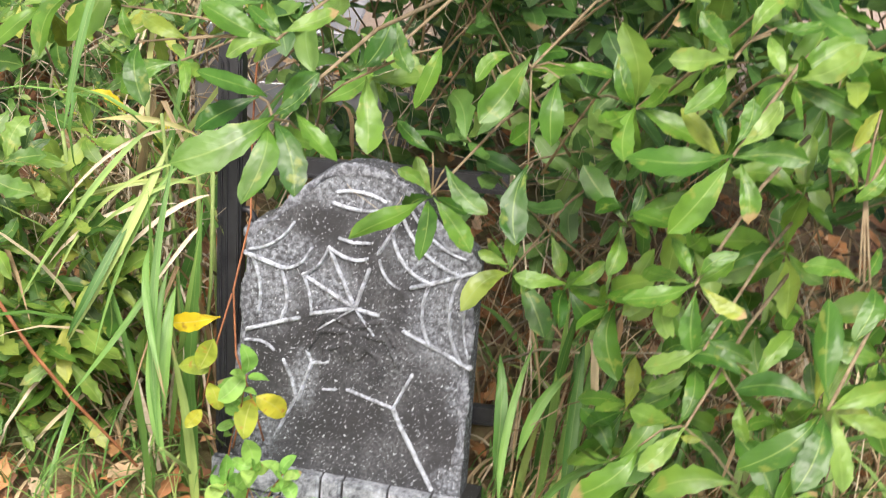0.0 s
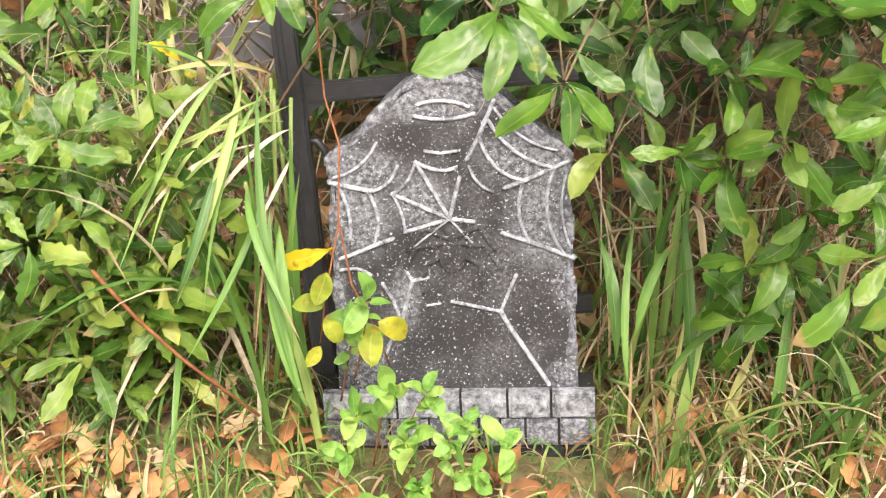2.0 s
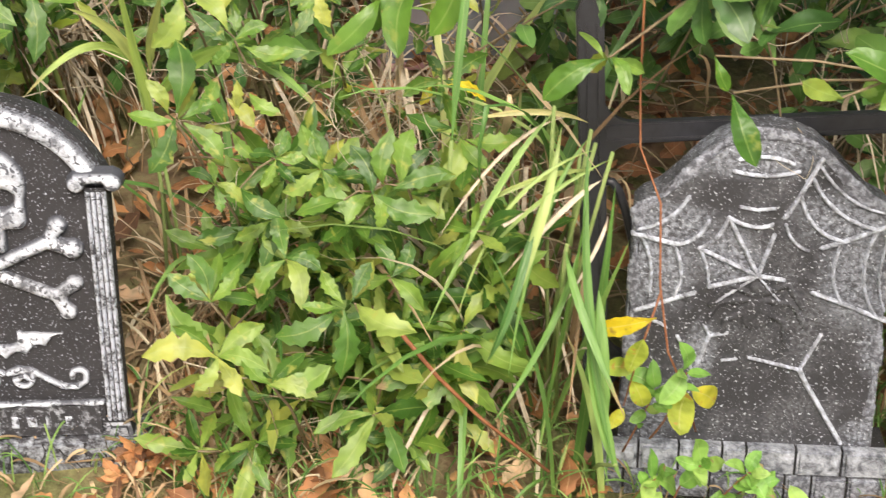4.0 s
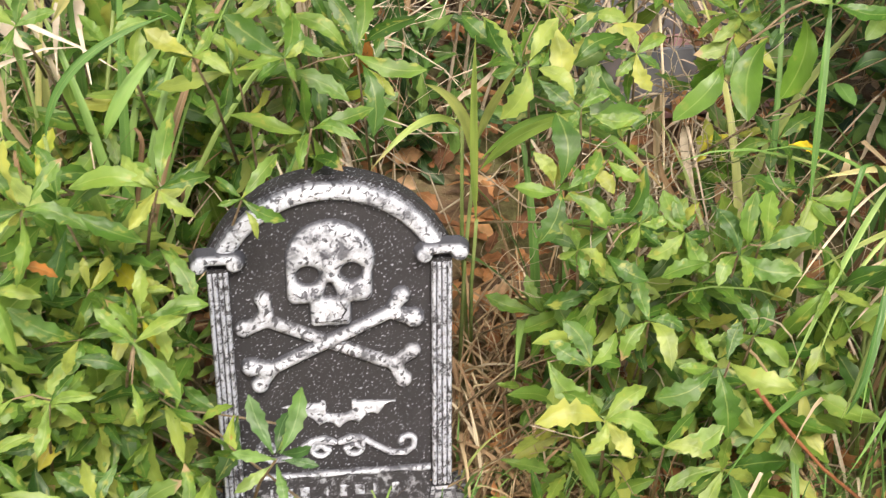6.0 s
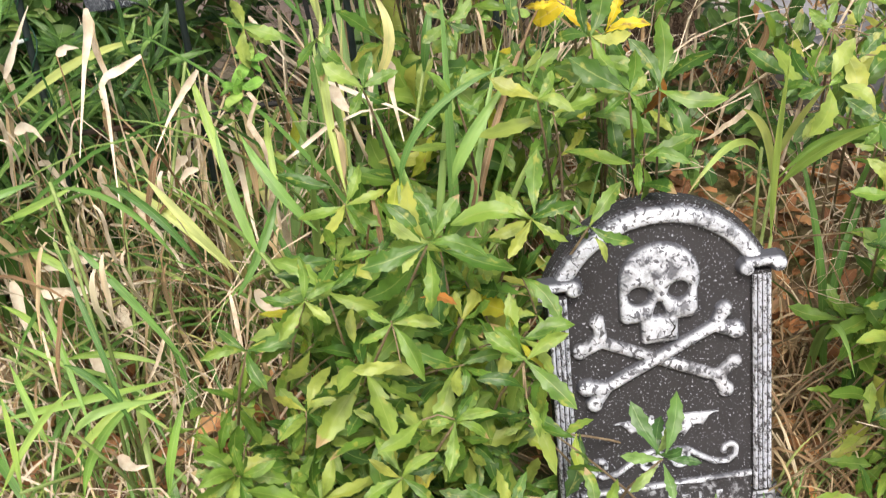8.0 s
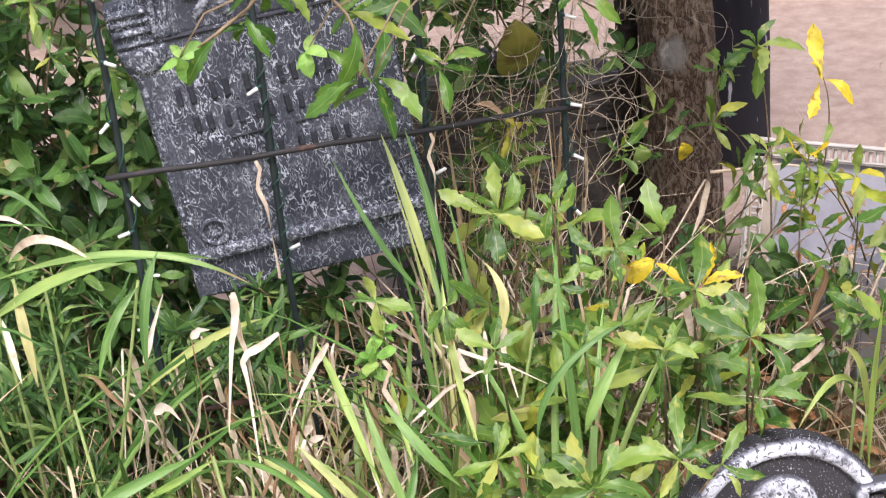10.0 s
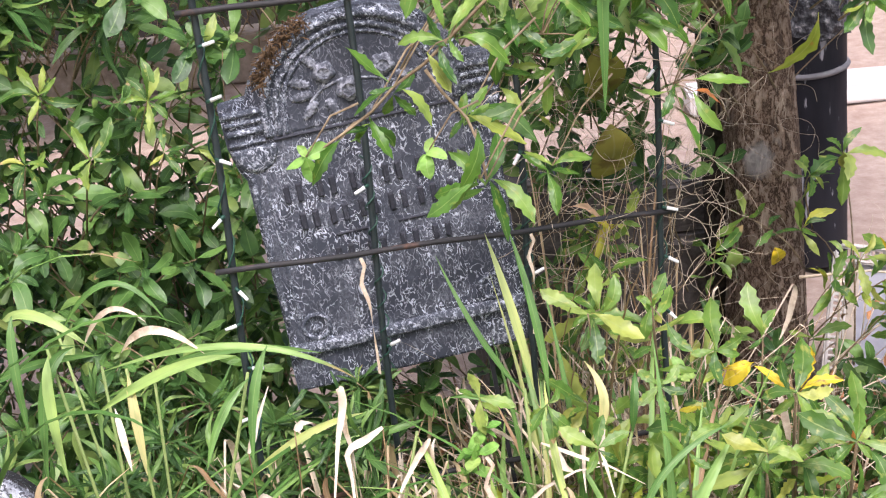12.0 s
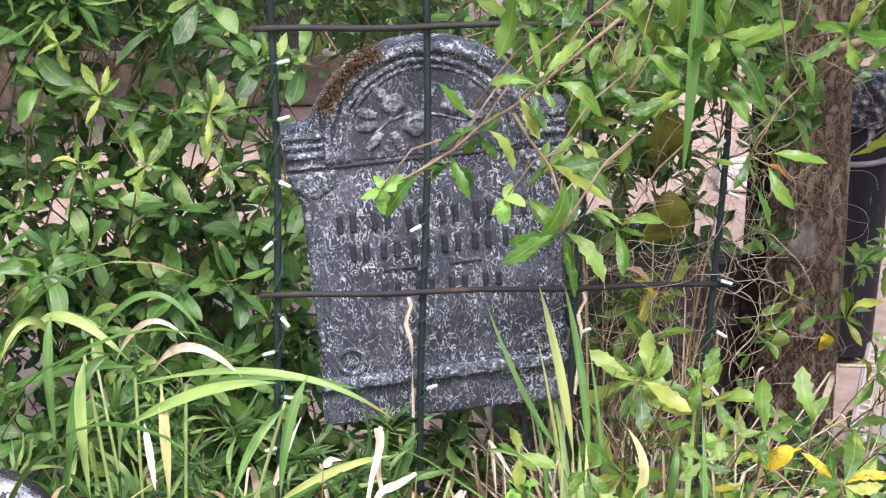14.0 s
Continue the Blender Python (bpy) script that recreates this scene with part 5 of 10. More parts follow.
# ---- shrub between the two front stones ----
def middle_shrub():
    fo = Foliage("lance", M_LANCE, 22)
    fo.spray((0.278, -0.056, 0.603), ((0.278, -0.056, 0.603, 0.247, -0.097, 0.555), (0.289, -0.058, 0.602, 0.334, -0.084, 0.564), (0.278, -0.056, 0.603, 0.222, -0.047, 0.606), (0.279, -0.051, 0.61, 0.279, 0.016, 0.67), (0.302, -0.052, 0.61, 0.329, -0.029, 0.647), (0.27, -0.051, 0.609, 0.245, -0.034, 0.647), (0.287, -0.055, 0.606, 0.326, -0.04, 0.617),), (0.04, 0.12, -0.25), wide=1.4)
    fo.spray((0.491, -0.168, 0.408), ((0.491, -0.168, 0.408, 0.565, -0.22, 0.407), (0.477, -0.172, 0.401, 0.473, -0.256, 0.365), (0.467, -0.173, 0.399, 0.393, -0.193, 0.378), (0.488, -0.165, 0.411, 0.511, -0.129, 0.442), (0.477, -0.167, 0.407, 0.45, -0.14, 0.439), (0.47, -0.168, 0.404, 0.425, -0.171, 0.408),), (0.04, 0.12, -0.25), wide=1.4)
    fo.spray((0.537, -0.118, 0.406), ((0.534, -0.117, 0.406, 0.578, -0.151, 0.378), (0.537, -0.118, 0.406, 0.517, -0.087, 0.437), (0.537, -0.118, 0.406, 0.484, -0.1, 0.386), (0.537, -0.118, 0.406, 0.563, -0.077, 0.432),), (0.04, 0.12, -0.25), wide=1.4)
    fo.spray((0.558, -0.025, 0.486), ((0.558, -0.025, 0.486, 0.621, -0.03, 0.5), (0.572, -0.038, 0.473, 0.606, -0.068, 0.459), (0.555, -0.017, 0.493, 0.56, 0.019, 0.532), (0.548, -0.021, 0.487, 0.511, 0.017, 0.509), (0.558, -0.025, 0.486, 0.519, -0.032, 0.464), (0.558, -0.025, 0.486, 0.588, 0.002, 0.519),), (0.04, 0.12, -0.25), wide=1.4)
    fo.spray((0.382, -0.014, 0.413), ((0.382, -0.014, 0.413, 0.348, 0.021, 0.438), (0.382, -0.014, 0.413, 0.438, -0.021, 0.394), (0.382, -0.014, 0.413, 0.372, -0.068, 0.374), (0.382, -0.014, 0.413, 0.337, -0.031, 0.396), (0.382, -0.014, 0.413, 0.417, 0.016, 0.436), (0.382, -0.014, 0.413, 0.401, -0.063, 0.389),), (0.04, 0.12, -0.25), wide=1.4)
    fo.spray((0.405, -0.087, 0.411), ((0.405, -0.087, 0.411, 0.425, -0.149, 0.38), (0.405, -0.087, 0.411, 0.368, -0.115, 0.369), (0.405, -0.087, 0.411, 0.45, -0.101, 0.403), (0.405, -0.087, 0.411, 0.392, -0.043, 0.449),), (0.04, 0.12, -0.25), wide=1.4)
    fo.spray((0.325, -0.226, 0.376), ((0.325, -0.226, 0.376, 0.236, -0.231, 0.383), (0.325, -0.226, 0.376, 0.388, -0.246, 0.37), (0.325, -0.226, 0.376, 0.354, -0.268, 0.351), (0.319, -0.221, 0.38, 0.271, -0.204, 0.408), (0.325, -0.226, 0.376, 0.381, -0.195, 0.4), (0.325, -0.226, 0.376, 0.297, -0.257, 0.351),), (0.04, 0.12, -0.25), wide=1.4)
    fo.spray((0.314, -0.163, 0.408), ((0.314, -0.163, 0.408, 0.263, -0.144, 0.438), (0.263, -0.155, 0.412, 0.316, -0.206, 0.379), (0.314, -0.163, 0.408, 0.35, -0.134, 0.437), (0.314, -0.163, 0.408, 0.285, -0.113, 0.443),), (0.04, 0.12, -0.25), wide=1.4)
    fo.spray((0.39, -0.269, 0.371), ((0.39, -0.269, 0.371, 0.445, -0.288, 0.37), (0.39, -0.269, 0.371, 0.432, -0.237, 0.393), (0.39, -0.269, 0.371, 0.355, -0.234, 0.383), (0.39, -0.269, 0.371, 0.461, -0.267, 0.4),), (0.04, 0.12, -0.25), wide=1.4)
    fo.spray((0.334, 0.331, 0.589), ((0.332, 0.344, 0.611, 0.283, 0.291, 0.57), (0.338, 0.326, 0.583, 0.333, 0.286, 0.531), (0.266, 0.325, 0.575, 0.203, 0.367, 0.606), (0.372, 0.344, 0.618, 0.423, 0.326, 0.611), (0.425, 0.322, 0.589, 0.358, 0.302, 0.559), (0.322, 0.347, 0.616, 0.303, 0.379, 0.657), (0.354, 0.346, 0.617, 0.378, 0.362, 0.653),), (0.04, 0.12, -0.25), wide=1.4)
    fo.spray((0.355, 0.294, 0.479), ((0.355, 0.294, 0.479, 0.452, 0.282, 0.481), (0.355, 0.296, 0.483, 0.307, 0.313, 0.506), (0.355, 0.294, 0.479, 0.395, 0.266, 0.459), (0.323, 0.318, 0.512, 0.265, 0.289, 0.474),), (0.04, 0.12, -0.25), wide=1.4)
    fo.spray((0.469, 0.094, 0.399), ((0.469, 0.094, 0.399, 0.439, 0.139, 0.453), (0.469, 0.094, 0.399, 0.501, 0.126, 0.447), (0.469, 0.094, 0.399, 0.487, 0.055, 0.36), (0.469, 0.094, 0.399, 0.422, 0.105, 0.421), (0.469, 0.094, 0.399, 0.514, 0.06, 0.376),), (0.04, 0.12, -0.25), wide=1.4)
    fo.spray((0.338, 0.138, 0.594), ((0.352, 0.132, 0.585, 0.415, 0.123, 0.587), (0.281, 0.158, 0.627, 0.327, 0.124, 0.601), (0.363, 0.133, 0.587, 0.403, 0.11, 0.576), (0.338, 0.138, 0.594, 0.382, 0.157, 0.604), (0.338, 0.138, 0.594, 0.308, 0.124, 0.564), (0.33, 0.144, 0.604, 0.286, 0.181, 0.631),), (0.04, 0.12, -0.25), more=2, wide=1.4)
    fo.spray((0.33, 0.227, 0.602), ((0.315, 0.26, 0.657, 0.317, 0.192, 0.598), (0.345, 0.23, 0.608, 0.406, 0.261, 0.629), (0.33, 0.227, 0.602, 0.337, 0.191, 0.572), (0.337, 0.247, 0.634, 0.379, 0.267, 0.666),), (0.04, 0.12, -0.25), more=2, wide=1.4)
    fo.spray((0.268, 0.184, 0.631), ((0.268, 0.184, 0.631, 0.231, 0.139, 0.579), (0.275, 0.189, 0.639, 0.312, 0.211, 0.69), (0.248, 0.189, 0.641, 0.214, 0.207, 0.691), (0.268, 0.184, 0.631, 0.297, 0.208, 0.64), (0.268, 0.184, 0.631, 0.221, 0.173, 0.627),), (0.04, 0.12, -0.25), more=2, wide=1.4)
    fo.spray((0.338, 0.019, 0.533), ((0.359, 0.049, 0.572, 0.402, 0.023, 0.554), (0.331, 0.045, 0.567, 0.366, 0.018, 0.539), (0.338, 0.019, 0.533, 0.366, -0.003, 0.506), (0.338, 0.019, 0.533, 0.31, 0.036, 0.574), (0.341, 0.033, 0.55, 0.345, 0.057, 0.585), (0.338, 0.019, 0.533, 0.299, 0.02, 0.532),), (0.04, 0.12, -0.25), more=2, wide=1.4)
    fo.spray((0.394, -0.019, 0.518), ((0.394, -0.019, 0.518, 0.434, -0.012, 0.524), (0.394, -0.019, 0.518, 0.419, -0.051, 0.504), (0.394, -0.019, 0.518, 0.375, -0.045, 0.492), (0.394, -0.019, 0.518, 0.359, -0, 0.511), (0.349, -0.042, 0.49, 0.401, -0.074, 0.468), (0.394, -0.019, 0.518, 0.409, 0.007, 0.543),), (0.04, 0.12, -0.25), more=2, wide=1.4)
    fo.spray((0.513, -0.069, 0.501), ((0.513, -0.069, 0.501, 0.486, -0.035, 0.551), (0.527, -0.063, 0.51, 0.539, -0.022, 0.568), (0.548, -0.065, 0.511, 0.564, -0.015, 0.561), (0.541, -0.067, 0.508, 0.605, -0.067, 0.533), (0.513, -0.069, 0.501, 0.592, -0.086, 0.481), (0.513, -0.069, 0.501, 0.522, -0.095, 0.465), (0.513, -0.069, 0.501, 0.48, -0.107, 0.483), (0.478, -0.071, 0.493, 0.417, -0.07, 0.469),), (0.04, 0.12, -0.25), more=2, wide=1.4)
    fo.spray((0.451, -0.03, 0.509), ((0.451, -0.03, 0.509, 0.426, 0.007, 0.552), (0.451, -0.03, 0.509, 0.479, -0.07, 0.469), (0.451, -0.03, 0.509, 0.48, -0.022, 0.502), (0.458, -0.025, 0.515, 0.44, -0, 0.549), (0.451, -0.03, 0.509, 0.402, -0.045, 0.485),), (0.04, 0.12, -0.25), more=2, wide=1.4)
    fo.spray((0.612, 0.142, 0.528), ((0.612, 0.142, 0.528, 0.56, 0.138, 0.505), (0.612, 0.142, 0.528, 0.61, 0.12, 0.492), (0.622, 0.142, 0.53, 0.673, 0.152, 0.565), (0.612, 0.142, 0.528, 0.593, 0.175, 0.549), (0.612, 0.142, 0.528, 0.643, 0.131, 0.501),), (0.04, 0.12, -0.25), more=2, wide=1.4)
    fo.spray((0.629, 0.03, 0.517), ((0.622, 0.037, 0.525, 0.561, 0.062, 0.529), (0.636, 0.027, 0.515, 0.707, 0.021, 0.52), (0.629, 0.03, 0.517, 0.628, -0.038, 0.479), (0.629, 0.03, 0.517, 0.664, -0.008, 0.492), (0.629, 0.03, 0.517, 0.598, -0.023, 0.475),), (0.04, 0.12, -0.25), more=2, wide=1.4)
    fo.spray((0.316, -0.023, 0.481), ((0.316, -0.023, 0.481, 0.29, -0.022, 0.47), (0.316, -0.023, 0.481, 0.324, -0.047, 0.454), (0.316, -0.023, 0.481, 0.352, -0.04, 0.462), (0.316, -0.023, 0.481, 0.309, -0.008, 0.509), (0.316, -0.023, 0.481, 0.281, -0.006, 0.489),), (0.04, 0.12, -0.25), more=2, wide=1.4)
    fo.spray((0.447, 0.293, 0.58), ((0.447, 0.293, 0.58, 0.416, 0.277, 0.553), (0.447, 0.293, 0.58, 0.478, 0.269, 0.568), (0.447, 0.293, 0.58, 0.432, 0.328, 0.605), (0.447, 0.293, 0.58, 0.408, 0.306, 0.581), (0.447, 0.293, 0.58, 0.462, 0.244, 0.547), (0.447, 0.293, 0.58, 0.495, 0.318, 0.593),), (0.04, 0.12, -0.25), more=2, wide=1.4)
    fo.spray((0.317, 0.306, 0.656), ((0.328, 0.292, 0.637, 0.279, 0.257, 0.606), (0.343, 0.289, 0.634, 0.327, 0.222, 0.572), (0.269, 0.262, 0.575, 0.225, 0.316, 0.634), (0.362, 0.264, 0.599, 0.425, 0.273, 0.62), (0.355, 0.301, 0.658, 0.371, 0.326, 0.696), (0.317, 0.306, 0.656, 0.287, 0.328, 0.671), (0.37, 0.291, 0.646, 0.424, 0.279, 0.643),), (0.04, 0.12, -0.25), more=2, wide=1.4)
    fo.spray((0.361, 0.166, 0.544), ((0.353, 0.17, 0.547, 0.435, 0.16, 0.561), (0.338, 0.174, 0.549, 0.32, 0.201, 0.596), (0.361, 0.166, 0.544, 0.395, 0.141, 0.543), (0.361, 0.166, 0.544, 0.317, 0.194, 0.554), (0.271, 0.205, 0.58, 0.24, 0.188, 0.546),), (0.04, 0.12, -0.25), more=2, wide=1.4)
    for x, y, z, s, n in ((0.516, -0.163, 0.20, 0.085, 8), (0.36, -0.17, 0.15, 0.08, 7), (0.62, -0.10, 0.22, 0.08, 7), (0.28, -0.15, 0.12, 0.08, 7), (0.56, -0.14, 0.12, 0.08, 6), (0.68, -0.05, 0.33, 0.08, 7)):
        fo.sprig((x + 0.05, y + 0.14, 0.0), (x, y, z), s, n, 4, 1.2)
    fill(fo, (0.30, -0.10, 0.08, 0.72, 0.10, 0.45), 66, 0.0, 0.080, clear_of_stones, 7, 4, M_YGREEN, 0.0, 1.2)
    fill(fo, (0.36, 0.30, 0.25, 0.80, 0.95, 0.60), 16, 0.0, 0.088, clear_of_stones, 6, 3, M_YGREEN, 0.06, 1.2)
    fb = Foliage("broad", M_BROAD, 39)
    fb.spray((0.532, 0.153, 0.652), ((0.528, 0.152, 0.649, 0.458, 0.112, 0.586), (0.585, 0.161, 0.683, 0.547, 0.078, 0.605), (0.623, 0.168, 0.712, 0.589, 0.085, 0.634), (0.54, 0.168, 0.679, 0.533, 0.136, 0.63),), (0.2, 0.14, 0.03))
    fb.spray((0.628, 0.074, 0.777), ((0.628, 0.074, 0.777, 0.695, 0.046, 0.78), (0.628, 0.074, 0.777, 0.584, 0.089, 0.796), (0.628, 0.074, 0.777, 0.644, 0.091, 0.81),), (0.2, 0.14, 0.03))
    fb.spray((0.787, -0.067, 0.702), ((0.783, -0.067, 0.7, 0.711, -0.079, 0.65), (0.787, -0.067, 0.702, 0.822, -0.101, 0.703), (0.787, -0.067, 0.702, 0.805, -0.112, 0.679),), (0.2, 0.14, 0.03))
    fb.build("overhanging_branch", "branch end with large drooping grey-green leaves", "branch", M_STEM, 60, "bushes")
    fo.build("leafy_shrub", "low shrub with bright lance-shaped leaves between two tombstones", "shrub", M_STEM, 300, "shrubs", FRONT)


middle_shrub()


# ---- shrub against the skull stone ----
def left_shrub():
    fo = Foliage("lance", M_LANCE, 23)
    fo.spray((-0.077, -0.271, 0.386), ((-0.081, -0.266, 0.391, -0.107, -0.218, 0.443), (-0.072, -0.267, 0.391, -0.044, -0.206, 0.439), (-0.07, -0.272, 0.386, -0.027, -0.278, 0.378), (-0.076, -0.275, 0.383, -0.069, -0.31, 0.35), (-0.077, -0.271, 0.386, -0.129, -0.262, 0.392), (-0.084, -0.276, 0.381, -0.126, -0.306, 0.371),), (-0.05, 0.14, -0.27), 0.0026, M_DARKLEAF)
    fo.spray((-0.344, -0.136, 0.662), ((-0.344, -0.136, 0.662, -0.272, -0.154, 0.646), (-0.344, -0.139, 0.657, -0.351, -0.196, 0.6), (-0.344, -0.136, 0.662, -0.428, -0.162, 0.657), (-0.35, -0.133, 0.666, -0.39, -0.108, 0.711), (-0.335, -0.131, 0.668, -0.298, -0.1, 0.707), (-0.345, -0.131, 0.668, -0.359, -0.091, 0.728), (-0.344, -0.136, 0.662, -0.378, -0.163, 0.644),), (-0.05, 0.14, -0.27))
    fo.spray((-0.272, -0.336, 0.387), ((-0.274, -0.337, 0.386, -0.379, -0.329, 0.416), (-0.378, -0.344, 0.389, -0.475, -0.395, 0.366), (-0.256, -0.344, 0.379, -0.307, -0.384, 0.344), (-0.272, -0.336, 0.387, -0.291, -0.301, 0.436), (-0.272, -0.336, 0.387, -0.254, -0.299, 0.424), (-0.272, -0.336, 0.387, -0.218, -0.313, 0.399), (-0.346, -0.343, 0.386, -0.427, -0.332, 0.387),), (-0.05, 0.14, -0.27))
    fo.spray((-0.247, -0.405, 0.364), ((-0.291, -0.406, 0.366, -0.358, -0.45, 0.35), (-0.247, -0.405, 0.364, -0.303, -0.409, 0.345), (-0.247, -0.405, 0.364, -0.189, -0.438, 0.331), (-0.247, -0.405, 0.364, -0.219, -0.375, 0.397), (-0.247, -0.405, 0.364, -0.274, -0.454, 0.332),), (-0.05, 0.14, -0.27))
    fo.spray((-0.18, -0.372, 0.393), ((-0.173, -0.394, 0.374, -0.164, -0.439, 0.339), (-0.132, -0.365, 0.403, -0.075, -0.397, 0.381), (-0.18, -0.372, 0.393, -0.22, -0.393, 0.379), (-0.18, -0.372, 0.393, -0.149, -0.337, 0.431), (-0.18, -0.372, 0.393, -0.202, -0.44, 0.364),), (-0.05, 0.14, -0.27))
    fo.spray((-0.235, -0.184, 0.502), ((-0.235, -0.184, 0.502, -0.181, -0.247, 0.467), (-0.241, -0.206, 0.476, -0.301, -0.203, 0.497), (-0.239, -0.216, 0.466, -0.23, -0.255, 0.435), (-0.235, -0.184, 0.502, -0.176, -0.169, 0.525), (-0.235, -0.184, 0.502, -0.282, -0.147, 0.526), (-0.235, -0.184, 0.502, -0.262, -0.187, 0.515),), (-0.05, 0.14, -0.27))
    fo.spray((-0.203, -0.06, 0.63), ((-0.203, -0.06, 0.63, -0.307, -0.046, 0.625), (-0.203, -0.06, 0.63, -0.159, -0.081, 0.602), (-0.199, -0.056, 0.636, -0.184, 0.003, 0.695), (-0.203, -0.06, 0.63, -0.244, -0.023, 0.655), (-0.203, -0.06, 0.63, -0.239, -0.085, 0.59), (-0.203, -0.06, 0.63, -0.141, -0.049, 0.638),), (-0.05, 0.14, -0.27))
    fo.spray((-0.111, 0.025, 0.547), ((-0.111, 0.025, 0.547, -0.057, -0.01, 0.537), (-0.107, 0.016, 0.535, -0.093, -0.005, 0.505), (-0.111, 0.025, 0.547, -0.063, 0.049, 0.599), (-0.111, 0.025, 0.547, -0.141, 0.019, 0.543), (-0.111, 0.025, 0.547, -0.084, 0.049, 0.569),), (-0.05, 0.14, -0.27))
    fo.spray((-0.582, -0.133, 0.529), ((-0.582, -0.133, 0.529, -0.64, -0.145, 0.532), (-0.582, -0.133, 0.529, -0.515, -0.11, 0.536), (-0.582, -0.133, 0.529, -0.616, -0.113, 0.554), (-0.582, -0.133, 0.529, -0.56, -0.176, 0.496), ), (-0.05, 0.14, -0.27))
    fo.spray((-0.502, -0.121, 0.587), ((-0.502, -0.121, 0.587, -0.556, -0.11, 0.592), (-0.502, -0.121, 0.587, -0.538, -0.163, 0.561), (-0.502, -0.121, 0.587, -0.46, -0.093, 0.591), (-0.502, -0.121, 0.587, -0.503, -0.088, 0.634), (-0.502, -0.121, 0.587, -0.471, -0.148, 0.568),), (-0.05, 0.14, -0.27))
    fo.spray((-0.397, -0.15, 0.559), ((-0.391, -0.182, 0.519, -0.453, -0.185, 0.519), (-0.397, -0.15, 0.559, -0.364, -0.202, 0.503), (-0.397, -0.15, 0.559, -0.335, -0.157, 0.554), (-0.397, -0.15, 0.559, -0.425, -0.129, 0.569), (-0.397, -0.15, 0.559, -0.439, -0.157, 0.539),), (-0.05, 0.14, -0.27))
    fo.spray((-0.332, -0.231, 0.455), ((-0.332, -0.231, 0.455, -0.366, -0.223, 0.447), (-0.332, -0.231, 0.455, -0.292, -0.241, 0.43), (-0.373, -0.228, 0.463, -0.432, -0.271, 0.459), (-0.332, -0.231, 0.455, -0.305, -0.201, 0.473), (-0.332, -0.231, 0.455, -0.347, -0.275, 0.413), (-0.332, -0.231, 0.455, -0.277, -0.232, 0.464),), (-0.05, 0.14, -0.27))
    fo.spray((-0.198, -0.056, 0.468), ((-0.212, -0.024, 0.509, -0.17, -0.079, 0.472), (-0.198, -0.056, 0.468, -0.235, -0.058, 0.471), (-0.198, -0.056, 0.468, -0.192, -0.095, 0.435), (-0.198, -0.056, 0.468, -0.249, -0.04, 0.486),), (-0.05, 0.14, -0.27))
    fo.spray((-0.406, -0.248, 0.388), ((-0.406, -0.248, 0.388, -0.46, -0.275, 0.378), (-0.406, -0.248, 0.388, -0.365, -0.275, 0.355), (-0.406, -0.248, 0.388, -0.417, -0.32, 0.364), (-0.406, -0.248, 0.388, -0.445, -0.239, 0.419), (-0.406, -0.248, 0.388, -0.356, -0.232, 0.409),), (-0.05, 0.14, -0.27))
    for x, y, z, s, n in ((-0.516, -0.145, 0.264, 0.085, 8), (-0.432, -0.117, 0.117, 0.085, 8), (-0.37, -0.045, 0.213, 0.085, 8), (-0.24, -0.26, 0.18, 0.085, 8), (-0.40, -0.24, 0.18, 0.085, 8), (-0.16, -0.28, 0.13, 0.085, 7), (-0.52, -0.2, 0.14, 0.08, 7), (-0.46, 0.0, 0.56, 0.08, 7), (-0.30, -0.06, 0.48, 0.08, 7)):
        fo.sprig((x - 0.06, y + 0.13, max(0.0, z - 0.28)), (x, y, z), s, n, 4, 1.2)
    fill(fo, (-0.66, -0.14, 0.06, -0.20, 0.10, 0.54), 90, 0.0, 0.078, lambda x, y, z: clear_of_stones(x, y, z) and z < 0.56 - 1.1 * max(0, -0.38 - x), 8, 4, M_YGREEN, 0.03, 1.2)
    fo.build("leafy_shrub", "spreading shrub with bright serrated leaves against the skull tombstone", "shrub", M_STEM, 300, "shrubs", FRONT)


left_shrub()


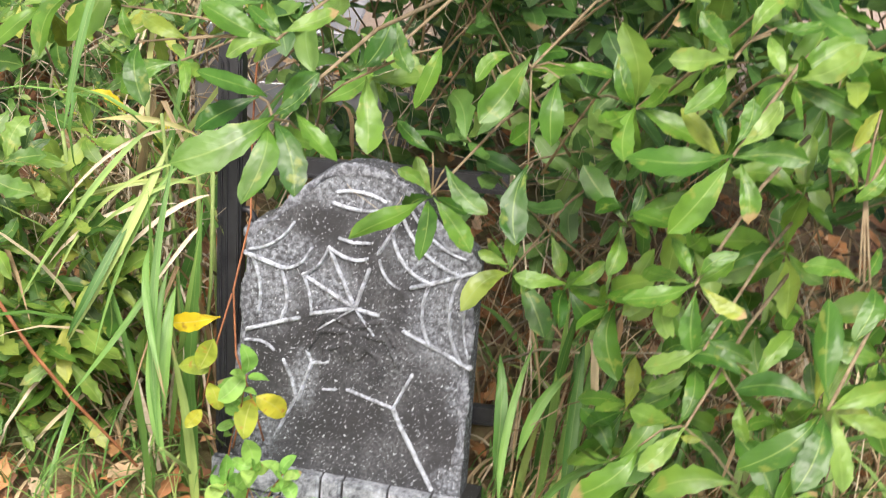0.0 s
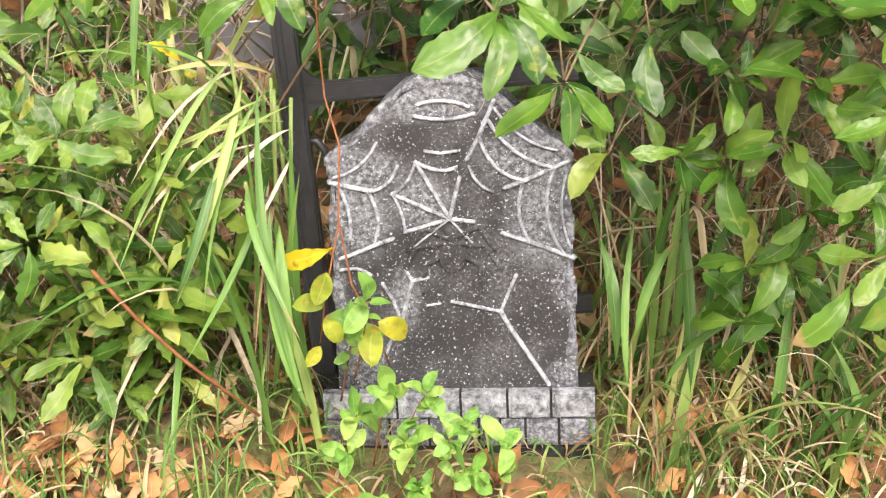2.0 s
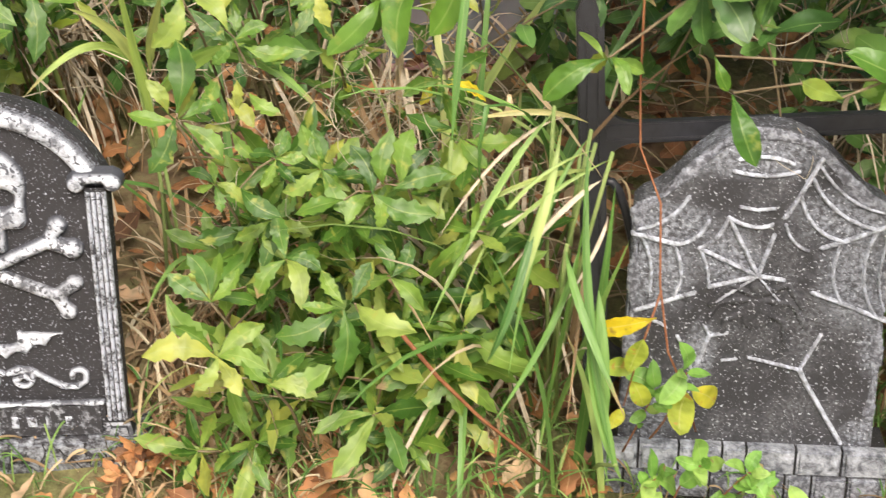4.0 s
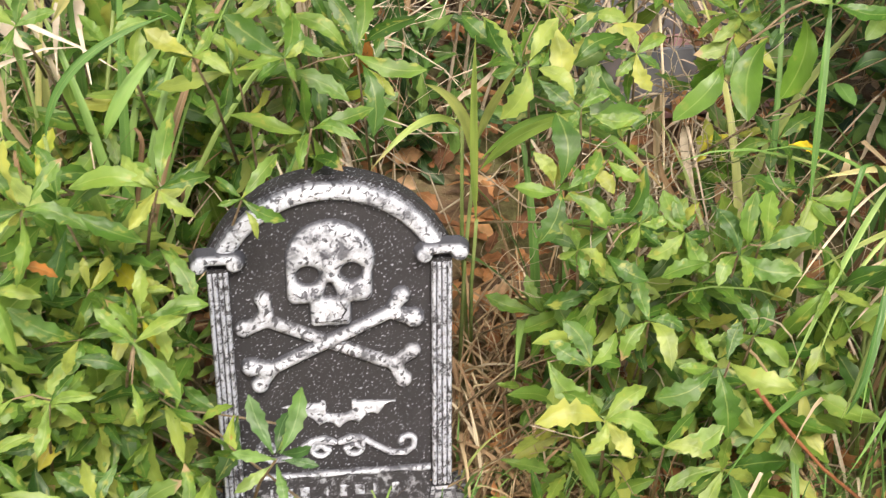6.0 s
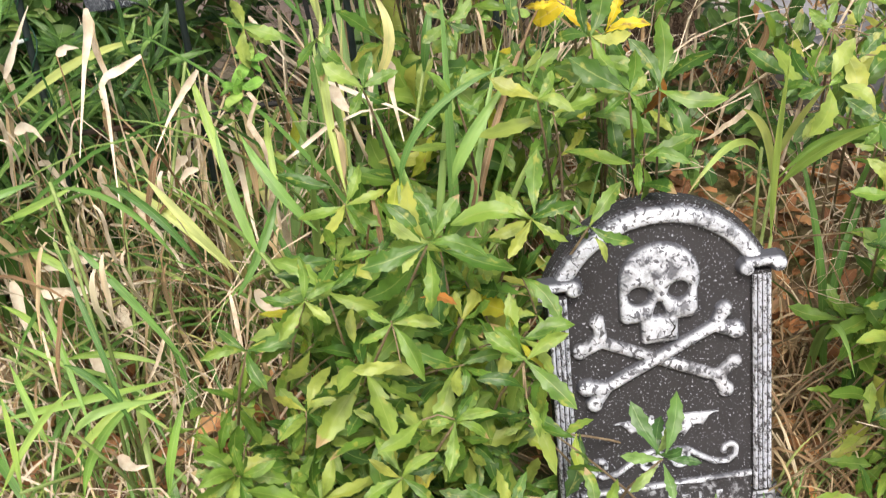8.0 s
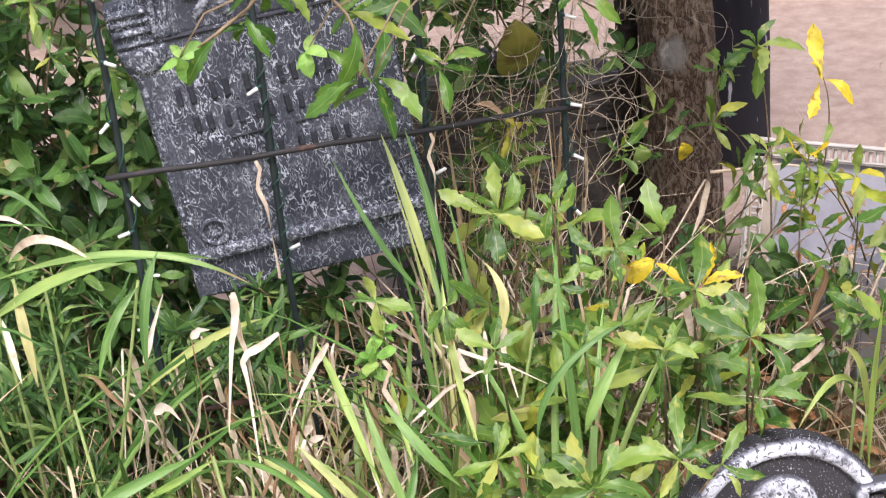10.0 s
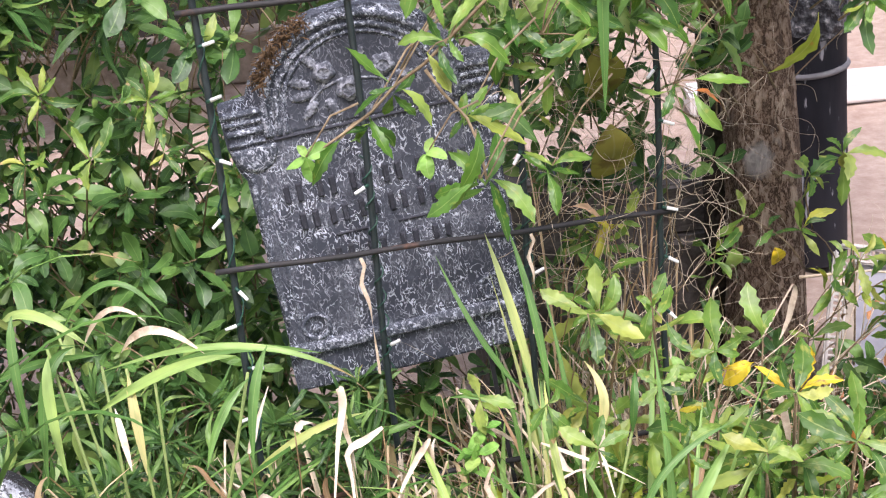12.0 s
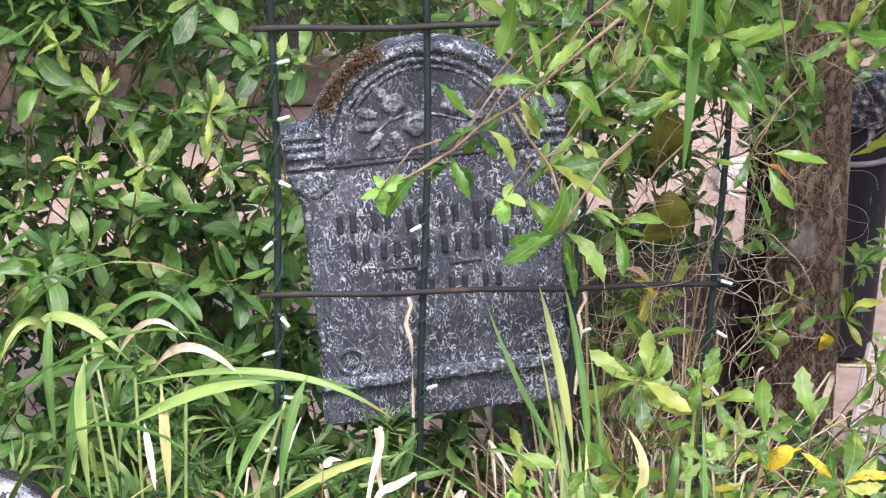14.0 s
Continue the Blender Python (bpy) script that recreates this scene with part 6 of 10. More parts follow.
# ---- yellowing shrub behind the skull stone ----
def yellow_shrub():
    fo = Foliage("lance", M_LANCE, 28)
    for x, y, z, s, n in ((-0.289, 0.658, 0.72, 0.09, 6), (-0.215, 0.551, 0.738, 0.085, 6), (-0.35, 0.5, 0.62, 0.08, 7), (-0.18, 0.40, 0.58, 0.08, 7)):
        fo.sprig((x + 0.02, y + 0.12, max(0.0, z - 0.35)), (x, y, z), s, n, 3, 1.2)
    for x, y, z, s, n in ((0.25, 0.55, 0.78, 0.08, 4), (0.34, 0.7, 0.86, 0.08, 4)):
        fo.sprig((x + 0.05, y + 0.15, max(0.0, z - 0.35)), (x, y, z), s, n, 1, 1.2, 0.002, M_YELLOW, 0.45)
    fill(fo, (-0.55, 0.30, 0.10, -0.02, 0.66, 0.52), 40, 0.0, 0.075, clear_of_stones, 7, 3, M_YGREEN, 0.05, 1.2)
    fill(fo, (-0.36, 0.38, 0.28, 0.04, 0.74, 0.50), 20, 0.0, 0.105, clear_of_stones, 7, 2, M_YGREEN, 0.03, 1.2)
    fo.spray((-0.008, 0.398, 0.523), ((-0.008, 0.398, 0.523, -0.089, 0.419, 0.58), (-0, 0.396, 0.519, 0.053, 0.386, 0.483), (-0.001, 0.392, 0.512, -0.001, 0.328, 0.449), (-0.017, 0.393, 0.517, -0.097, 0.383, 0.5), (-0.008, 0.398, 0.523, -0.012, 0.447, 0.622), (-0.008, 0.398, 0.523, 0.046, 0.418, 0.549), (-0.008, 0.398, 0.523, -0.028, 0.433, 0.569),), (0.03, 0.12, -0.35))
    fo.spray((-0.135, 0.439, 0.566), ((-0.135, 0.439, 0.566, -0.216, 0.423, 0.548), (-0.135, 0.439, 0.566, -0.07, 0.466, 0.588), (-0.135, 0.439, 0.566, -0.148, 0.459, 0.616), (-0.135, 0.439, 0.566, -0.195, 0.439, 0.604), (-0.135, 0.439, 0.566, -0.096, 0.419, 0.53),), (0.03, 0.12, -0.35))
    fo.spray((0.072, 0.463, 0.462), ((0.072, 0.463, 0.462, 0.057, 0.496, 0.532), (0.072, 0.463, 0.462, 0.114, 0.444, 0.422), (0.072, 0.463, 0.462, 0.098, 0.508, 0.505), (0.072, 0.463, 0.462, 0.021, 0.423, 0.438),), (0.03, 0.12, -0.35))
    fo.spray((0.047, 0.279, 0.599), ((0.035, 0.284, 0.601, -0.043, 0.322, 0.64), (0.058, 0.284, 0.615, 0.133, 0.283, 0.655), (0.047, 0.279, 0.599, 0.141, 0.237, 0.598), (0.052, 0.27, 0.588, 0.065, 0.193, 0.52), (0.049, 0.284, 0.609, 0.056, 0.331, 0.699), (-0.06, 0.291, 0.559, 0.035, 0.252, 0.541), (0.047, 0.279, 0.599, 0.01, 0.336, 0.662),), (0.03, 0.12, -0.35))
    fo.spray((-0.305, 0.63, 0.726), ((-0.305, 0.63, 0.726, -0.378, 0.656, 0.765), (-0.305, 0.63, 0.726, -0.213, 0.578, 0.685), (-0.286, 0.632, 0.738, -0.249, 0.644, 0.782), (-0.305, 0.63, 0.726, -0.303, 0.571, 0.662), (-0.305, 0.63, 0.726, -0.344, 0.627, 0.707),), (0.03, 0.12, -0.35))
    fo.spray((-0.321, -0.036, 0.579), ((-0.321, -0.036, 0.579, -0.226, -0.067, 0.558), (-0.318, -0.048, 0.564, -0.334, -0.115, 0.511), (-0.321, -0.036, 0.579, -0.384, -0.008, 0.62), (-0.343, -0.031, 0.58, -0.376, -0.034, 0.582), (-0.321, -0.036, 0.579, -0.259, -0.019, 0.622), (-0.326, -0.026, 0.592, -0.352, 0.022, 0.641),), (0.03, 0.12, -0.35))
    fo.spray((-0.438, 0.045, 0.614), ((-0.438, 0.045, 0.614, -0.503, 0.048, 0.597), (-0.449, 0.06, 0.635, -0.525, 0.078, 0.652), (-0.438, 0.045, 0.614, -0.378, 0.058, 0.623), (-0.438, 0.045, 0.614, -0.413, 0.078, 0.655), (-0.438, 0.045, 0.614, -0.478, 0.01, 0.579), (-0.438, 0.045, 0.614, -0.414, 0.009, 0.586),), (0.03, 0.12, -0.35))
    fo.spray((-0.475, -0.043, 0.539), ((-0.475, -0.043, 0.539, -0.547, -0.048, 0.529), (-0.475, -0.043, 0.539, -0.512, -0.067, 0.507), (-0.475, -0.043, 0.539, -0.43, -0.026, 0.566), (-0.475, -0.043, 0.539, -0.408, -0.06, 0.518), (-0.475, -0.043, 0.539, -0.544, -0.007, 0.575),), (0.03, 0.12, -0.35))
    fo.spray((-0.027, 0.353, 0.665), ((-0.03, 0.356, 0.667, -0.089, 0.384, 0.705), (-0.021, 0.351, 0.663, 0.043, 0.329, 0.684), (-0.02, 0.354, 0.669, 0.011, 0.394, 0.722), (-0.086, 0.394, 0.707, -0.133, 0.414, 0.693),), (0.02, 0.08, -0.35), 0.0026, M_YELLOW, 0)
    fo.spray((-0.02, 0.359, 0.656), ((-0.02, 0.359, 0.656, -0.067, 0.358, 0.623), (-0.02, 0.359, 0.656, 0.036, 0.373, 0.696), (-0.02, 0.359, 0.656, 0.006, 0.336, 0.612), (-0.02, 0.359, 0.656, -0.05, 0.384, 0.653), (-0.019, 0.363, 0.664, -0.012, 0.384, 0.718),), (0.02, 0.08, -0.35), 0.0026)
    fo.spray((-0.344, 0.483, 0.796), ((-0.357, 0.489, 0.804, -0.417, 0.521, 0.836), (-0.335, 0.48, 0.796, -0.258, 0.445, 0.755), (-0.321, 0.477, 0.796, -0.291, 0.496, 0.856), (-0.325, 0.482, 0.805, -0.321, 0.508, 0.876), (-0.336, 0.477, 0.788, -0.344, 0.431, 0.726),), (0.04, 0.12, -0.25), more=1, wide=1.3)
    fo.spray((-0.234, 0.477, 0.795), ((-0.234, 0.477, 0.795, -0.2, 0.506, 0.841), (-0.234, 0.477, 0.795, -0.261, 0.482, 0.815), (-0.215, 0.46, 0.769, -0.182, 0.422, 0.728), (-0.234, 0.477, 0.795, -0.213, 0.479, 0.823), (-0.234, 0.477, 0.795, -0.254, 0.459, 0.743),), (0.04, 0.12, -0.25), more=1, wide=1.3)
    fo.spray((-0.069, 0.4, 0.746), ((-0.068, 0.403, 0.753, -0.079, 0.444, 0.831), (-0.069, 0.4, 0.746, -0.042, 0.41, 0.79), (-0.069, 0.4, 0.746, -0.094, 0.398, 0.73), (-0.069, 0.4, 0.746, -0.092, 0.43, 0.777),), (0.04, 0.12, -0.25), more=1, wide=1.3)
    fo.spray((-0.151, 0.4, 0.736), ((-0.151, 0.4, 0.736, -0.156, 0.439, 0.781), (-0.151, 0.4, 0.736, -0.144, 0.436, 0.817), (-0.151, 0.4, 0.736, -0.109, 0.396, 0.724), (-0.151, 0.4, 0.736, -0.193, 0.402, 0.735), (-0.151, 0.4, 0.736, -0.105, 0.393, 0.759), (-0.151, 0.4, 0.736, -0.155, 0.356, 0.696),), (0.04, 0.12, -0.25), more=1, wide=1.3)
    fo.spray((-0.256, 0.369, 0.703), ((-0.256, 0.369, 0.703, -0.29, 0.383, 0.732), (-0.256, 0.369, 0.703, -0.218, 0.386, 0.729), (-0.256, 0.369, 0.703, -0.249, 0.346, 0.662), (-0.256, 0.369, 0.703, -0.299, 0.353, 0.681), (-0.256, 0.369, 0.703, -0.216, 0.345, 0.699),), (0.04, 0.12, -0.25), more=1, wide=1.3)
    fo.spray((-0.059, 0.278, 0.702), ((-0.059, 0.278, 0.702, -0.036, 0.313, 0.782), (-0.059, 0.278, 0.702, -0.108, 0.301, 0.689), (-0.057, 0.262, 0.675, 0, 0.218, 0.635), (-0.059, 0.278, 0.702, -0.028, 0.242, 0.661), (-0.059, 0.278, 0.702, -0.001, 0.265, 0.706),), (0.04, 0.12, -0.25), more=1, wide=1.3)
    fo.spray((-0.05, 0.066, 0.726), ((-0.05, 0.066, 0.726, -0.122, 0.11, 0.763), (-0.05, 0.066, 0.726, -0.036, 0.041, 0.708), (-0.05, 0.066, 0.726, -0.039, 0.085, 0.779), (-0.05, 0.066, 0.726, -0.085, 0.061, 0.698), (-0.05, 0.066, 0.726, -0.025, 0.074, 0.746),), (0.04, 0.12, -0.25), more=1, wide=1.3)
    fo.spray((-0.556, 0.355, 0.735), ((-0.556, 0.355, 0.735, -0.591, 0.362, 0.752), (-0.556, 0.355, 0.735, -0.501, 0.332, 0.722), (-0.556, 0.355, 0.735, -0.554, 0.327, 0.683), (-0.556, 0.355, 0.735, -0.57, 0.366, 0.777),), (0.04, 0.12, -0.25), more=1, wide=1.3)
    fo.spray((-0.452, 0.33, 0.719), ((-0.452, 0.33, 0.719, -0.419, 0.309, 0.682), (-0.452, 0.33, 0.719, -0.451, 0.301, 0.663), (-0.452, 0.33, 0.719, -0.428, 0.354, 0.733), (-0.452, 0.33, 0.719, -0.485, 0.306, 0.685),), (0.04, 0.12, -0.25), more=1, wide=1.3)
    fo.spray((-0.395, 0.229, 0.684), ((-0.395, 0.229, 0.684, -0.448, 0.263, 0.713), (-0.395, 0.229, 0.684, -0.343, 0.235, 0.703), (-0.395, 0.229, 0.684, -0.417, 0.214, 0.652), (-0.395, 0.229, 0.684, -0.365, 0.225, 0.66), (-0.395, 0.229, 0.684, -0.377, 0.26, 0.725),), (0.04, 0.12, -0.25), more=1, wide=1.3)
    fo.spray((-0.164, 0.12, 0.698), ((-0.164, 0.12, 0.698, -0.223, 0.152, 0.722), (-0.164, 0.12, 0.698, -0.204, 0.143, 0.684), (-0.164, 0.12, 0.698, -0.117, 0.096, 0.688), (-0.164, 0.12, 0.698, -0.14, 0.14, 0.731), (-0.164, 0.12, 0.698, -0.168, 0.109, 0.669),), (0.04, 0.12, -0.25), more=1, wide=1.3)
    fo.spray((-0.269, 0.174, 0.688), ((-0.269, 0.174, 0.688, -0.307, 0.191, 0.722), (-0.269, 0.174, 0.688, -0.22, 0.188, 0.712), (-0.269, 0.174, 0.688, -0.304, 0.173, 0.664), (-0.269, 0.174, 0.688, -0.241, 0.15, 0.668),), (0.04, 0.12, -0.25), more=1, wide=1.3)
    for q, s, n in (((0.436, 0.5, 0.456), 0.085, 7), ((-0.229, 0.976, 0.571), 0.095, 6), ((-0.12, 0.25, 0.60), 0.085, 7), ((-0.02, 0.10, 0.60), 0.08, 6)):
        fo.sprig((q[0] + 0.02, q[1] + 0.10, max(0, q[2] - 0.4)), q, s, n, 2, 1.25, 0.003)
    fo.sprig((0.53, 1.0, 0.1), (0.507, 0.9, 0.558), 0.085, 8, 1, 1.2, 0.003, M_YGREEN, 0.6)
    fo.sprig((0.55, 1.45, 0.1), (0.484, 1.381, 0.704), 0.10, 7, 1, 1.2, 0.003)
    fill(fo, (-0.30, 0.70, 0.45, 0.60, 1.15, 0.78), 24, 0.1, 0.075, clear_of_stones, 6, 2, M_YGREEN, 0.15, 1.2)
    fo.build("leafy_shrub", "thin shrub with green and yellowing leaves behind the skull tombstone", "shrub", M_STEM, 300, "shrubs", FRONT)


yellow_shrub()


# ---- leafy branches in front of the wire panel ----
def hanging_branches():
    fo = Foliage("lance", M_BROAD, 24)
    fo.spray((-0.653, 0.199, 1.302), ((-0.66, 0.201, 1.307, -0.712, 0.213, 1.359), (-0.665, 0.199, 1.297, -0.712, 0.19, 1.269), (-0.648, 0.197, 1.296, -0.61, 0.176, 1.246), (-0.655, 0.198, 1.3, -0.689, 0.189, 1.298),), (0.13, 0.12, 0.1), 0.002)
    fo.spray((-0.69, 0.212, 1.262), ((-0.69, 0.211, 1.261, -0.666, 0.178, 1.204), (-0.733, 0.207, 1.235, -0.78, 0.177, 1.183), (-0.731, 0.208, 1.241, -0.693, 0.223, 1.241),), (0.13, 0.12, 0.1), 0.002)
    fo.spray((-0.575, 0.184, 1.362), ((-0.563, 0.182, 1.361, -0.498, 0.169, 1.318), (-0.573, 0.185, 1.369, -0.523, 0.188, 1.419), (-0.58, 0.187, 1.373, -0.589, 0.216, 1.423), (-0.584, 0.185, 1.36, -0.642, 0.203, 1.356), (-0.575, 0.184, 1.362, -0.561, 0.162, 1.332), (-0.606, 0.184, 1.345, -0.582, 0.156, 1.294), (-0.59, 0.183, 1.352, -0.574, 0.148, 1.307),), (0.13, 0.12, 0.1), 0.002)
    fo.spray((-0.555, 0.232, 1.237), ((-0.555, 0.232, 1.237, -0.476, 0.21, 1.193), (-0.555, 0.232, 1.237, -0.481, 0.232, 1.243), (-0.555, 0.232, 1.237, -0.581, 0.235, 1.206), (-0.555, 0.232, 1.237, -0.518, 0.251, 1.273),), (0.13, 0.12, 0.1), 0.002)
    fo.spray((-0.563, 0.082, 1.195), ((-0.561, 0.102, 1.256, -0.593, 0.071, 1.187), (-0.569, 0.082, 1.192, -0.639, 0.077, 1.153),), (0.13, 0.12, 0.1), 0.002)
    fo.spray((-0.527, 0.268, 1.13), ((-0.528, 0.269, 1.13, -0.511, 0.219, 1.049), (-0.521, 0.266, 1.127, -0.472, 0.213, 1.073),), (0.13, 0.12, 0.1), 0.002)
    fo.spray((-0.405, 0.401, 1.302), ((-0.391, 0.409, 1.352, -0.336, 0.383, 1.307), (-0.342, 0.385, 1.291, -0.415, 0.377, 1.273), (-0.44, 0.423, 1.371, -0.465, 0.4, 1.332), (-0.489, 0.42, 1.315, -0.418, 0.42, 1.315), (-0.367, 0.407, 1.366, -0.323, 0.378, 1.35),), (0.13, 0.12, 0.1), 0.002)
    fo.spray((-0.156, 0.565, 1.152), ((-0.125, 0.557, 1.156, -0.045, 0.518, 1.152), (-0.151, 0.552, 1.112, -0.136, 0.496, 1.042), (-0.129, 0.553, 1.138, -0.09, 0.522, 1.073), (-0.156, 0.565, 1.152, -0.188, 0.541, 1.104), (-0.125, 0.571, 1.21, -0.186, 0.589, 1.255),), (0.13, 0.12, 0.1), 0.002)
    fo.spray((-0.405, 0.395, 1.095), ((-0.405, 0.395, 1.095, -0.339, 0.398, 1.097), (-0.414, 0.395, 1.088, -0.412, 0.347, 1.029), (-0.405, 0.395, 1.095, -0.443, 0.425, 1.113),), (0.13, 0.12, 0.1), 0.002)
    fo.spray((-0.439, 0.447, 1.265), ((-0.507, 0.47, 1.301, -0.43, 0.438, 1.251), (-0.392, 0.433, 1.257, -0.318, 0.42, 1.281), (-0.466, 0.462, 1.305, -0.397, 0.462, 1.307), (-0.434, 0.436, 1.227, -0.39, 0.435, 1.238), (-0.48, 0.45, 1.242, -0.421, 0.427, 1.232), (-0.471, 0.441, 1.217, -0.45, 0.397, 1.159), (-0.508, 0.441, 1.187, -0.428, 0.381, 1.139),), (0.1, 0.25, 0.08), 0.002)
    fo.spray((-0.346, 0.488, 1.316), ((-0.353, 0.493, 1.332, -0.303, 0.461, 1.289), (-0.346, 0.488, 1.316, -0.363, 0.503, 1.365), (-0.346, 0.488, 1.316, -0.307, 0.476, 1.344), (-0.346, 0.488, 1.316, -0.396, 0.501, 1.322), (-0.346, 0.488, 1.316, -0.331, 0.495, 1.383),), (0.1, 0.25, 0.08), 0.002)
    fo.spray((-0.233, 0.552, 1.276), ((-0.236, 0.554, 1.278, -0.181, 0.519, 1.218), (-0.228, 0.55, 1.273, -0.186, 0.521, 1.262), (-0.233, 0.552, 1.276, -0.205, 0.575, 1.323), (-0.233, 0.552, 1.276, -0.26, 0.575, 1.324),), (0.1, 0.25, 0.08), 0.002)
    fo.spray((-0.069, 0.66, 1.286), ((-0.068, 0.662, 1.296, -0.039, 0.629, 1.234), (-0.069, 0.66, 1.286, -0.097, 0.648, 1.232), (-0.069, 0.66, 1.286, -0.021, 0.66, 1.296), (-0.069, 0.66, 1.286, -0.083, 0.689, 1.328), (-0.069, 0.66, 1.286, -0.118, 0.675, 1.264),), (0.1, 0.25, 0.08), 0.002)
    fo.spray((-0.461, 0.63, 1.368), ((-0.461, 0.63, 1.368, -0.514, 0.632, 1.341), (-0.461, 0.63, 1.368, -0.415, 0.621, 1.342), (-0.461, 0.63, 1.368, -0.494, 0.655, 1.386), (-0.461, 0.63, 1.368, -0.426, 0.628, 1.395), (-0.461, 0.63, 1.368, -0.452, 0.615, 1.312),), (0.1, 0.25, 0.08), 0.002)
    fo.spray((-0.361, 0.654, 1.336), ((-0.361, 0.654, 1.336, -0.393, 0.686, 1.367), (-0.361, 0.654, 1.336, -0.317, 0.652, 1.373), (-0.361, 0.654, 1.336, -0.373, 0.633, 1.294), (-0.361, 0.654, 1.336, -0.337, 0.632, 1.312),), (0.1, 0.25, 0.08), 0.002)
    for x, y, z, s, n in ((-0.60, 0.28, 1.47, 0.095, 6), (-0.442, 0.42, 1.31, 0.085, 5), (-0.40, 0.42, 1.24, 0.085, 4), (-0.344, 0.45, 1.34, 0.085, 6), (-0.244, 0.5, 1.36, 0.085, 6), (-0.041, 0.5, 1.36, 0.085, 6), (-0.31, 0.60, 1.31, 0.09, 6), (-0.20, 0.60, 1.40, 0.09, 7), (-0.05, 0.65, 1.45, 0.09, 7), (-0.42, 0.35, 1.50, 0.09, 7), (-0.25, 0.5, 1.50, 0.09, 7)):
        fo.sprig((x + fo.rng.uniform(0.02, 0.26), y + fo.rng.uniform(0.1, 0.3), z + fo.rng.uniform(-0.02, 0.22)), (x, y, z), s, n, 2, 1.3, 0.0016)
    fill(fo, (-0.45, 0.55, 1.24, 0.50, 1.10, 1.75), 84, 1.2, 0.085, None, 7, 3, M_DARKLEAF, 0.45)
    fill(fo, (-0.42, 0.90, 0.95, 0.12, 1.35, 1.50), 46, 0.9, 0.085, None, 7, 3, M_DARKLEAF, 0.8)
    fo.stem(((-0.783, 0.203, 1.217), (-0.755, 0.205, 1.228), (-0.722, 0.209, 1.245), (-0.685, 0.213, 1.267), (-0.651, 0.218, 1.297), (-0.607, 0.220, 1.322), (-0.569, 0.222, 1.353), (-0.516, 0.224, 1.398), (-0.468, 0.224, 1.439)), 0.0018, 1.6)
    fo.stem(((-0.543, 0.165, 1.164), (-0.546, 0.179, 1.207), (-0.559, 0.193, 1.246), (-0.588, 0.207, 1.283), (-0.607, 0.218, 1.314)), 0.0018, 1.4)
    fo.build("overhanging_branch", "leafy evergreen branches hanging before the trellis", "branch", M_STEM, 300, "bushes", FRONT)
    fs = Foliage("oval", M_SHOOT, 29)
    fs.spray((-0.783, 0.193, 1.22), ((-0.783, 0.193, 1.22, -0.813, 0.195, 1.205), (-0.783, 0.193, 1.22, -0.746, 0.208, 1.221), (-0.783, 0.193, 1.22, -0.776, 0.191, 1.182), (-0.783, 0.193, 1.22, -0.793, 0.205, 1.234),), (0.08, 0.02, 0.06), 0.0018, None, 0)
    fs.spray((-0.618, 0.198, 1.201), ((-0.618, 0.198, 1.201, -0.635, 0.2, 1.178), (-0.618, 0.198, 1.201, -0.593, 0.179, 1.196), (-0.618, 0.198, 1.201, -0.617, 0.19, 1.166), (-0.618, 0.198, 1.201, -0.607, 0.207, 1.221),), (0.08, 0.02, 0.06), 0.0018, None, 0)
    fs.build("young_shoot", "yellow-green young leaf shoots on a thin twig", "twig", M_STEM, 60, "bushes")


hanging_branches()


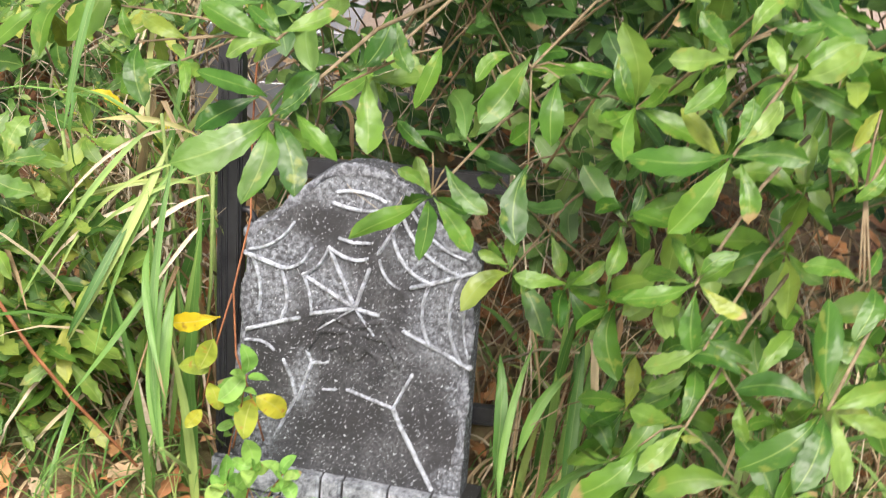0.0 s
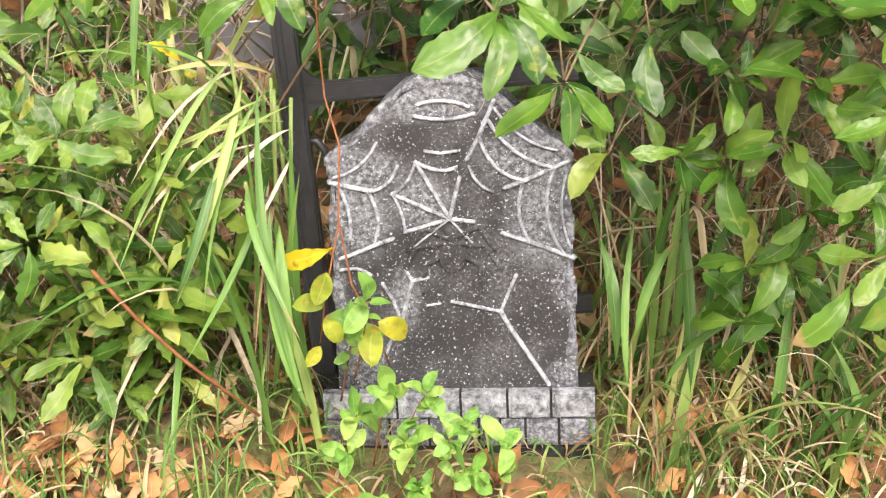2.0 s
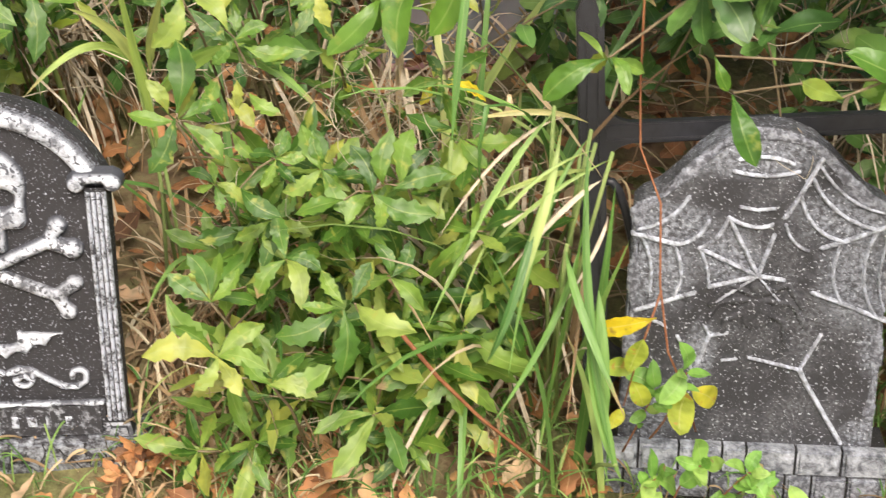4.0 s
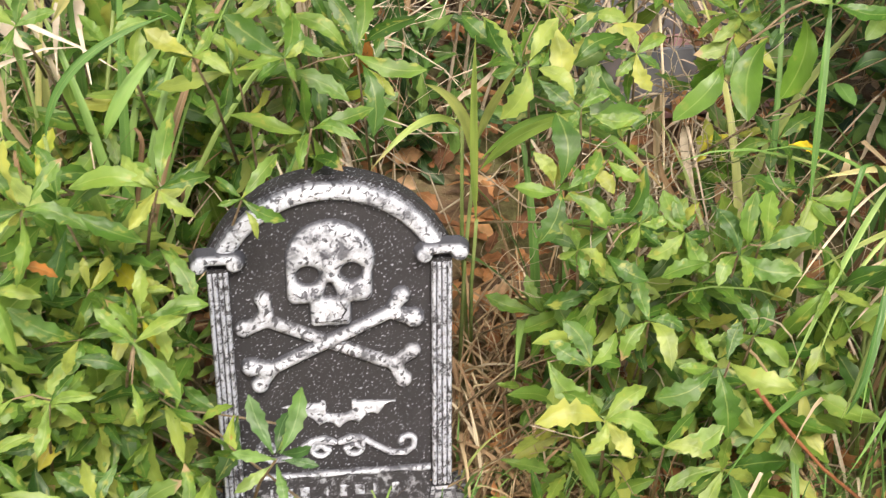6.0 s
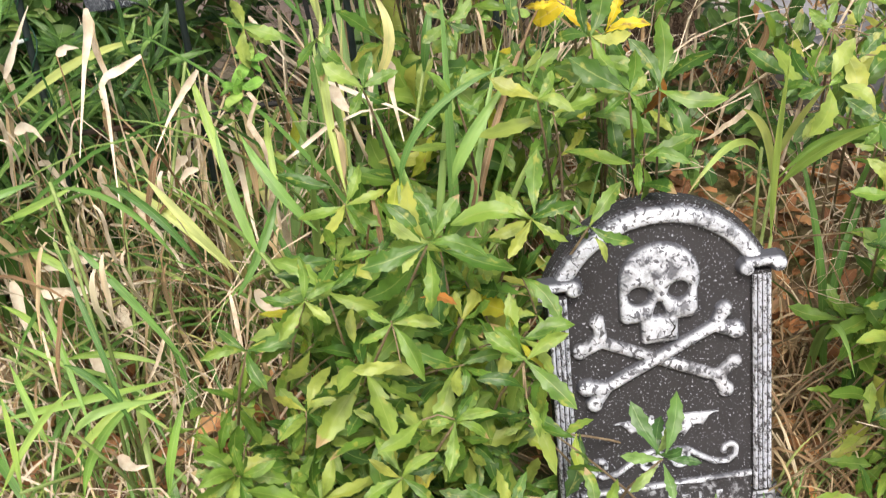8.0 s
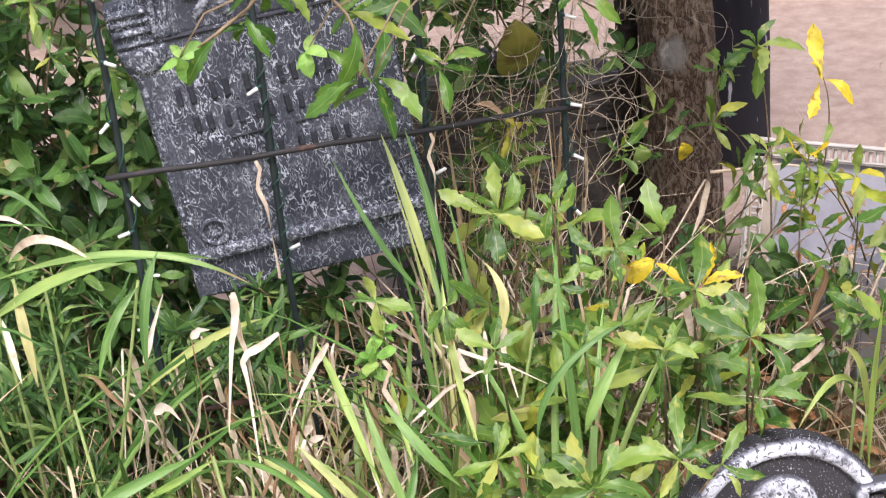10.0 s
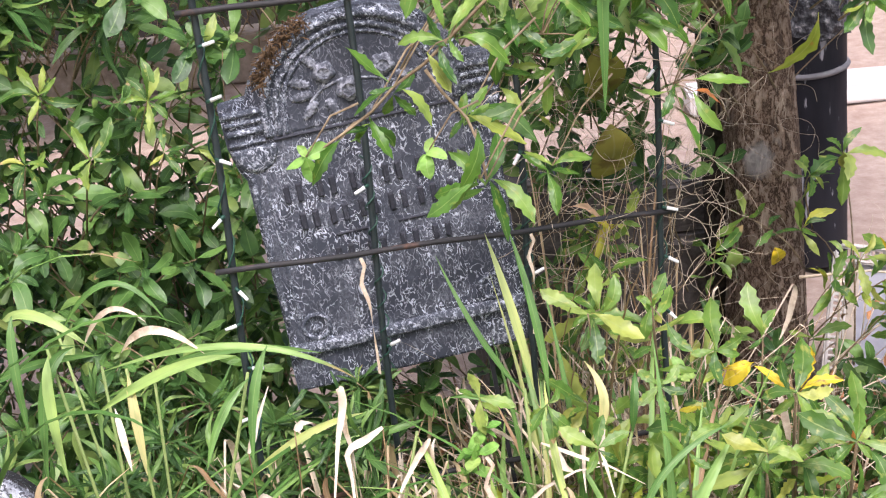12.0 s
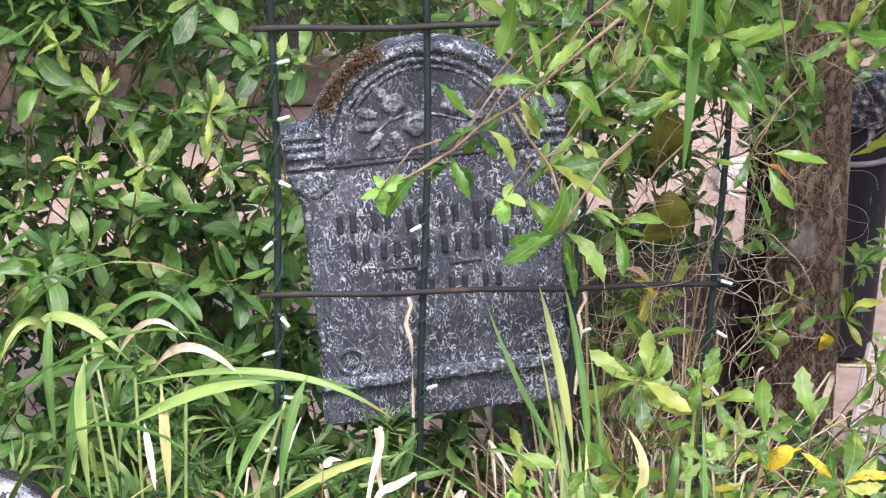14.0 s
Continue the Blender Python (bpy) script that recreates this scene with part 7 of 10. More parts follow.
# ---- dark bush behind on the left and beyond ----
def back_bush():
    fo = Foliage("far", M_DARKLEAF, 25)
    for x, y, z, s, n in ((-1.113, 0.90, 0.978, 0.08, 7), (-1.05, 0.95, 1.35, 0.08, 8), (-1.32, 0.75, 0.9, 0.08, 8), (-1.0, 0.85, 0.85, 0.08, 8), (-0.98, 1.0, 1.45, 0.08, 8)):
        fo.sprig((x - 0.15, y + 0.2, z - 0.2), (x, y, z), s, n, 3, 1.15, 0.003)
    fill(fo, (-2.3, 0.80, 0.10, -0.97, 1.4, 1.15), 360, 0.0, 0.072, lambda x, y, z: not (-1.40 < x and z > 0.93 - 0.28 * (y - 0.8)), 8, 3)
    fill(fo, (-2.4, 0.95, 1.22, -0.80, 2.1, 2.2), 290, 0.9, 0.072, lambda x, y, z: x < -1.4 or z > 1.27 - 0.2 * (y - 0.95), 8, 3)
    fill(fo, (-0.9, 1.2, 1.35, 0.9, 2.4, 2.2), 130, 1.2, 0.075, None, 7, 3)
    fill(fo, (-2.2, 1.9, 1.02, -0.35, 2.7, 1.5), 150, 0.7, 0.08, None, 8, 3)
    fill(fo, (-2.8, 4.5, 0.50, 0.0, 5.5, 1.4), 380, 0.3, 0.11, None, 8, 3)
    fill(fo, (-0.42, 1.02, 0.72, 0.12, 1.50, 1.34), 52, 0.4, 0.075, None, 7, 3)
    fill(fo, (0.50, 1.9, 0.9, 1.2, 2.3, 1.5), 26, 0.6, 0.08, None, 6, 2)
    fill(fo, (-1.30, 1.0, 0.25, -0.85, 1.4, 0.95), 70, 0.0, 0.075, None, 8, 3)
    fill(fo, (-1.40, 0.92, 0.60, -0.88, 1.30, 1.26), 66, 0.4, 0.072, None, 8, 3)
    fill(fo, (-1.45, 1.25, 0.15, -0.85, 1.8, 0.80), 80, 0.0, 0.075, None, 8, 3)
    fill(fo, (-1.0, 0.80, 0.05, -0.25, 1.15, 0.62), 90, 0.0, 0.07, None, 8, 3)
    fo.build("dark_bush", "dense dark-green bush behind the trellis", "bush", M_STEM, 300, "bushes", FRONT)
    fb = Foliage("lance", M_LANCE, 43)
    fb.spray((-1.223, 0.84, 1.197), ((-1.223, 0.84, 1.197, -1.251, 0.844, 1.253), (-1.223, 0.84, 1.197, -1.206, 0.847, 1.249), (-1.223, 0.84, 1.197, -1.189, 0.846, 1.225), (-1.223, 0.84, 1.197, -1.296, 0.834, 1.193), (-1.223, 0.84, 1.197, -1.155, 0.85, 1.171), (-1.223, 0.84, 1.197, -1.246, 0.815, 1.152),), (-0.06, 0.2, -0.2), 0.0022)
    fb.spray((-1.04, 0.85, 1.162), ((-1.04, 0.85, 1.162, -1.04, 0.867, 1.238), (-1.04, 0.85, 1.162, -1.012, 0.865, 1.217), (-1.04, 0.85, 1.162, -0.983, 0.854, 1.172), (-1.04, 0.85, 1.162, -1.008, 0.836, 1.126), (-1.04, 0.85, 1.162, -1.082, 0.838, 1.166), (-1.04, 0.85, 1.162, -1.043, 0.828, 1.109), (-1.04, 0.85, 1.162, -1.075, 0.877, 1.202),), (-0.06, 0.2, -0.2), 0.0022)
    fb.spray((-1.145, 0.769, 1.09), ((-1.145, 0.769, 1.09, -1.182, 0.759, 1.077), (-1.145, 0.769, 1.09, -1.157, 0.753, 1.038), (-1.145, 0.769, 1.09, -1.103, 0.765, 1.086), (-1.145, 0.769, 1.09, -1.171, 0.793, 1.148), (-1.145, 0.769, 1.09, -1.102, 0.803, 1.152),), (-0.06, 0.2, -0.2), 0.0022)
    fb.spray((-1.254, 0.757, 1.098), ((-1.254, 0.757, 1.098, -1.277, 0.736, 1.046), (-1.254, 0.757, 1.098, -1.232, 0.733, 1.037), (-1.254, 0.757, 1.098, -1.298, 0.756, 1.105), (-1.254, 0.757, 1.098, -1.257, 0.778, 1.143), (-1.254, 0.757, 1.098, -1.219, 0.774, 1.083),), (-0.06, 0.2, -0.2), 0.0022)
    fb.spray((-1.024, 0.826, 1.069), ((-1.024, 0.826, 1.069, -0.998, 0.8, 1.033), (-1.024, 0.826, 1.069, -1.051, 0.806, 1.054), (-1.024, 0.826, 1.069, -0.98, 0.842, 1.074), (-1.024, 0.826, 1.069, -1.02, 0.856, 1.113),), (-0.06, 0.2, -0.2), 0.0022)
    fb.spray((-0.935, 0.921, 1.229), ((-0.935, 0.921, 1.229, -0.902, 0.938, 1.286), (-0.935, 0.921, 1.229, -0.947, 0.935, 1.288), (-0.935, 0.921, 1.229, -0.896, 0.928, 1.216), (-0.935, 0.921, 1.229, -0.976, 0.906, 1.213),), (-0.06, 0.2, -0.2), 0.0022)
    fb.spray((-0.934, 0.82, 1.036), ((-0.934, 0.82, 1.036, -0.963, 0.825, 1.068), (-0.934, 0.82, 1.036, -0.9, 0.804, 1.017), (-0.934, 0.82, 1.036, -0.927, 0.797, 0.98), (-0.934, 0.82, 1.036, -0.975, 0.803, 1.012),), (-0.06, 0.2, -0.2), 0.0022)
    fb.spray((-1.294, 0.898, 1.275), ((-1.294, 0.898, 1.275, -1.253, 0.904, 1.302), (-1.294, 0.898, 1.275, -1.32, 0.911, 1.313), (-1.294, 0.898, 1.275, -1.279, 0.898, 1.224), (-1.294, 0.898, 1.275, -1.331, 0.881, 1.259),), (-0.06, 0.2, -0.2), 0.0022)
    fb.build("leafy_branch", "sunlit green branches in front of a dark bush", "branch", M_STEM, 300, "bushes", FRONT)
    fn = Foliage("needle", M_DARKLEAF, 27)
    fill(fn, (-1.55, 0.55, 0.15, -0.72, 0.85, 0.62), 70, 0.0, 0.085, None, 22, 10, None, 0, 1.2, 0.12)
    fill(fn, (-2.1, 0.9, 1.22, -1.1, 1.3, 1.9), 55, 0.8, 0.13, None, 22, 12, None, 0, 1.2, 0.15)
    fn.build("needle_shrub", "dark-green narrow-leaved shrub at the trellis foot", "shrub", M_STEM, 300, "shrubs", FRONT)


back_bush()


# ---- bright shoots before the web tombstone ----
def front_shoots():
    fo = Foliage("oval", M_SHOOT, 30)
    for x, y, z, n in ((0.916, -0.197, 0.310, 4), (0.898, -0.145, 0.225, 5), (0.989, -0.301, 0.235, 6), (1.05, -0.22, 0.10, 6), (0.94, -0.26, 0.20, 6), (0.96, -0.30, 0.15, 6), (1.02, -0.32, 0.17, 6), (1.06, -0.30, 0.08, 6), (0.90, -0.22, 0.13, 5), (0.88, -0.25, 0.09, 6), (0.98, -0.32, 0.08, 6), (1.10, -0.28, 0.12, 5), (0.93, -0.33, 0.05, 6)):
        fo.sprig((x - 0.02, y + 0.03, max(0, z - 0.16)), (x, y, z), 0.036, n, 5, 1.1, 0.0016)
    fo.build("green_shoots", "bright green round-leaved shoots before the cobweb tombstone", "plant", M_REDSTEM, 300, "shrubs", FRONT)
    fy = Foliage("oval", M_YELLOW, 31)
    tw = [(0.862, 0.14, 0.86), (0.858, 0.10, 0.70), (0.862, 0.06, 0.58), (0.868, 0.03, 0.50), (0.885, -0.05, 0.47), (0.88, -0.13, 0.40), (0.895, -0.17, 0.32), (0.925, -0.19, 0.26), (0.945, -0.20, 0.20)]
    fy.stem(tw, 0.0018, 0.8)
    fy.stem([(0.88, -0.14, 0.40), (0.86, -0.16, 0.30), (0.85, -0.17, 0.22)], 0.0016, 0.7)
    for p, d, s in (((0.862, -0.16, 0.335), (-0.3, -0.3, -0.8), 0.05), ((0.858, -0.16, 0.28), (-0.8, -0.2, 0.1), 0.045), ((0.858, -0.165, 0.26), (0.4, -0.2, -0.9), 0.045), ((0.925, -0.19, 0.265), (-0.1, -0.3, -0.9), 0.06), ((0.93, -0.19, 0.27), (0.7, -0.3, -0.4), 0.055), ((0.85, -0.17, 0.215), (-0.4, -0.3, -0.5), 0.035)):
        fy.leaf(p, d, (0, -0.8, 0.5), s, M_YGREEN)
    fl = new("leaf", leaf_mesh("broad", 4, M_YELLOW))
    fl.matrix_basis = leaf_pose((0.872, -0.166, 0.378), (-0.071, -0.006, -0.018), (0.1, -0.8, 0.6), 0.080)
    fl.parent = fy.build("yellow_twig", "thin red twig with yellow leaves before a tombstone", "twig", M_REDSTEM, 60)
    st = Foliage("lance", M_LANCE, 33)
    st.stem([(0.545, -0.13, 0.33), (0.60, -0.15, 0.26), (0.66, -0.16, 0.19), (0.76, -0.18, 0.10)], 0.0032, 0.7)
    st.leaf((0.545, -0.13, 0.33), (-0.8, -0.1, 0.25), (0, -0.5, 1), 0.08)
    st.build("bare_twig", "bare red-brown twig in the shrub", "twig", M_REDSTEM, 10)


front_shoots()


# ---- grasses ----
def tuft(x, y, n, length, az, lean, width, seed, mat, z=0.0, spread=0.03, dead=0.12, name="grass_tuft", label="tuft of long broad green grass blades", kink=0.12):
    """One tuft of grass, each blade a part of its own; with z, the blades spring from canes of that height."""
    r = random.Random(seed)
    t = thing(name, Matrix.Identity(4), label, "grass", "grass tufts")
    if z:
        v, f = tube([(x + 0.02, y + 0.05, 0), (x + 0.01, y + 0.02, z * 0.5), (x, y, z + 0.02)], 0.004, 6, 0.7)
        mesh_object("cane", v, f, M_CANE, t)
    for i in range(n):
        m = M_STRAW if r.random() < dead else mat
        blades("blade", "", m, [(x + r.gauss(0, spread), y + r.gauss(0, spread), z + (r.uniform(-0.25, 0.0) if z else 0), r.uniform(*length), r.uniform(*az), r.uniform(*lean))], seed * 97 + i, "", width, kink, t)


M_CANE = plain("grass_cane", [(0.3, (0.20, 0.32, 0.08)), (0.7, (0.34, 0.42, 0.16))], 40, 0.6, 0, 0.1)
TALL_TUFTS = (
        (-1.20, 0.42, 8, 0.75, 1.0, -60, 60, 0.5, 0.9), (-1.42, 0.42, 9, 0.7, 1.0, -120, 20, 0.5, 0.9), (-1.02, 0.52, 7, 0.55, 0.8, -90, 90, 0.4, 0.9),
        (-0.44, 0.42, 6, 0.70, 0.95, 60, 190, 0.10, 0.5), (-0.36, 0.42, 9, 0.6, 0.85, 60, 200, 0.2, 0.7), (0.30, 0.30, 4, 0.55, 0.75, 0, 360, 0.7, 1.1))
EDGE_TUFTS = (
        (0.80, 0.02, 3, 0.5, 0.75, 140, 250, 0.5, 1.0), (0.70, 0.10, 4, 0.6, 0.85, 0, 360, 0.25, 0.8), (1.36, -0.10, 4, 0.35, 0.5, 60, 330, 0.10, 0.45),
        (0.78, -0.14, 4, 0.3, 0.55, 60, 140, 0.1, 0.4), (-0.80, 0.56, 7, 0.5, 0.75, 0, 360, 0.3, 0.9), (-0.62, 0.52, 7, 0.5, 0.7, 0, 360, 0.3, 0.8),
        (-1.22, 0.45, 7, 0.4, 0.6, 0, 360, 0.4, 1.0), (0.62, 0.24, 4, 0.6, 0.85, 0, 360, 0.2, 0.7), (1.60, -0.10, 8, 0.35, 0.5, 0, 360, 0.3, 0.9), (-0.50, 0.34, 6, 0.5, 0.75, 0, 360, 0.2, 0.6), (-0.28, 0.2, 9, 0.7, 1.0, 20, 160, 0.2, 0.7))
for k, (x, y, n, l0, l1, a0, a1, e0, e1) in enumerate(TALL_TUFTS + EDGE_TUFTS):
    tuft(x, y, n, (l0, l1), (a0, a1), (e0, e1), (0.006, 0.011), 50 + k, M_GRASS)
for k, (x, y, z, n, a0, a1) in enumerate(((-1.40, 0.44, 0.80, 8, -150, 20), (-1.05, 0.38, 0.60, 7, -50, 10))):
    tuft(x, y, n, (0.45, 0.72), (a0, a1), (0.75, 1.2), (0.008, 0.0125), 90 + k, M_GRASS, z, 0.012, 0.1)


for k, (x, y, a0) in enumerate(((-0.98, 0.56, -40), (-0.52, 0.40, 60), (-0.36, 0.38, 30), (-0.95, 0.62, 120), (-0.70, 0.56, 90), (-1.25, 0.50, 200), (-0.58, 0.48, 10))):
    tuft(x, y, 5, (0.42, 0.70), (a0 - 60, a0 + 60), (0.5, 1.0), (0.008, 0.0125), 160 + k, M_GRASS, 0.0, 0.04, 0.0)


M_PALE = plain("pale_dry_grass", [(0.3, (0.50, 0.38, 0.25)), (0.7, (0.84, 0.76, 0.62))], 60, 0.7, 0, 0.2, 0.001)


def ribbon(a, b, c, w, mat, parent, seed):
    """A broad blade along a bow from a over b to c."""
    r = random.Random(seed)
    a, b, c = Vector(a), Vector(b), Vector(c)
    n, vs, fs, uvs = 14, [], [], []
    for i in range(n + 1):
        t = i / n
        p = a * (1 - t) ** 2 + b * 2 * t * (1 - t) + c * t * t
        d = (b - a) * (1 - t) + (c - b) * t
        side = d.cross(Vector((0.1, -1, 0.55 + 0.3 * math.sin(seed + 2 * t)))).normalized()
        nrm = side.cross(d).normalized()
        k = w * min(1.0, 0.12 + 4 * t) * (0.55 + 0.9 * t if t < 0.4 else 0.91 * (1 - ((t - 0.4) / 0.6) ** 2.2) + 0.03)
        for s, u in ((-1, 0.0), (0, 0.5), (1, 1.0)):
            vs.append(tuple(p + side * s * k + nrm * abs(s) * k * 0.35))
            uvs.append((u, t))
    for i in range(n):
        q = 3 * i
        fs += [(q, q + 1, q + 4, q + 3), (q + 1, q + 2, q + 5, q + 4)]
    mesh_object("blade", vs, fs, mat, parent, uvs)


def arching_grass(label, rows, root, width, mat_dead=(), each=1, mat=None):
    t = thing("grass_tuft", Matrix.Identity(4), label, "grass", "grass tufts")
    for k, q in enumerate(rows):
        ribbon(q[0:3], q[3:6], q[6:9], width * (0.75 + 0.06 * (k * 7 % 9)) * (0.8 if k in mat_dead else 1.0), M_PALE if k in mat_dead else mat or M_GRASS, t, k)
        if k % each:
            continue
        a = Vector(q[0:3])
        g = Vector((root[0] + 0.02 * math.sin(k * 2.3), root[1] + 0.02 * math.cos(k * 1.7), 0))
        v, f = tube([g, g * 0.4 + a * 0.6 + Vector((0, 0.03, -0.02)), a + Vector((0, 0, 0.01))], 0.0035, 5, 0.8)
        mesh_object("cane", v, f, M_CANE, t)


arching_grass("tall grass with broad light-green arching blades beside the trellis", (
        (-1.152, 0.500, 0.808, -0.901, 0.460, 0.886, -0.743, 0.430, 0.763),
        (-1.173, 0.460, 0.749, -1.040, 0.420, 0.851, -0.928, 0.390, 0.853),
        (-0.880, 0.440, 0.841, -0.921, 0.400, 0.789, -0.926, 0.370, 0.666),
        (-0.916, 0.420, 0.797, -0.973, 0.380, 0.772, -0.998, 0.350, 0.681),
        (-1.267, 0.490, 0.884, -1.299, 0.450, 0.994, -1.340, 0.420, 0.888),
        (-1.180, 0.440, 0.884, -1.239, 0.400, 0.894, -1.246, 0.370, 0.687),
        (-1.216, 0.420, 0.885, -1.230, 0.380, 0.848, -1.211, 0.350, 0.690),
        (-1.267, 0.460, 0.943, -1.277, 0.420, 0.905, -1.263, 0.390, 0.750),
        ), (-1.16, 0.50), 0.0085, (), 3)
arching_grass("tall grass with arching green blades and dry tips", (
        (-1.236, 0.640, 0.819, -1.123, 0.600, 1.010, -1.040, 0.570, 0.843),
        (-1.309, 0.540, 0.893, -1.255, 0.500, 0.964, -1.155, 0.470, 0.861),
        (-1.366, 0.520, 0.786, -1.276, 0.480, 0.860, -1.144, 0.450, 0.860),
        (-1.076, 0.540, 0.777, -0.946, 0.500, 0.841, -0.795, 0.470, 0.800),
        (-1.188, 0.560, 0.822, -1.133, 0.520, 0.954, -1.068, 0.490, 0.888),
        (-1.123, 0.540, 0.819, -1.068, 0.500, 0.912, -0.983, 0.470, 0.828),
        (-1.108, 0.460, 0.815, -1.103, 0.420, 0.767, -1.097, 0.390, 0.665),
        (-1.135, 0.440, 0.768, -1.125, 0.400, 0.739, -1.116, 0.370, 0.687),
        ), (-1.13, 0.56), 0.0080, (4, 5, 7), 3)
arching_grass("grass with broad drooping blades beside the black fence post", (
        (0.822, -0.010, 0.511, 0.712, -0.060, 0.490, 0.649, -0.090, 0.401),
        (0.819, 0.010, 0.461, 0.768, -0.040, 0.475, 0.687, -0.070, 0.363),
        (0.810, 0.030, 0.462, 0.730, -0.020, 0.505, 0.626, -0.050, 0.450),
        (0.819, -0.050, 0.449, 0.807, -0.100, 0.455, 0.762, -0.130, 0.373),
        (0.759, -0.070, -0.001, 0.770, -0.120, 0.329, 0.766, -0.150, 0.557),
        (0.772, -0.050, -0.016, 0.801, -0.100, 0.280, 0.831, -0.130, 0.477),
        ), (0.80, 0.02), 0.0042, (1, 3), 4)

arching_grass("tall grass cascading over a shrub beside the black fence", (
        (0.799, -0.007, 0.523, 0.665, -0.057, 0.519, 0.622, -0.134, 0.342),
        (0.773, -0.018, 0.455, 0.663, -0.065, 0.464, 0.608, -0.089, 0.368),
        (0.638, 0.032, 0.541, 0.738, 0.018, 0.580, 0.797, 0.039, 0.532),
        (0.795, 0.011, 0.531, 0.718, -0.054, 0.488, 0.692, -0.163, 0.270),
        (0.765, 0.032, 0.547, 0.680, -0.009, 0.559, 0.599, -0.058, 0.417),
        (0.783, -0.069, 0.418, 0.758, -0.152, 0.358, 0.668, -0.211, 0.231),
        ), (0.78, 0.04), 0.0042, (1, 4, 7), 3)
arching_grass("three upright light-green grass blades before the black fence", (
        (0.820, -0.285, 0.224, 0.763, -0.188, 0.398, 0.780, -0.049, 0.572),
        (0.830, -0.287, 0.206, 0.778, -0.245, 0.314, 0.789, -0.128, 0.419),
        (0.814, -0.240, 0.246, 0.798, -0.197, 0.366, 0.801, -0.132, 0.394),
        ), (0.84, -0.12), 0.0085, (), 3)
arching_grass("upright broad grass blades under the evergreen bush", (
        (1.285, -0.216, 0.147, 1.269, -0.166, 0.261, 1.305, -0.069, 0.346),
        (1.373, -0.231, 0.146, 1.370, -0.164, 0.285, 1.372, -0.063, 0.365),
        (1.303, -0.156, 0.193, 1.310, -0.133, 0.289, 1.365, -0.084, 0.314),
        (1.399, -0.193, 0.217, 1.388, -0.150, 0.334, 1.440, -0.099, 0.365),
        (1.332, -0.222, 0.141, 1.359, -0.194, 0.244, 1.490, -0.182, 0.260),
        (1.274, -0.171, 0.164, 1.275, -0.136, 0.271, 1.258, -0.059, 0.306),
        ), (1.3, -0.02), 0.0085, (), 3)
arching_grass("long grass blades leaning away from the black fence post", (
        (0.743, 0.010, 0.569, 0.673, -0.042, 0.525, 0.583, -0.142, 0.337),
        (0.757, 0.015, 0.542, 0.732, -0.091, 0.456, 0.659, -0.171, 0.299),
        (0.727, -0.051, 0.466, 0.688, -0.168, 0.381, 0.660, -0.177, 0.311),
        (0.758, -0.106, 0.438, 0.758, -0.178, 0.418, 0.824, -0.274, 0.308),
        ), (0.79, -0.02), 0.0065, (), 3)
arching_grass("tall single grass blade over the shrub", (
        (0.613, -0.023, 0.538, 0.621, 0.045, 0.696, 0.643, 0.128, 0.775),
        ), (0.62, 0.02), 0.0085, (), 1)
arching_grass("upright broad green grass before the rose tombstone foot", (
        (-0.462, 0.475, 0.668, -0.530, 0.482, 0.753, -0.581, 0.584, 0.899),
        (-0.449, 0.458, 0.682, -0.464, 0.477, 0.800, -0.495, 0.571, 0.932),
        (-0.429, 0.429, 0.673, -0.430, 0.456, 0.809, -0.458, 0.551, 0.943),
        (-0.424, 0.379, 0.504, -0.449, 0.392, 0.596, -0.433, 0.481, 0.686),
        (-0.477, 0.443, 0.648, -0.538, 0.434, 0.709, -0.594, 0.468, 0.685),
        (-0.380, 0.384, 0.600, -0.318, 0.373, 0.678, -0.363, 0.449, 0.728),
        (-0.295, 0.412, 0.591, -0.288, 0.411, 0.674, -0.273, 0.461, 0.688),
        ), (-0.44, 0.42), 0.0075, (), 3)
arching_grass("bright broad grass blades bent over the shrub", (
        (-0.361, 0.126, 0.571, -0.351, 0.155, 0.687, -0.193, 0.185, 0.722),
        (-0.286, 0.131, 0.571, -0.271, 0.124, 0.637, -0.193, 0.188, 0.696),
        (-0.481, 0.137, 0.512, -0.546, 0.152, 0.595, -0.575, 0.223, 0.635),
        (-0.563, 0.099, 0.503, -0.596, 0.114, 0.589, -0.607, 0.205, 0.662),
        (-0.774, 0.182, 0.604, -0.703, 0.138, 0.600, -0.646, 0.108, 0.488),
        (-1.043, 0.138, 0.574, -0.996, 0.128, 0.612, -0.862, 0.196, 0.612),
        ), (-0.36, 0.16), 0.0085, (), 3)
arching_grass("light-green grass arching beside the leafy shrub", (
        (-0.836, 0.090, 0.566, -0.791, 0.000, 0.478, -0.762, -0.056, 0.339),
        (-0.716, 0.184, 0.609, -0.657, 0.123, 0.557, -0.597, 0.119, 0.462),
        (-0.827, 0.132, 0.547, -0.754, 0.077, 0.495, -0.682, 0.046, 0.362),
        (-0.844, -0.005, 0.439, -0.795, -0.032, 0.445, -0.755, -0.050, 0.343),
        (-0.836, 0.152, 0.624, -0.740, 0.143, 0.628, -0.679, 0.120, 0.494),
        (-0.534, 0.210, 0.541, -0.558, 0.130, 0.497, -0.610, 0.115, 0.427),
        (-0.840, -0.067, 0.362, -0.818, -0.066, 0.415, -0.718, -0.017, 0.365),
        (-0.747, -0.191, 0.168, -0.691, -0.199, 0.195, -0.637, -0.160, 0.159),
        ), (-0.8, 0.12), 0.0062, (), 2)


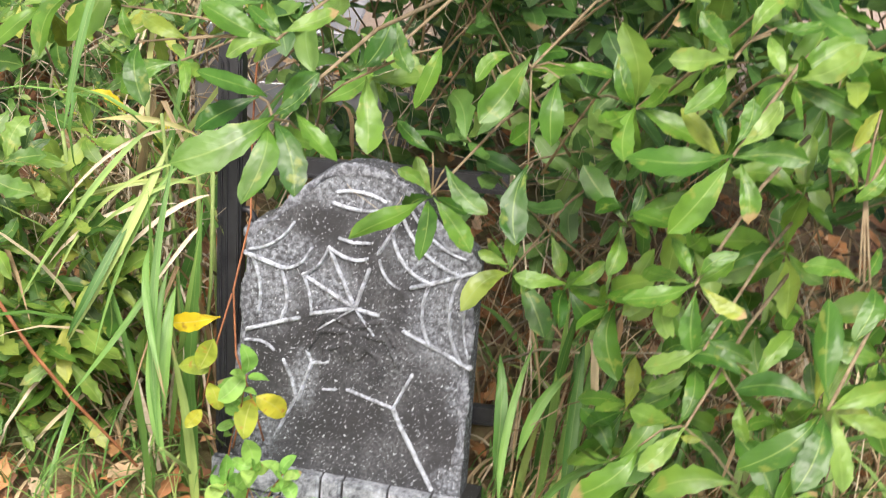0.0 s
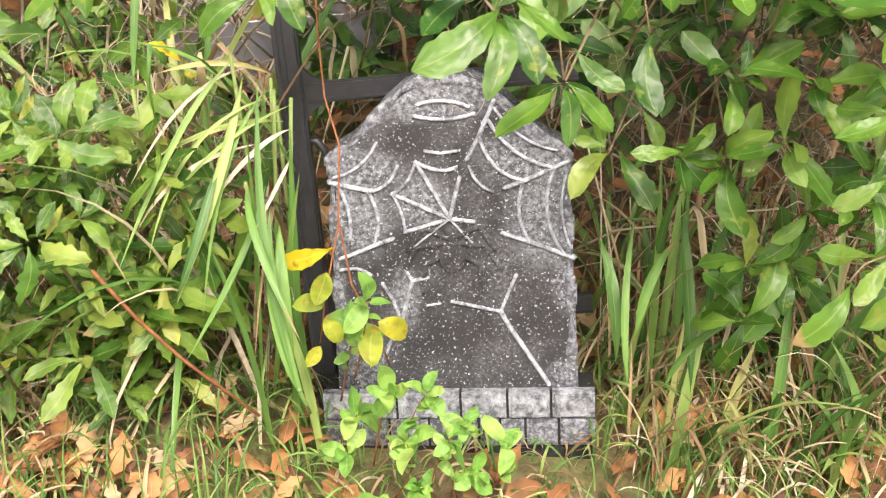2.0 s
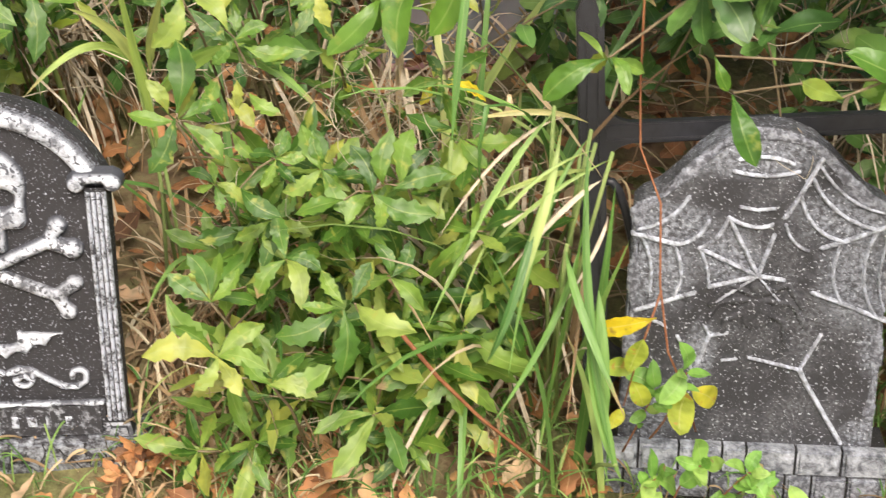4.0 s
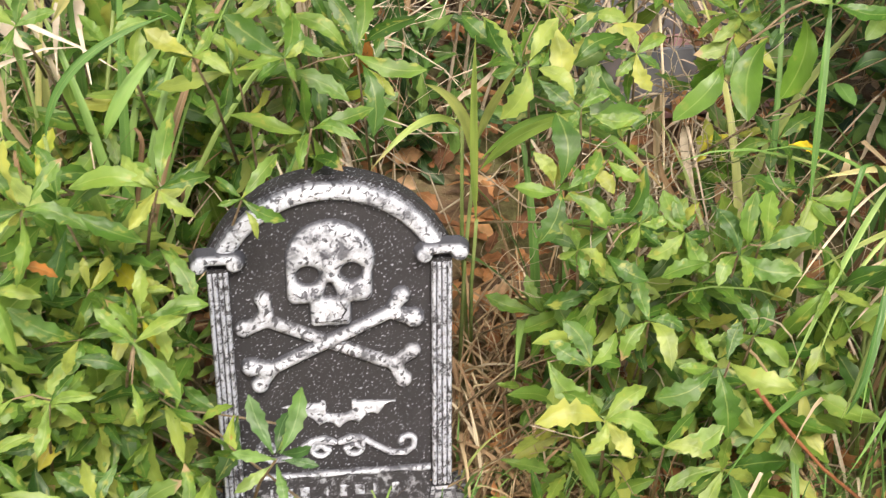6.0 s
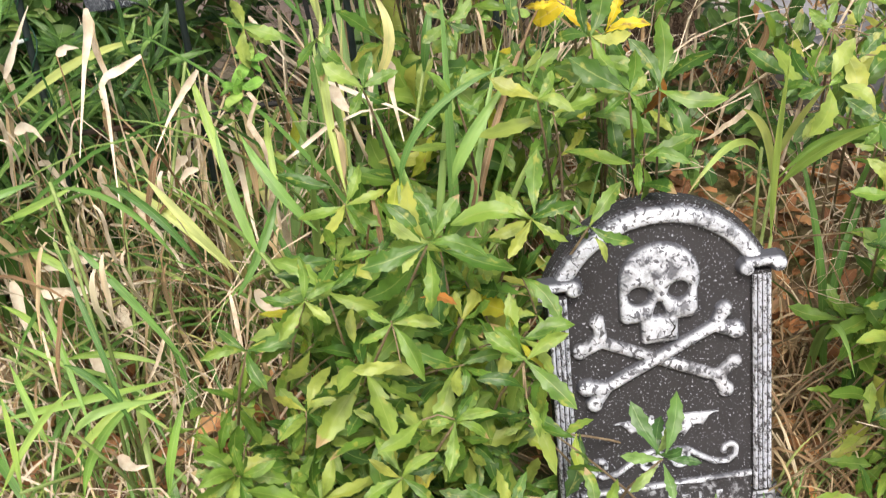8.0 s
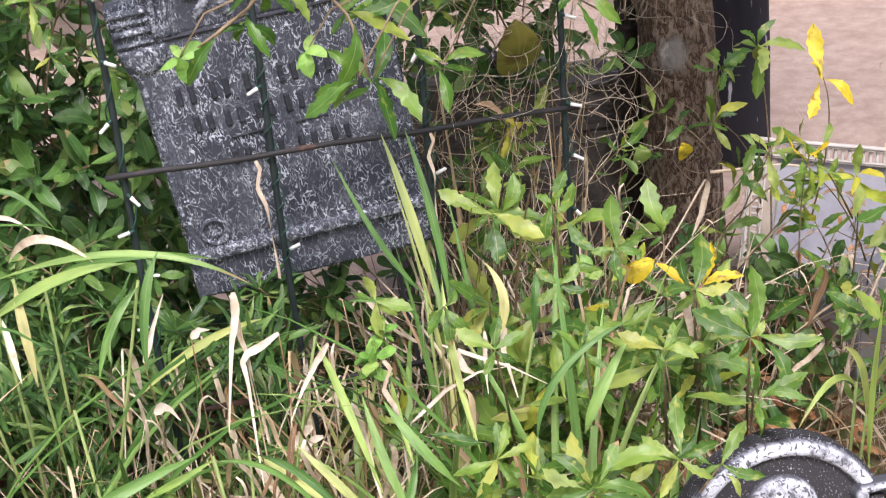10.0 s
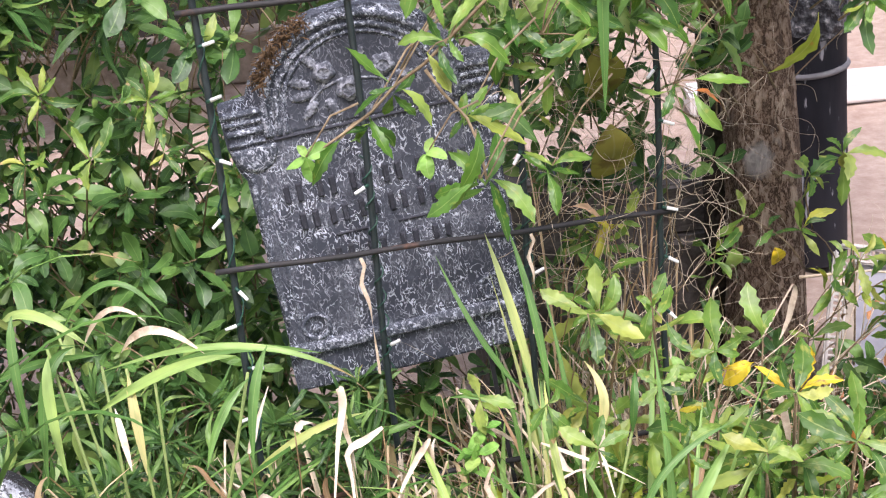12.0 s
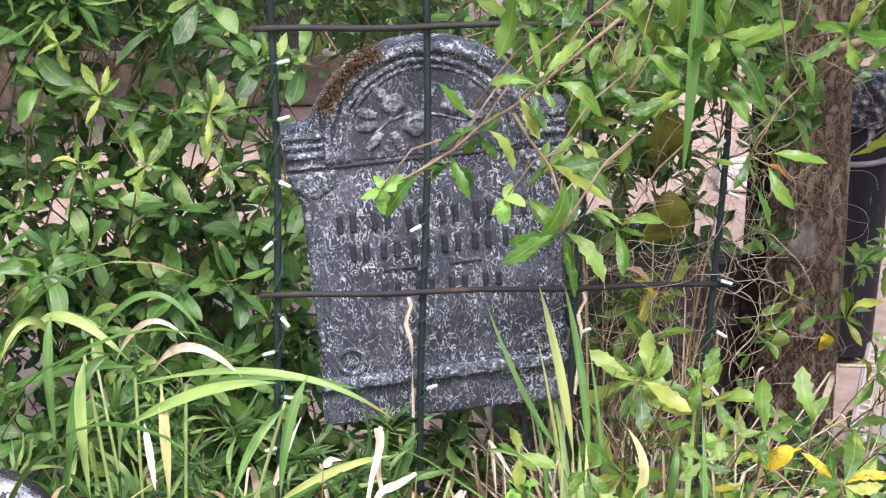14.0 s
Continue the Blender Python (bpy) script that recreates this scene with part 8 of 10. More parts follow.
arching_grass("fresh lime-green grass before the dry straw", (
        (-0.977, 0.190, 0.347, -0.846, 0.145, 0.309, -0.702, 0.060, 0.190),
        (-0.887, 0.063, 0.195, -0.832, 0.093, 0.273, -0.723, 0.106, 0.278),
        (-0.984, 0.096, 0.267, -0.879, 0.092, 0.287, -0.721, 0.117, 0.290),
        (-0.952, 0.117, 0.360, -0.916, 0.038, 0.315, -0.895, -0.000, 0.280),
        (-0.919, 0.241, 0.428, -0.879, 0.143, 0.349, -0.846, 0.057, 0.252),
        (-1.006, 0.417, 0.358, -0.920, 0.394, 0.362, -0.874, 0.353, 0.305),
        (-0.793, 0.414, 0.463, -0.708, 0.357, 0.425, -0.630, 0.299, 0.344),
        (-0.977, 0.359, 0.444, -0.917, 0.345, 0.472, -0.849, 0.363, 0.495),
        (-0.967, -0.050, 0.252, -0.905, 0.001, 0.346, -0.847, 0.024, 0.370),
        (-0.938, -0.048, 0.243, -0.935, -0.013, 0.342, -0.943, 0.009, 0.387),
        (-0.860, -0.028, 0.209, -0.845, -0.001, 0.294, -0.760, 0.039, 0.332),
        (-0.739, -0.037, 0.198, -0.731, -0.021, 0.272, -0.695, 0.026, 0.333),
        (-0.910, 0.239, 0.251, -0.841, 0.230, 0.283, -0.741, 0.205, 0.242),
        (-0.992, 0.284, 0.341, -0.935, 0.248, 0.339, -0.906, 0.211, 0.297),
        (-0.961, 0.538, 0.538, -0.845, 0.563, 0.624, -0.736, 0.572, 0.627),
        (-0.656, 0.423, 0.646, -0.629, 0.347, 0.586, -0.590, 0.248, 0.440),
        (-0.443, 0.390, 0.732, -0.459, 0.293, 0.635, -0.434, 0.210, 0.516),
        (-0.545, 0.391, 0.570, -0.549, 0.331, 0.546, -0.534, 0.271, 0.469),
        ), (-0.85, 0.30), 0.0068, (), 3, M_LIME)


def curled(p, h, az, w, seed, mat, parent):
    """A dead stalk that rises, folds over and lets a pale curled leaf hang."""
    r = random.Random(seed)
    d = Vector((math.cos(az), math.sin(az), 0))
    pts, wid = [Vector(p)], [0.0013]
    el = r.uniform(1.0, 1.5)
    for i in range(6):
        pts.append(pts[-1] + (d * math.cos(el) + Vector((0, 0, math.sin(el)))) * h / 6)
        wid.append(0.0013 + 0.25 * w * max(0, i - 3) / 3)
        el -= r.uniform(-0.05, 0.2)
    hang, end = r.uniform(0.05, 0.16), r.uniform(-2.4, -1.2)
    n = 9
    for i in range(n):
        el = el + (end - el) * (0.55 if i < 4 else 0.3) + (r.uniform(-0.25, 0.25) if i > 3 else 0)
        pts.append(pts[-1] + (d * math.cos(el) + Vector((0, 0, math.sin(el)))) * (0.011 if i < 3 else hang / 6))
        wid.append(w * math.sin(math.pi * (0.2 + 0.78 * i / (n - 1))) + 0.0006)
    if any(in_face(q) for q in pts):
        return
    tw0, tw = r.uniform(-0.6, 0.6), r.uniform(-1.6, 1.6)
    vs, fs, uvs = [], [], []
    m = len(pts)
    for i, q in enumerate(pts):
        t = i / (m - 1)
        s = Vector((-d.y, d.x, 0)) * math.cos(tw0 + tw * t) + d * math.sin(tw0 + tw * t)
        for k, u in ((-1, 0.0), (0, 0.5), (1, 1.0)):
            vs.append(tuple(q + s * wid[i] * k + Vector((0, 0.3, -0.3)) * wid[i] * (1 - abs(k))))
            uvs.append((u, t))
    for i in range(m - 1):
        a = 3 * i
        fs += [(a, a + 1, a + 4, a + 3), (a + 1, a + 2, a + 5, a + 4)]
    mesh_object("blade", vs, fs, mat, parent, uvs)


tc = random.Random(91)
for k in range(72):
    x, y = ((tc.uniform(-1.25, -0.42), tc.uniform(0.32, 0.60)) if k < 24 else (tc.uniform(-0.5, 0.15), tc.uniform(0.55, 1.0)) if k < 33 else (tc.uniform(0.35, 0.8), tc.uniform(0.2, 0.5)) if k < 37 else (tc.uniform(-1.1, -0.5), tc.uniform(0.15, 0.5)) if k < 41 else (tc.uniform(1.3, 1.6), tc.uniform(0.0, 0.3)) if k < 44 else (tc.uniform(-1.35, -0.75), tc.uniform(0.35, 0.62)) if k < 52 else (tc.uniform(-0.42, 0.30), tc.uniform(0.62, 0.95)) if k < 60 else (tc.uniform(-1.0, -0.5), tc.uniform(0.30, 0.50)))
    dt = thing("dead_grass_tuft", Matrix.Identity(4), "dead grass stalks with pale curled hanging leaves", "grass", "dead grass tufts")
    for j in range(3):
        curled((x + tc.gauss(0, 0.06), y + tc.gauss(0, 0.05), 0), tc.uniform(0.25, 0.55) + 0.25 * max(0, y), tc.uniform(0, 6.28), tc.uniform(0.0025, 0.0068), 900 + 10 * k + j, M_PALE if tc.random() < 0.4 else M_STRAW, dt)

tuft(0.80, 0.08, 5, (0.30, 0.48), (150, 235), (0.9, 1.4), (0.004, 0.0075), 130, M_GRASS, 0.44, 0.025, 0.2)
arching_grass("tall grass cane with two long arching leaves behind the skull tombstone", (
        (0.191, 0.220, 0.505, 0.146, 0.200, 0.589, 0.057, 0.140, 0.500),
        (0.221, 0.220, 0.457, 0.323, 0.200, 0.624, 0.470, 0.140, 0.450),
        (0.211, 0.220, 0.440, 0.198, 0.200, 0.577, 0.129, 0.140, 0.637),
        (0.214, 0.220, 0.489, 0.219, 0.200, 0.558, 0.251, 0.140, 0.663),
        (0.219, 0.220, 0.337, 0.202, 0.200, 0.503, 0.192, 0.140, 0.708),
        (0.221, 0.220, 0.439, 0.261, 0.200, 0.527, 0.353, 0.140, 0.587),
        ), (0.225, 0.24), 0.0080, (), 2, M_LIME)
td = random.Random(77)
for k in range(24):
    x, y = (td.uniform(-1.6, -0.40), td.uniform(0.36, 0.62)) if k < 14 else ((td.uniform(-0.5, -0.1) if k < 18 else td.uniform(0.5, 0.75), td.uniform(0.22, 0.7)) if k < 20 else (td.uniform(0.64, 0.82), td.uniform(0.0, 0.25)))
    tuft(x, y, 8, (0.30, 0.65), (0, 360), (0.4, 1.2), (0.0025, 0.0055), 200 + k, M_PALE if k % 2 else M_STRAW, 0.0, 0.06, 0.0, "dead_grass_tuft", "tuft of pale tan bent dead grass", 0.7)

gr = random.Random(5)
blades("meadow_grass", "long green arching grass blades", M_GRASS,
       scatter(gr, 30, (-1.9, 0.2, -0.50, 0.60), (0.25, 0.55), (0.5, 1.3), keep=back_of_lawn)
       + scatter(gr, 110, (-1.5, 0.25, -0.50, 0.62), (0.28, 0.55), (0.9, 1.8), keep=back_of_lawn)
       + scatter(gr, 150, (-1.6, -0.40, -0.45, 0.12), (0.10, 0.26), (0.5, 1.4), keep=clear_of_stones)
       + scatter(gr, 34, (-1.5, 0.38, -0.10, 0.70), (0.40, 0.70), (0.4, 1.2), keep=clear_of_stones)
       + scatter(gr, 26, (0.3, 0.12, 0.85, 0.5), (0.3, 0.55), (0.3, 0.9), keep=clear_of_stones)
       + scatter(gr, 45, (-0.55, 0.20, 0.08, 0.6), (0.3, 0.55), (0.3, 0.9), keep=clear_of_stones)
       + scatter(gr, 230, (1.24, -0.30, 2.1, 0.3), (0.12, 0.34), (0.3, 1.0), keep=clear_of_stones), 31, width=(0.0045, 0.0105))
blades("short_grass", "short thin grass over leaf litter", M_GRASS,
       scatter(gr, 10500, (-3.0, -1.7, 3.2, 0.05), (0.05, 0.19), (0.2, 1.2), keep=thinning)
       + scatter(gr, 800, (-1.6, -0.75, -0.42, 0.02), (0.06, 0.18), (0.4, 1.4), keep=clear_of_stones), 32, width=(0.0014, 0.003))
blades("fresh_grass", "short lime-green grass and weeds over leaf litter", M_LIME,
       scatter(gr, 1100, (-1.5, -0.60, -0.42, 0.34), (0.05, 0.17), (0.6, 1.8), keep=clear_of_stones), 36, width=(0.0014, 0.0042))
blades("dry_straw", "tangled dry tan straw and dead grass", M_STRAW,
       scatter(gr, 190, (-1.4, 0.42, -0.1, 0.75), (0.35, 0.65), (0.5, 1.5))
       + scatter(gr, 340, (-1.9, 0.2, -0.5, 0.75), (0.2, 0.48), (0.9, 2.0), keep=back_of_lawn)
       + scatter(gr, 420, (-1.7, -0.45, -0.45, 0.12), (0.08, 0.20), (0.8, 1.9), keep=clear_of_stones)
       + scatter(gr, 180, (1.20, -0.30, 1.9, 0.25), (0.15, 0.35), (0.4, 1.5), keep=clear_of_stones)
       + scatter(gr, 110, (-0.5, 0.12, -0.1, 0.95), (0.2, 0.6), (0.5, 1.6), keep=clear_of_stones)
       + scatter(gr, 50, (0.36, 0.12, 0.9, 0.95), (0.2, 0.5), (0.5, 1.6), keep=clear_of_stones)
       + scatter(gr, 240, (0.16, -0.40, 0.42, 0.08), (0.06, 0.2), (0.8, 1.8), keep=clear_of_stones)
       + scatter(gr, 260, (0.18, -0.08, 0.40, 0.40), (0.12, 0.32), (0.9, 2.0))
       + scatter(gr, 230, (-0.50, 0.78, -0.05, 1.20), (0.25, 0.62), (0.5, 1.5))
       + scatter(gr, 60, (-0.42, 0.76, -0.06, 1.0), (0.8, 1.2), (0.1, 0.5))
       + scatter(gr, 600, (1.22, -0.25, 2.3, 0.7), (0.15, 0.45), (0.5, 1.6))
       + scatter(gr, 2900, (-1.9, -0.75, 2.2, 0.3), (0.05, 0.16), (0.8, 2.0)), 33, width=(0.0013, 0.0040), kink=0.5)

blades("pale_dead_grass", "pale broken dead grass before the tree", M_PALE,
       scatter(gr, 300, (-0.48, 0.72, -0.06, 1.20), (0.25, 0.66), (0.5, 1.6))
       + scatter(gr, 210, (-0.40, 0.66, -0.02, 1.05), (0.55, 0.92), (0.4, 1.3))
       + scatter(gr, 130, (-1.5, 0.15, -0.45, 0.6), (0.25, 0.55), (0.5, 1.6), keep=back_of_lawn)
       + scatter(gr, 90, (0.40, 0.90, 1.05, 1.35), (0.2, 0.45), (0.7, 1.8))
       + scatter(gr, 240, (1.15, -0.55, 2.1, 0.05), (0.06, 0.20), (0.8, 1.8), keep=clear_of_stones)
       + scatter(gr, 1000, (-1.7, -0.55, -0.42, 0.22), (0.06, 0.17), (1.0, 2.0), keep=clear_of_stones)
       + scatter(gr, 90, (-1.3, -0.05, -0.55, 0.35), (0.2, 0.40), (0.7, 1.5), keep=clear_of_stones)
       + scatter(gr, 30, (0.45, 0.15, 0.80, 0.5), (0.25, 0.55), (0.5, 1.6)), 35, width=(0.0016, 0.0045), kink=0.7)


def bramble():
    """Bare thin twigs among the straw behind the stones."""
    t = thing("bare_twigs", Matrix.Identity(4), "tangle of thin bare grey-brown twigs", "twigs")
    r = random.Random(12)
    for box, n in (((-0.45, 0.78, -0.02, 1.1), 50), ((0.0, 0.15, 0.9, 0.8), 40), ((1.2, 0.0, 2.2, 0.7), 60), ((0.55, 0.8, 1.1, 1.6), 18)):
        for i in range(n):
            x, y = r.uniform(box[0], box[2]), r.uniform(box[1], box[3])
            p = Vector((x, y, 0))
            d = Vector((r.uniform(-1, 1), r.uniform(-1, 1), r.uniform(0.4, 1.6))).normalized()
            pts = [p]
            for k in range(7):
                d = (d + Vector((r.uniform(-.5, .5), r.uniform(-.5, .5), r.uniform(-.45, .25)))).normalized()
                pts.append(pts[-1] + d * r.uniform(0.04, 0.13))
            pts = [Vector((q.x, q.y, max(q.z, 0.005))) for q in pts]
            if any(in_face(q) for q in pts):
                continue
            v, f = tube(pts, r.uniform(0.001, 0.0028), 4, 0.5)
            mesh_object("twig", v, f, M_STEM if r.random() < 0.6 else M_MOSS, t)


M_MOSS = plain("dry_strand", [(0.3, (0.42, 0.35, 0.25)), (0.7, (0.68, 0.60, 0.46))], 40, 0.9, 0, 0)
bramble()


def moss_strands():
    """Dry curling strands that hang in the branches behind the trellis."""
    fo = Foliage("lance", M_LANCE, 36)
    r = random.Random(14)
    for box, n in (((-0.42, 0.70, 0.70, 0.02, 1.05, 1.36), 260), ((0.28, 0.0, 0.25, 0.75, 0.5, 0.55), 120), ((0.1, 1.2, 0.4, 0.9, 1.6, 1.2), 18), ((1.0, 0.0, 0.45, 1.9, 0.4, 0.9), 90), ((-0.80, -0.10, 0.03, -0.68, 0.0, 0.10), 34), ((0.05, 1.15, 0.5, 0.30, 1.40, 1.25), 40)):
        for i in range(n):
            p = Vector((r.uniform(box[0], box[3]), r.uniform(box[1], box[4]), r.uniform(box[2], box[5])))
            d = Vector((r.uniform(-1, 1), r.uniform(-1, 1), r.uniform(-1, 0.3))).normalized()
            axis = Vector((r.uniform(-1, 1), r.uniform(-1, 1), r.uniform(-1, 1))).normalized()
            pts = [p]
            for k in range(12):
                d = (Matrix.Rotation(r.uniform(0.1, 0.75), 3, axis) @ d + Vector((0, 0, -0.12))).normalized()
                axis = (axis + Vector((r.uniform(-.5, .5), r.uniform(-.5, .5), r.uniform(-.5, .5)))).normalized()
                pts.append(pts[-1] + d * r.uniform(0.008, 0.022))
            fo.stem([Vector((q.x, q.y, max(q.z, 0.005))) for q in pts], r.uniform(0.0005, 0.0010), 0.6, 3)
    ob = fo.build("hanging_moss", "grey-tan strands of dry moss hanging in twigs", "moss", M_MOSS, 1)
    for c in ob.children:
        whole = c.name.startswith("stem")
        c.name = "strand"
        if whole:
            tagged(c, kind="stuff")


moss_strands()


def leaf_litter():
    fo = Foliage("oak", M_LITTER, 26)
    r = random.Random(9)
    for i in range(9000):
        x, y = r.uniform(-2.8, 3.0), r.uniform(-1.6, 1.5)
        if not thinning(x, y) or (abs(x) < 0.22 and -0.16 < y < 0.1) or (0.83 < x < 1.30 and -0.26 < y < 0.0):
            continue
        d = Vector((r.uniform(-1, 1), r.uniform(-1, 1), r.uniform(-0.2, 0.35)))
        fo.leaf((x, y, 0.012 + r.uniform(0, 0.03)), d, Vector((r.uniform(-.6, .6), r.uniform(-.6, .6), 1)), r.uniform(0.030, 0.082))
    for i in range(760):
        x, y = r.uniform(-1.35, -0.05), r.uniform(-0.75, -0.05)
        if y > -0.26 and x > -0.5:
            continue
        fo.leaf((x, y, 0.03 + r.uniform(0, 0.035)), (r.uniform(-1, 1), r.uniform(-1, 1), r.uniform(-0.15, 0.3)), (r.uniform(-.5, .5), r.uniform(-.5, .5), 1), r.uniform(0.035, 0.085))
    for i in range(420):
        x, y = r.uniform(-0.20, 0.62), r.uniform(-0.60, -0.17)
        fo.leaf((x, y, 0.02 + r.uniform(0, 0.035)), (r.uniform(-1, 1), r.uniform(-1, 1), r.uniform(-0.15, 0.4)), (r.uniform(-.6, .6), r.uniform(-.6, .6), 1), r.uniform(0.03, 0.075))
    vs, fs, uvs, o = [], [], [], 0
    for m, i, mat in fo.leaves:
        v, f, uv = SHAPES["oak"][i]
        a = np.array(m)
        vs.append(v @ a[:3, :3].T + a[:3, 3])
        uvs.append(uv)
        fs += [tuple(j + o for j in q) for q in f]
        o += len(v)
    tagged(mesh_object("leaf_litter", np.concatenate(vs).tolist(), fs, M_LITTER, None, np.concatenate(uvs)), "orange-brown fallen leaves lying on soil", "leaves", kind="stuff")


leaf_litter()


# ---- tree ----
def tree():
    t = thing("tree", pose(0.355, 1.56, 0, 0, -1.5, 0), "tree with rough grey-brown bark and a pale lichen patch", "tree")
    r = random.Random(4)
    ns, nh = 48, 70
    vs, fs = [], []
    for j in range(nh):
        z = -0.05 + 3.2 * j / (nh - 1)
        rad = 0.096 + 0.03 * math.exp(-max(z, 0) * 5) - 0.008 * z
        for i in range(ns):
            a = 2 * math.pi * i / ns
            k = rad * (1 + 0.06 * noise.noise((math.cos(a) * 2, math.sin(a) * 2, z * 1.5))) + 0.006 * noise.noise((a * 9, z * 9, 2))
            vs.append((k * math.cos(a) + 0.015 * math.sin(z * 3), k * math.sin(a), z))
    for j in range(nh - 1):
        for i in range(ns):
            a, b = j * ns + i, j * ns + (i + 1) % ns
            fs.append((a, b, b + ns, a + ns))
    mesh_object("trunk", vs, fs, M_BARK, t)
    fo = Foliage("far", M_DARKLEAF, 41)
    # Crown out of view, spread far to the left to shade the bush there.
    fill(fo, (-2.6, -0.9, 2.1, 1.9, 1.2, 3.4), 165, 2.0, 0.085, None, 7, 3)
    o = fo.build("crown_tmp", "", "", M_STEM, 0)
    for c in list(o.children):
        c.parent = t
        c.name = "limb" if c.name.startswith("stem") else "crown"
    bpy.data.objects.remove(o)


m_, n_, l_, p_ = material("rough_bark")
M_BARK = m_
tcb = n_.new("ShaderNodeTexCoord")
mpb = n_.new("ShaderNodeMapping")
mpb.inputs["Scale"].default_value = (1, 1, 0.48)
l_.new(tcb.outputs["Object"], mpb.inputs["Vector"])
vb = n_.new("ShaderNodeTexNoise")
vb.inputs["Scale"].default_value = 30
vb.inputs["Detail"].default_value = 8
vb.inputs["Roughness"].default_value = 0.7
l_.new(mpb.outputs[0], vb.inputs["Vector"])
vo = n_.new("ShaderNodeTexVoronoi")
vo.feature = "DISTANCE_TO_EDGE"
vo.inputs["Scale"].default_value = 34
wob = n_.new("ShaderNodeMix")
wob.data_type = "VECTOR"
wob.inputs[0].default_value = 0.12
l_.new(mpb.outputs[0], wob.inputs[4])
l_.new(vb.outputs["Color"], wob.inputs[5])
l_.new(wob.outputs[1], vo.inputs["Vector"])
plate = ramp(n_, [(0.0, 0.0), (0.12, 0.7), (0.4, 1.0)])
l_.new(vo.outputs["Distance"], plate.inputs["Fac"])
hb_ = mix(n_, l_, 0.45, plate.outputs["Color"], vb.outputs["Fac"])
cb = ramp(n_, [(0.15, (0.040, 0.024, 0.016)), (0.40, (0.17, 0.108, 0.068)), (0.62, (0.32, 0.225, 0.15)), (0.82, (0.50, 0.41, 0.32))])
l_.new(hb_, cb.inputs["Fac"])
lp = noise_node(n_, l_, 7, 3)
lr = ramp(n_, [(0.64, 0.0), (0.70, 0.6)])
l_.new(lp.outputs["Fac"], lr.inputs["Fac"])
dv = n_.new("ShaderNodeVectorMath")
dv.operation = "DISTANCE"
dv.inputs[1].default_value = (-0.035, -0.10, 0.68)
l_.new(tcb.outputs["Object"], dv.inputs[0])
dm = n_.new("ShaderNodeMath")
dm.operation = "MULTIPLY_ADD"
l_.new(vb.outputs["Fac"], dm.inputs[0])
dm.inputs[1].default_value = 0.06
l_.new(dv.outputs["Value"], dm.inputs[2])
dr = ramp(n_, [(0.060, 0.9), (0.085, 0.0)])
l_.new(dm.outputs[0], dr.inputs["Fac"])
bark_ = mix(n_, l_, lr.outputs["Color"], cb.outputs["Color"], (0.46, 0.42, 0.36))
l_.new(mix(n_, l_, dr.outputs["Color"], bark_, (0.60, 0.58, 0.55)), p_.inputs["Base Color"])
p_.inputs["Roughness"].default_value = 0.95
bump(n_, l_, hb_, 1.0, 0.035, p_)
tree()


# ---- things behind the trellis ----
M_CONCRETE = plain("weathered_concrete", [(0.3, (0.065, 0.058, 0.052)), (0.55, (0.125, 0.113, 0.102)), (0.75, (0.24, 0.22, 0.20))], 22, 0.95, 0, 0.8, 0.008)
M_WHITEPL = plain("dusty_white_plastic", [(0.3, (0.48, 0.46, 0.43)), (0.6, (0.64, 0.62, 0.59))], 14, 0.5, 0, 0.15)
M_GREYPL = plain("grey_lilac_plastic", [(0.3, (0.27, 0.285, 0.34)), (0.7, (0.40, 0.415, 0.48))], 9, 0.45, 0, 0.1)
M_PINK = plain("faded_pink_edge", [(0.3, (0.50, 0.26, 0.28)), (0.7, (0.64, 0.40, 0.42))], 20, 0.6, 0, 0.1)
M_TIMBER = plain("grey_timber", [(0.3, (0.16, 0.13, 0.10)), (0.6, (0.34, 0.29, 0.24)), (0.75, (0.46, 0.41, 0.36))], 12, 0.9, 0, 0.6, 0.004)
M_BOARD = plain("white_board", [(0.3, (0.62, 0.60, 0.58)), (0.7, (0.80, 0.79, 0.77))], 5, 0.6, 0, 0.1)
M_DARKMETAL = plain("dark_greasy_metal", [(0.3, (0.02, 0.02, 0.024)), (0.7, (0.12, 0.12, 0.13))], 30, 0.35, 0.6, 0.3, 0.002)
M_BIGLEAF = leaf_material("fading_big_leaf", [(0.0, (0.32, 0.34, 0.07)), (1.0, (0.46, 0.42, 0.10))], (0.5, 0.5, 0.2), 0.5, 0.12, (0.22, 0.16, 0.05), thin=0.3)

m_, n_, l_, p_ = material("flaking_black_paint")
M_FLAKE = m_
tcf = n_.new("ShaderNodeTexCoord")
mpf = n_.new("ShaderNodeMapping")
mpf.inputs["Scale"].default_value = (1, 1, 0.22)
l_.new(tcf.outputs["Object"], mpf.inputs["Vector"])
nf = n_.new("ShaderNodeTexNoise")
nf.inputs["Scale"].default_value = 26
nf.inputs["Detail"].default_value = 7
l_.new(mpf.outputs[0], nf.inputs["Vector"])
rf = ramp(n_, [(0.0, (0.012, 0.012, 0.016)), (0.655, (0.025, 0.026, 0.034)), (0.69, (0.42, 0.43, 0.47)), (1.0, (0.6, 0.6, 0.62))])
l_.new(nf.outputs["Fac"], rf.inputs["Fac"])
l_.new(rf.outputs["Color"], p_.inputs["Base Color"])
p_.inputs["Roughness"].default_value = 0.6
p_.inputs["Specular IOR Level"].default_value = 0.2
bump(n_, l_, nf.outputs["Fac"], 0.5, 0.004, p_)


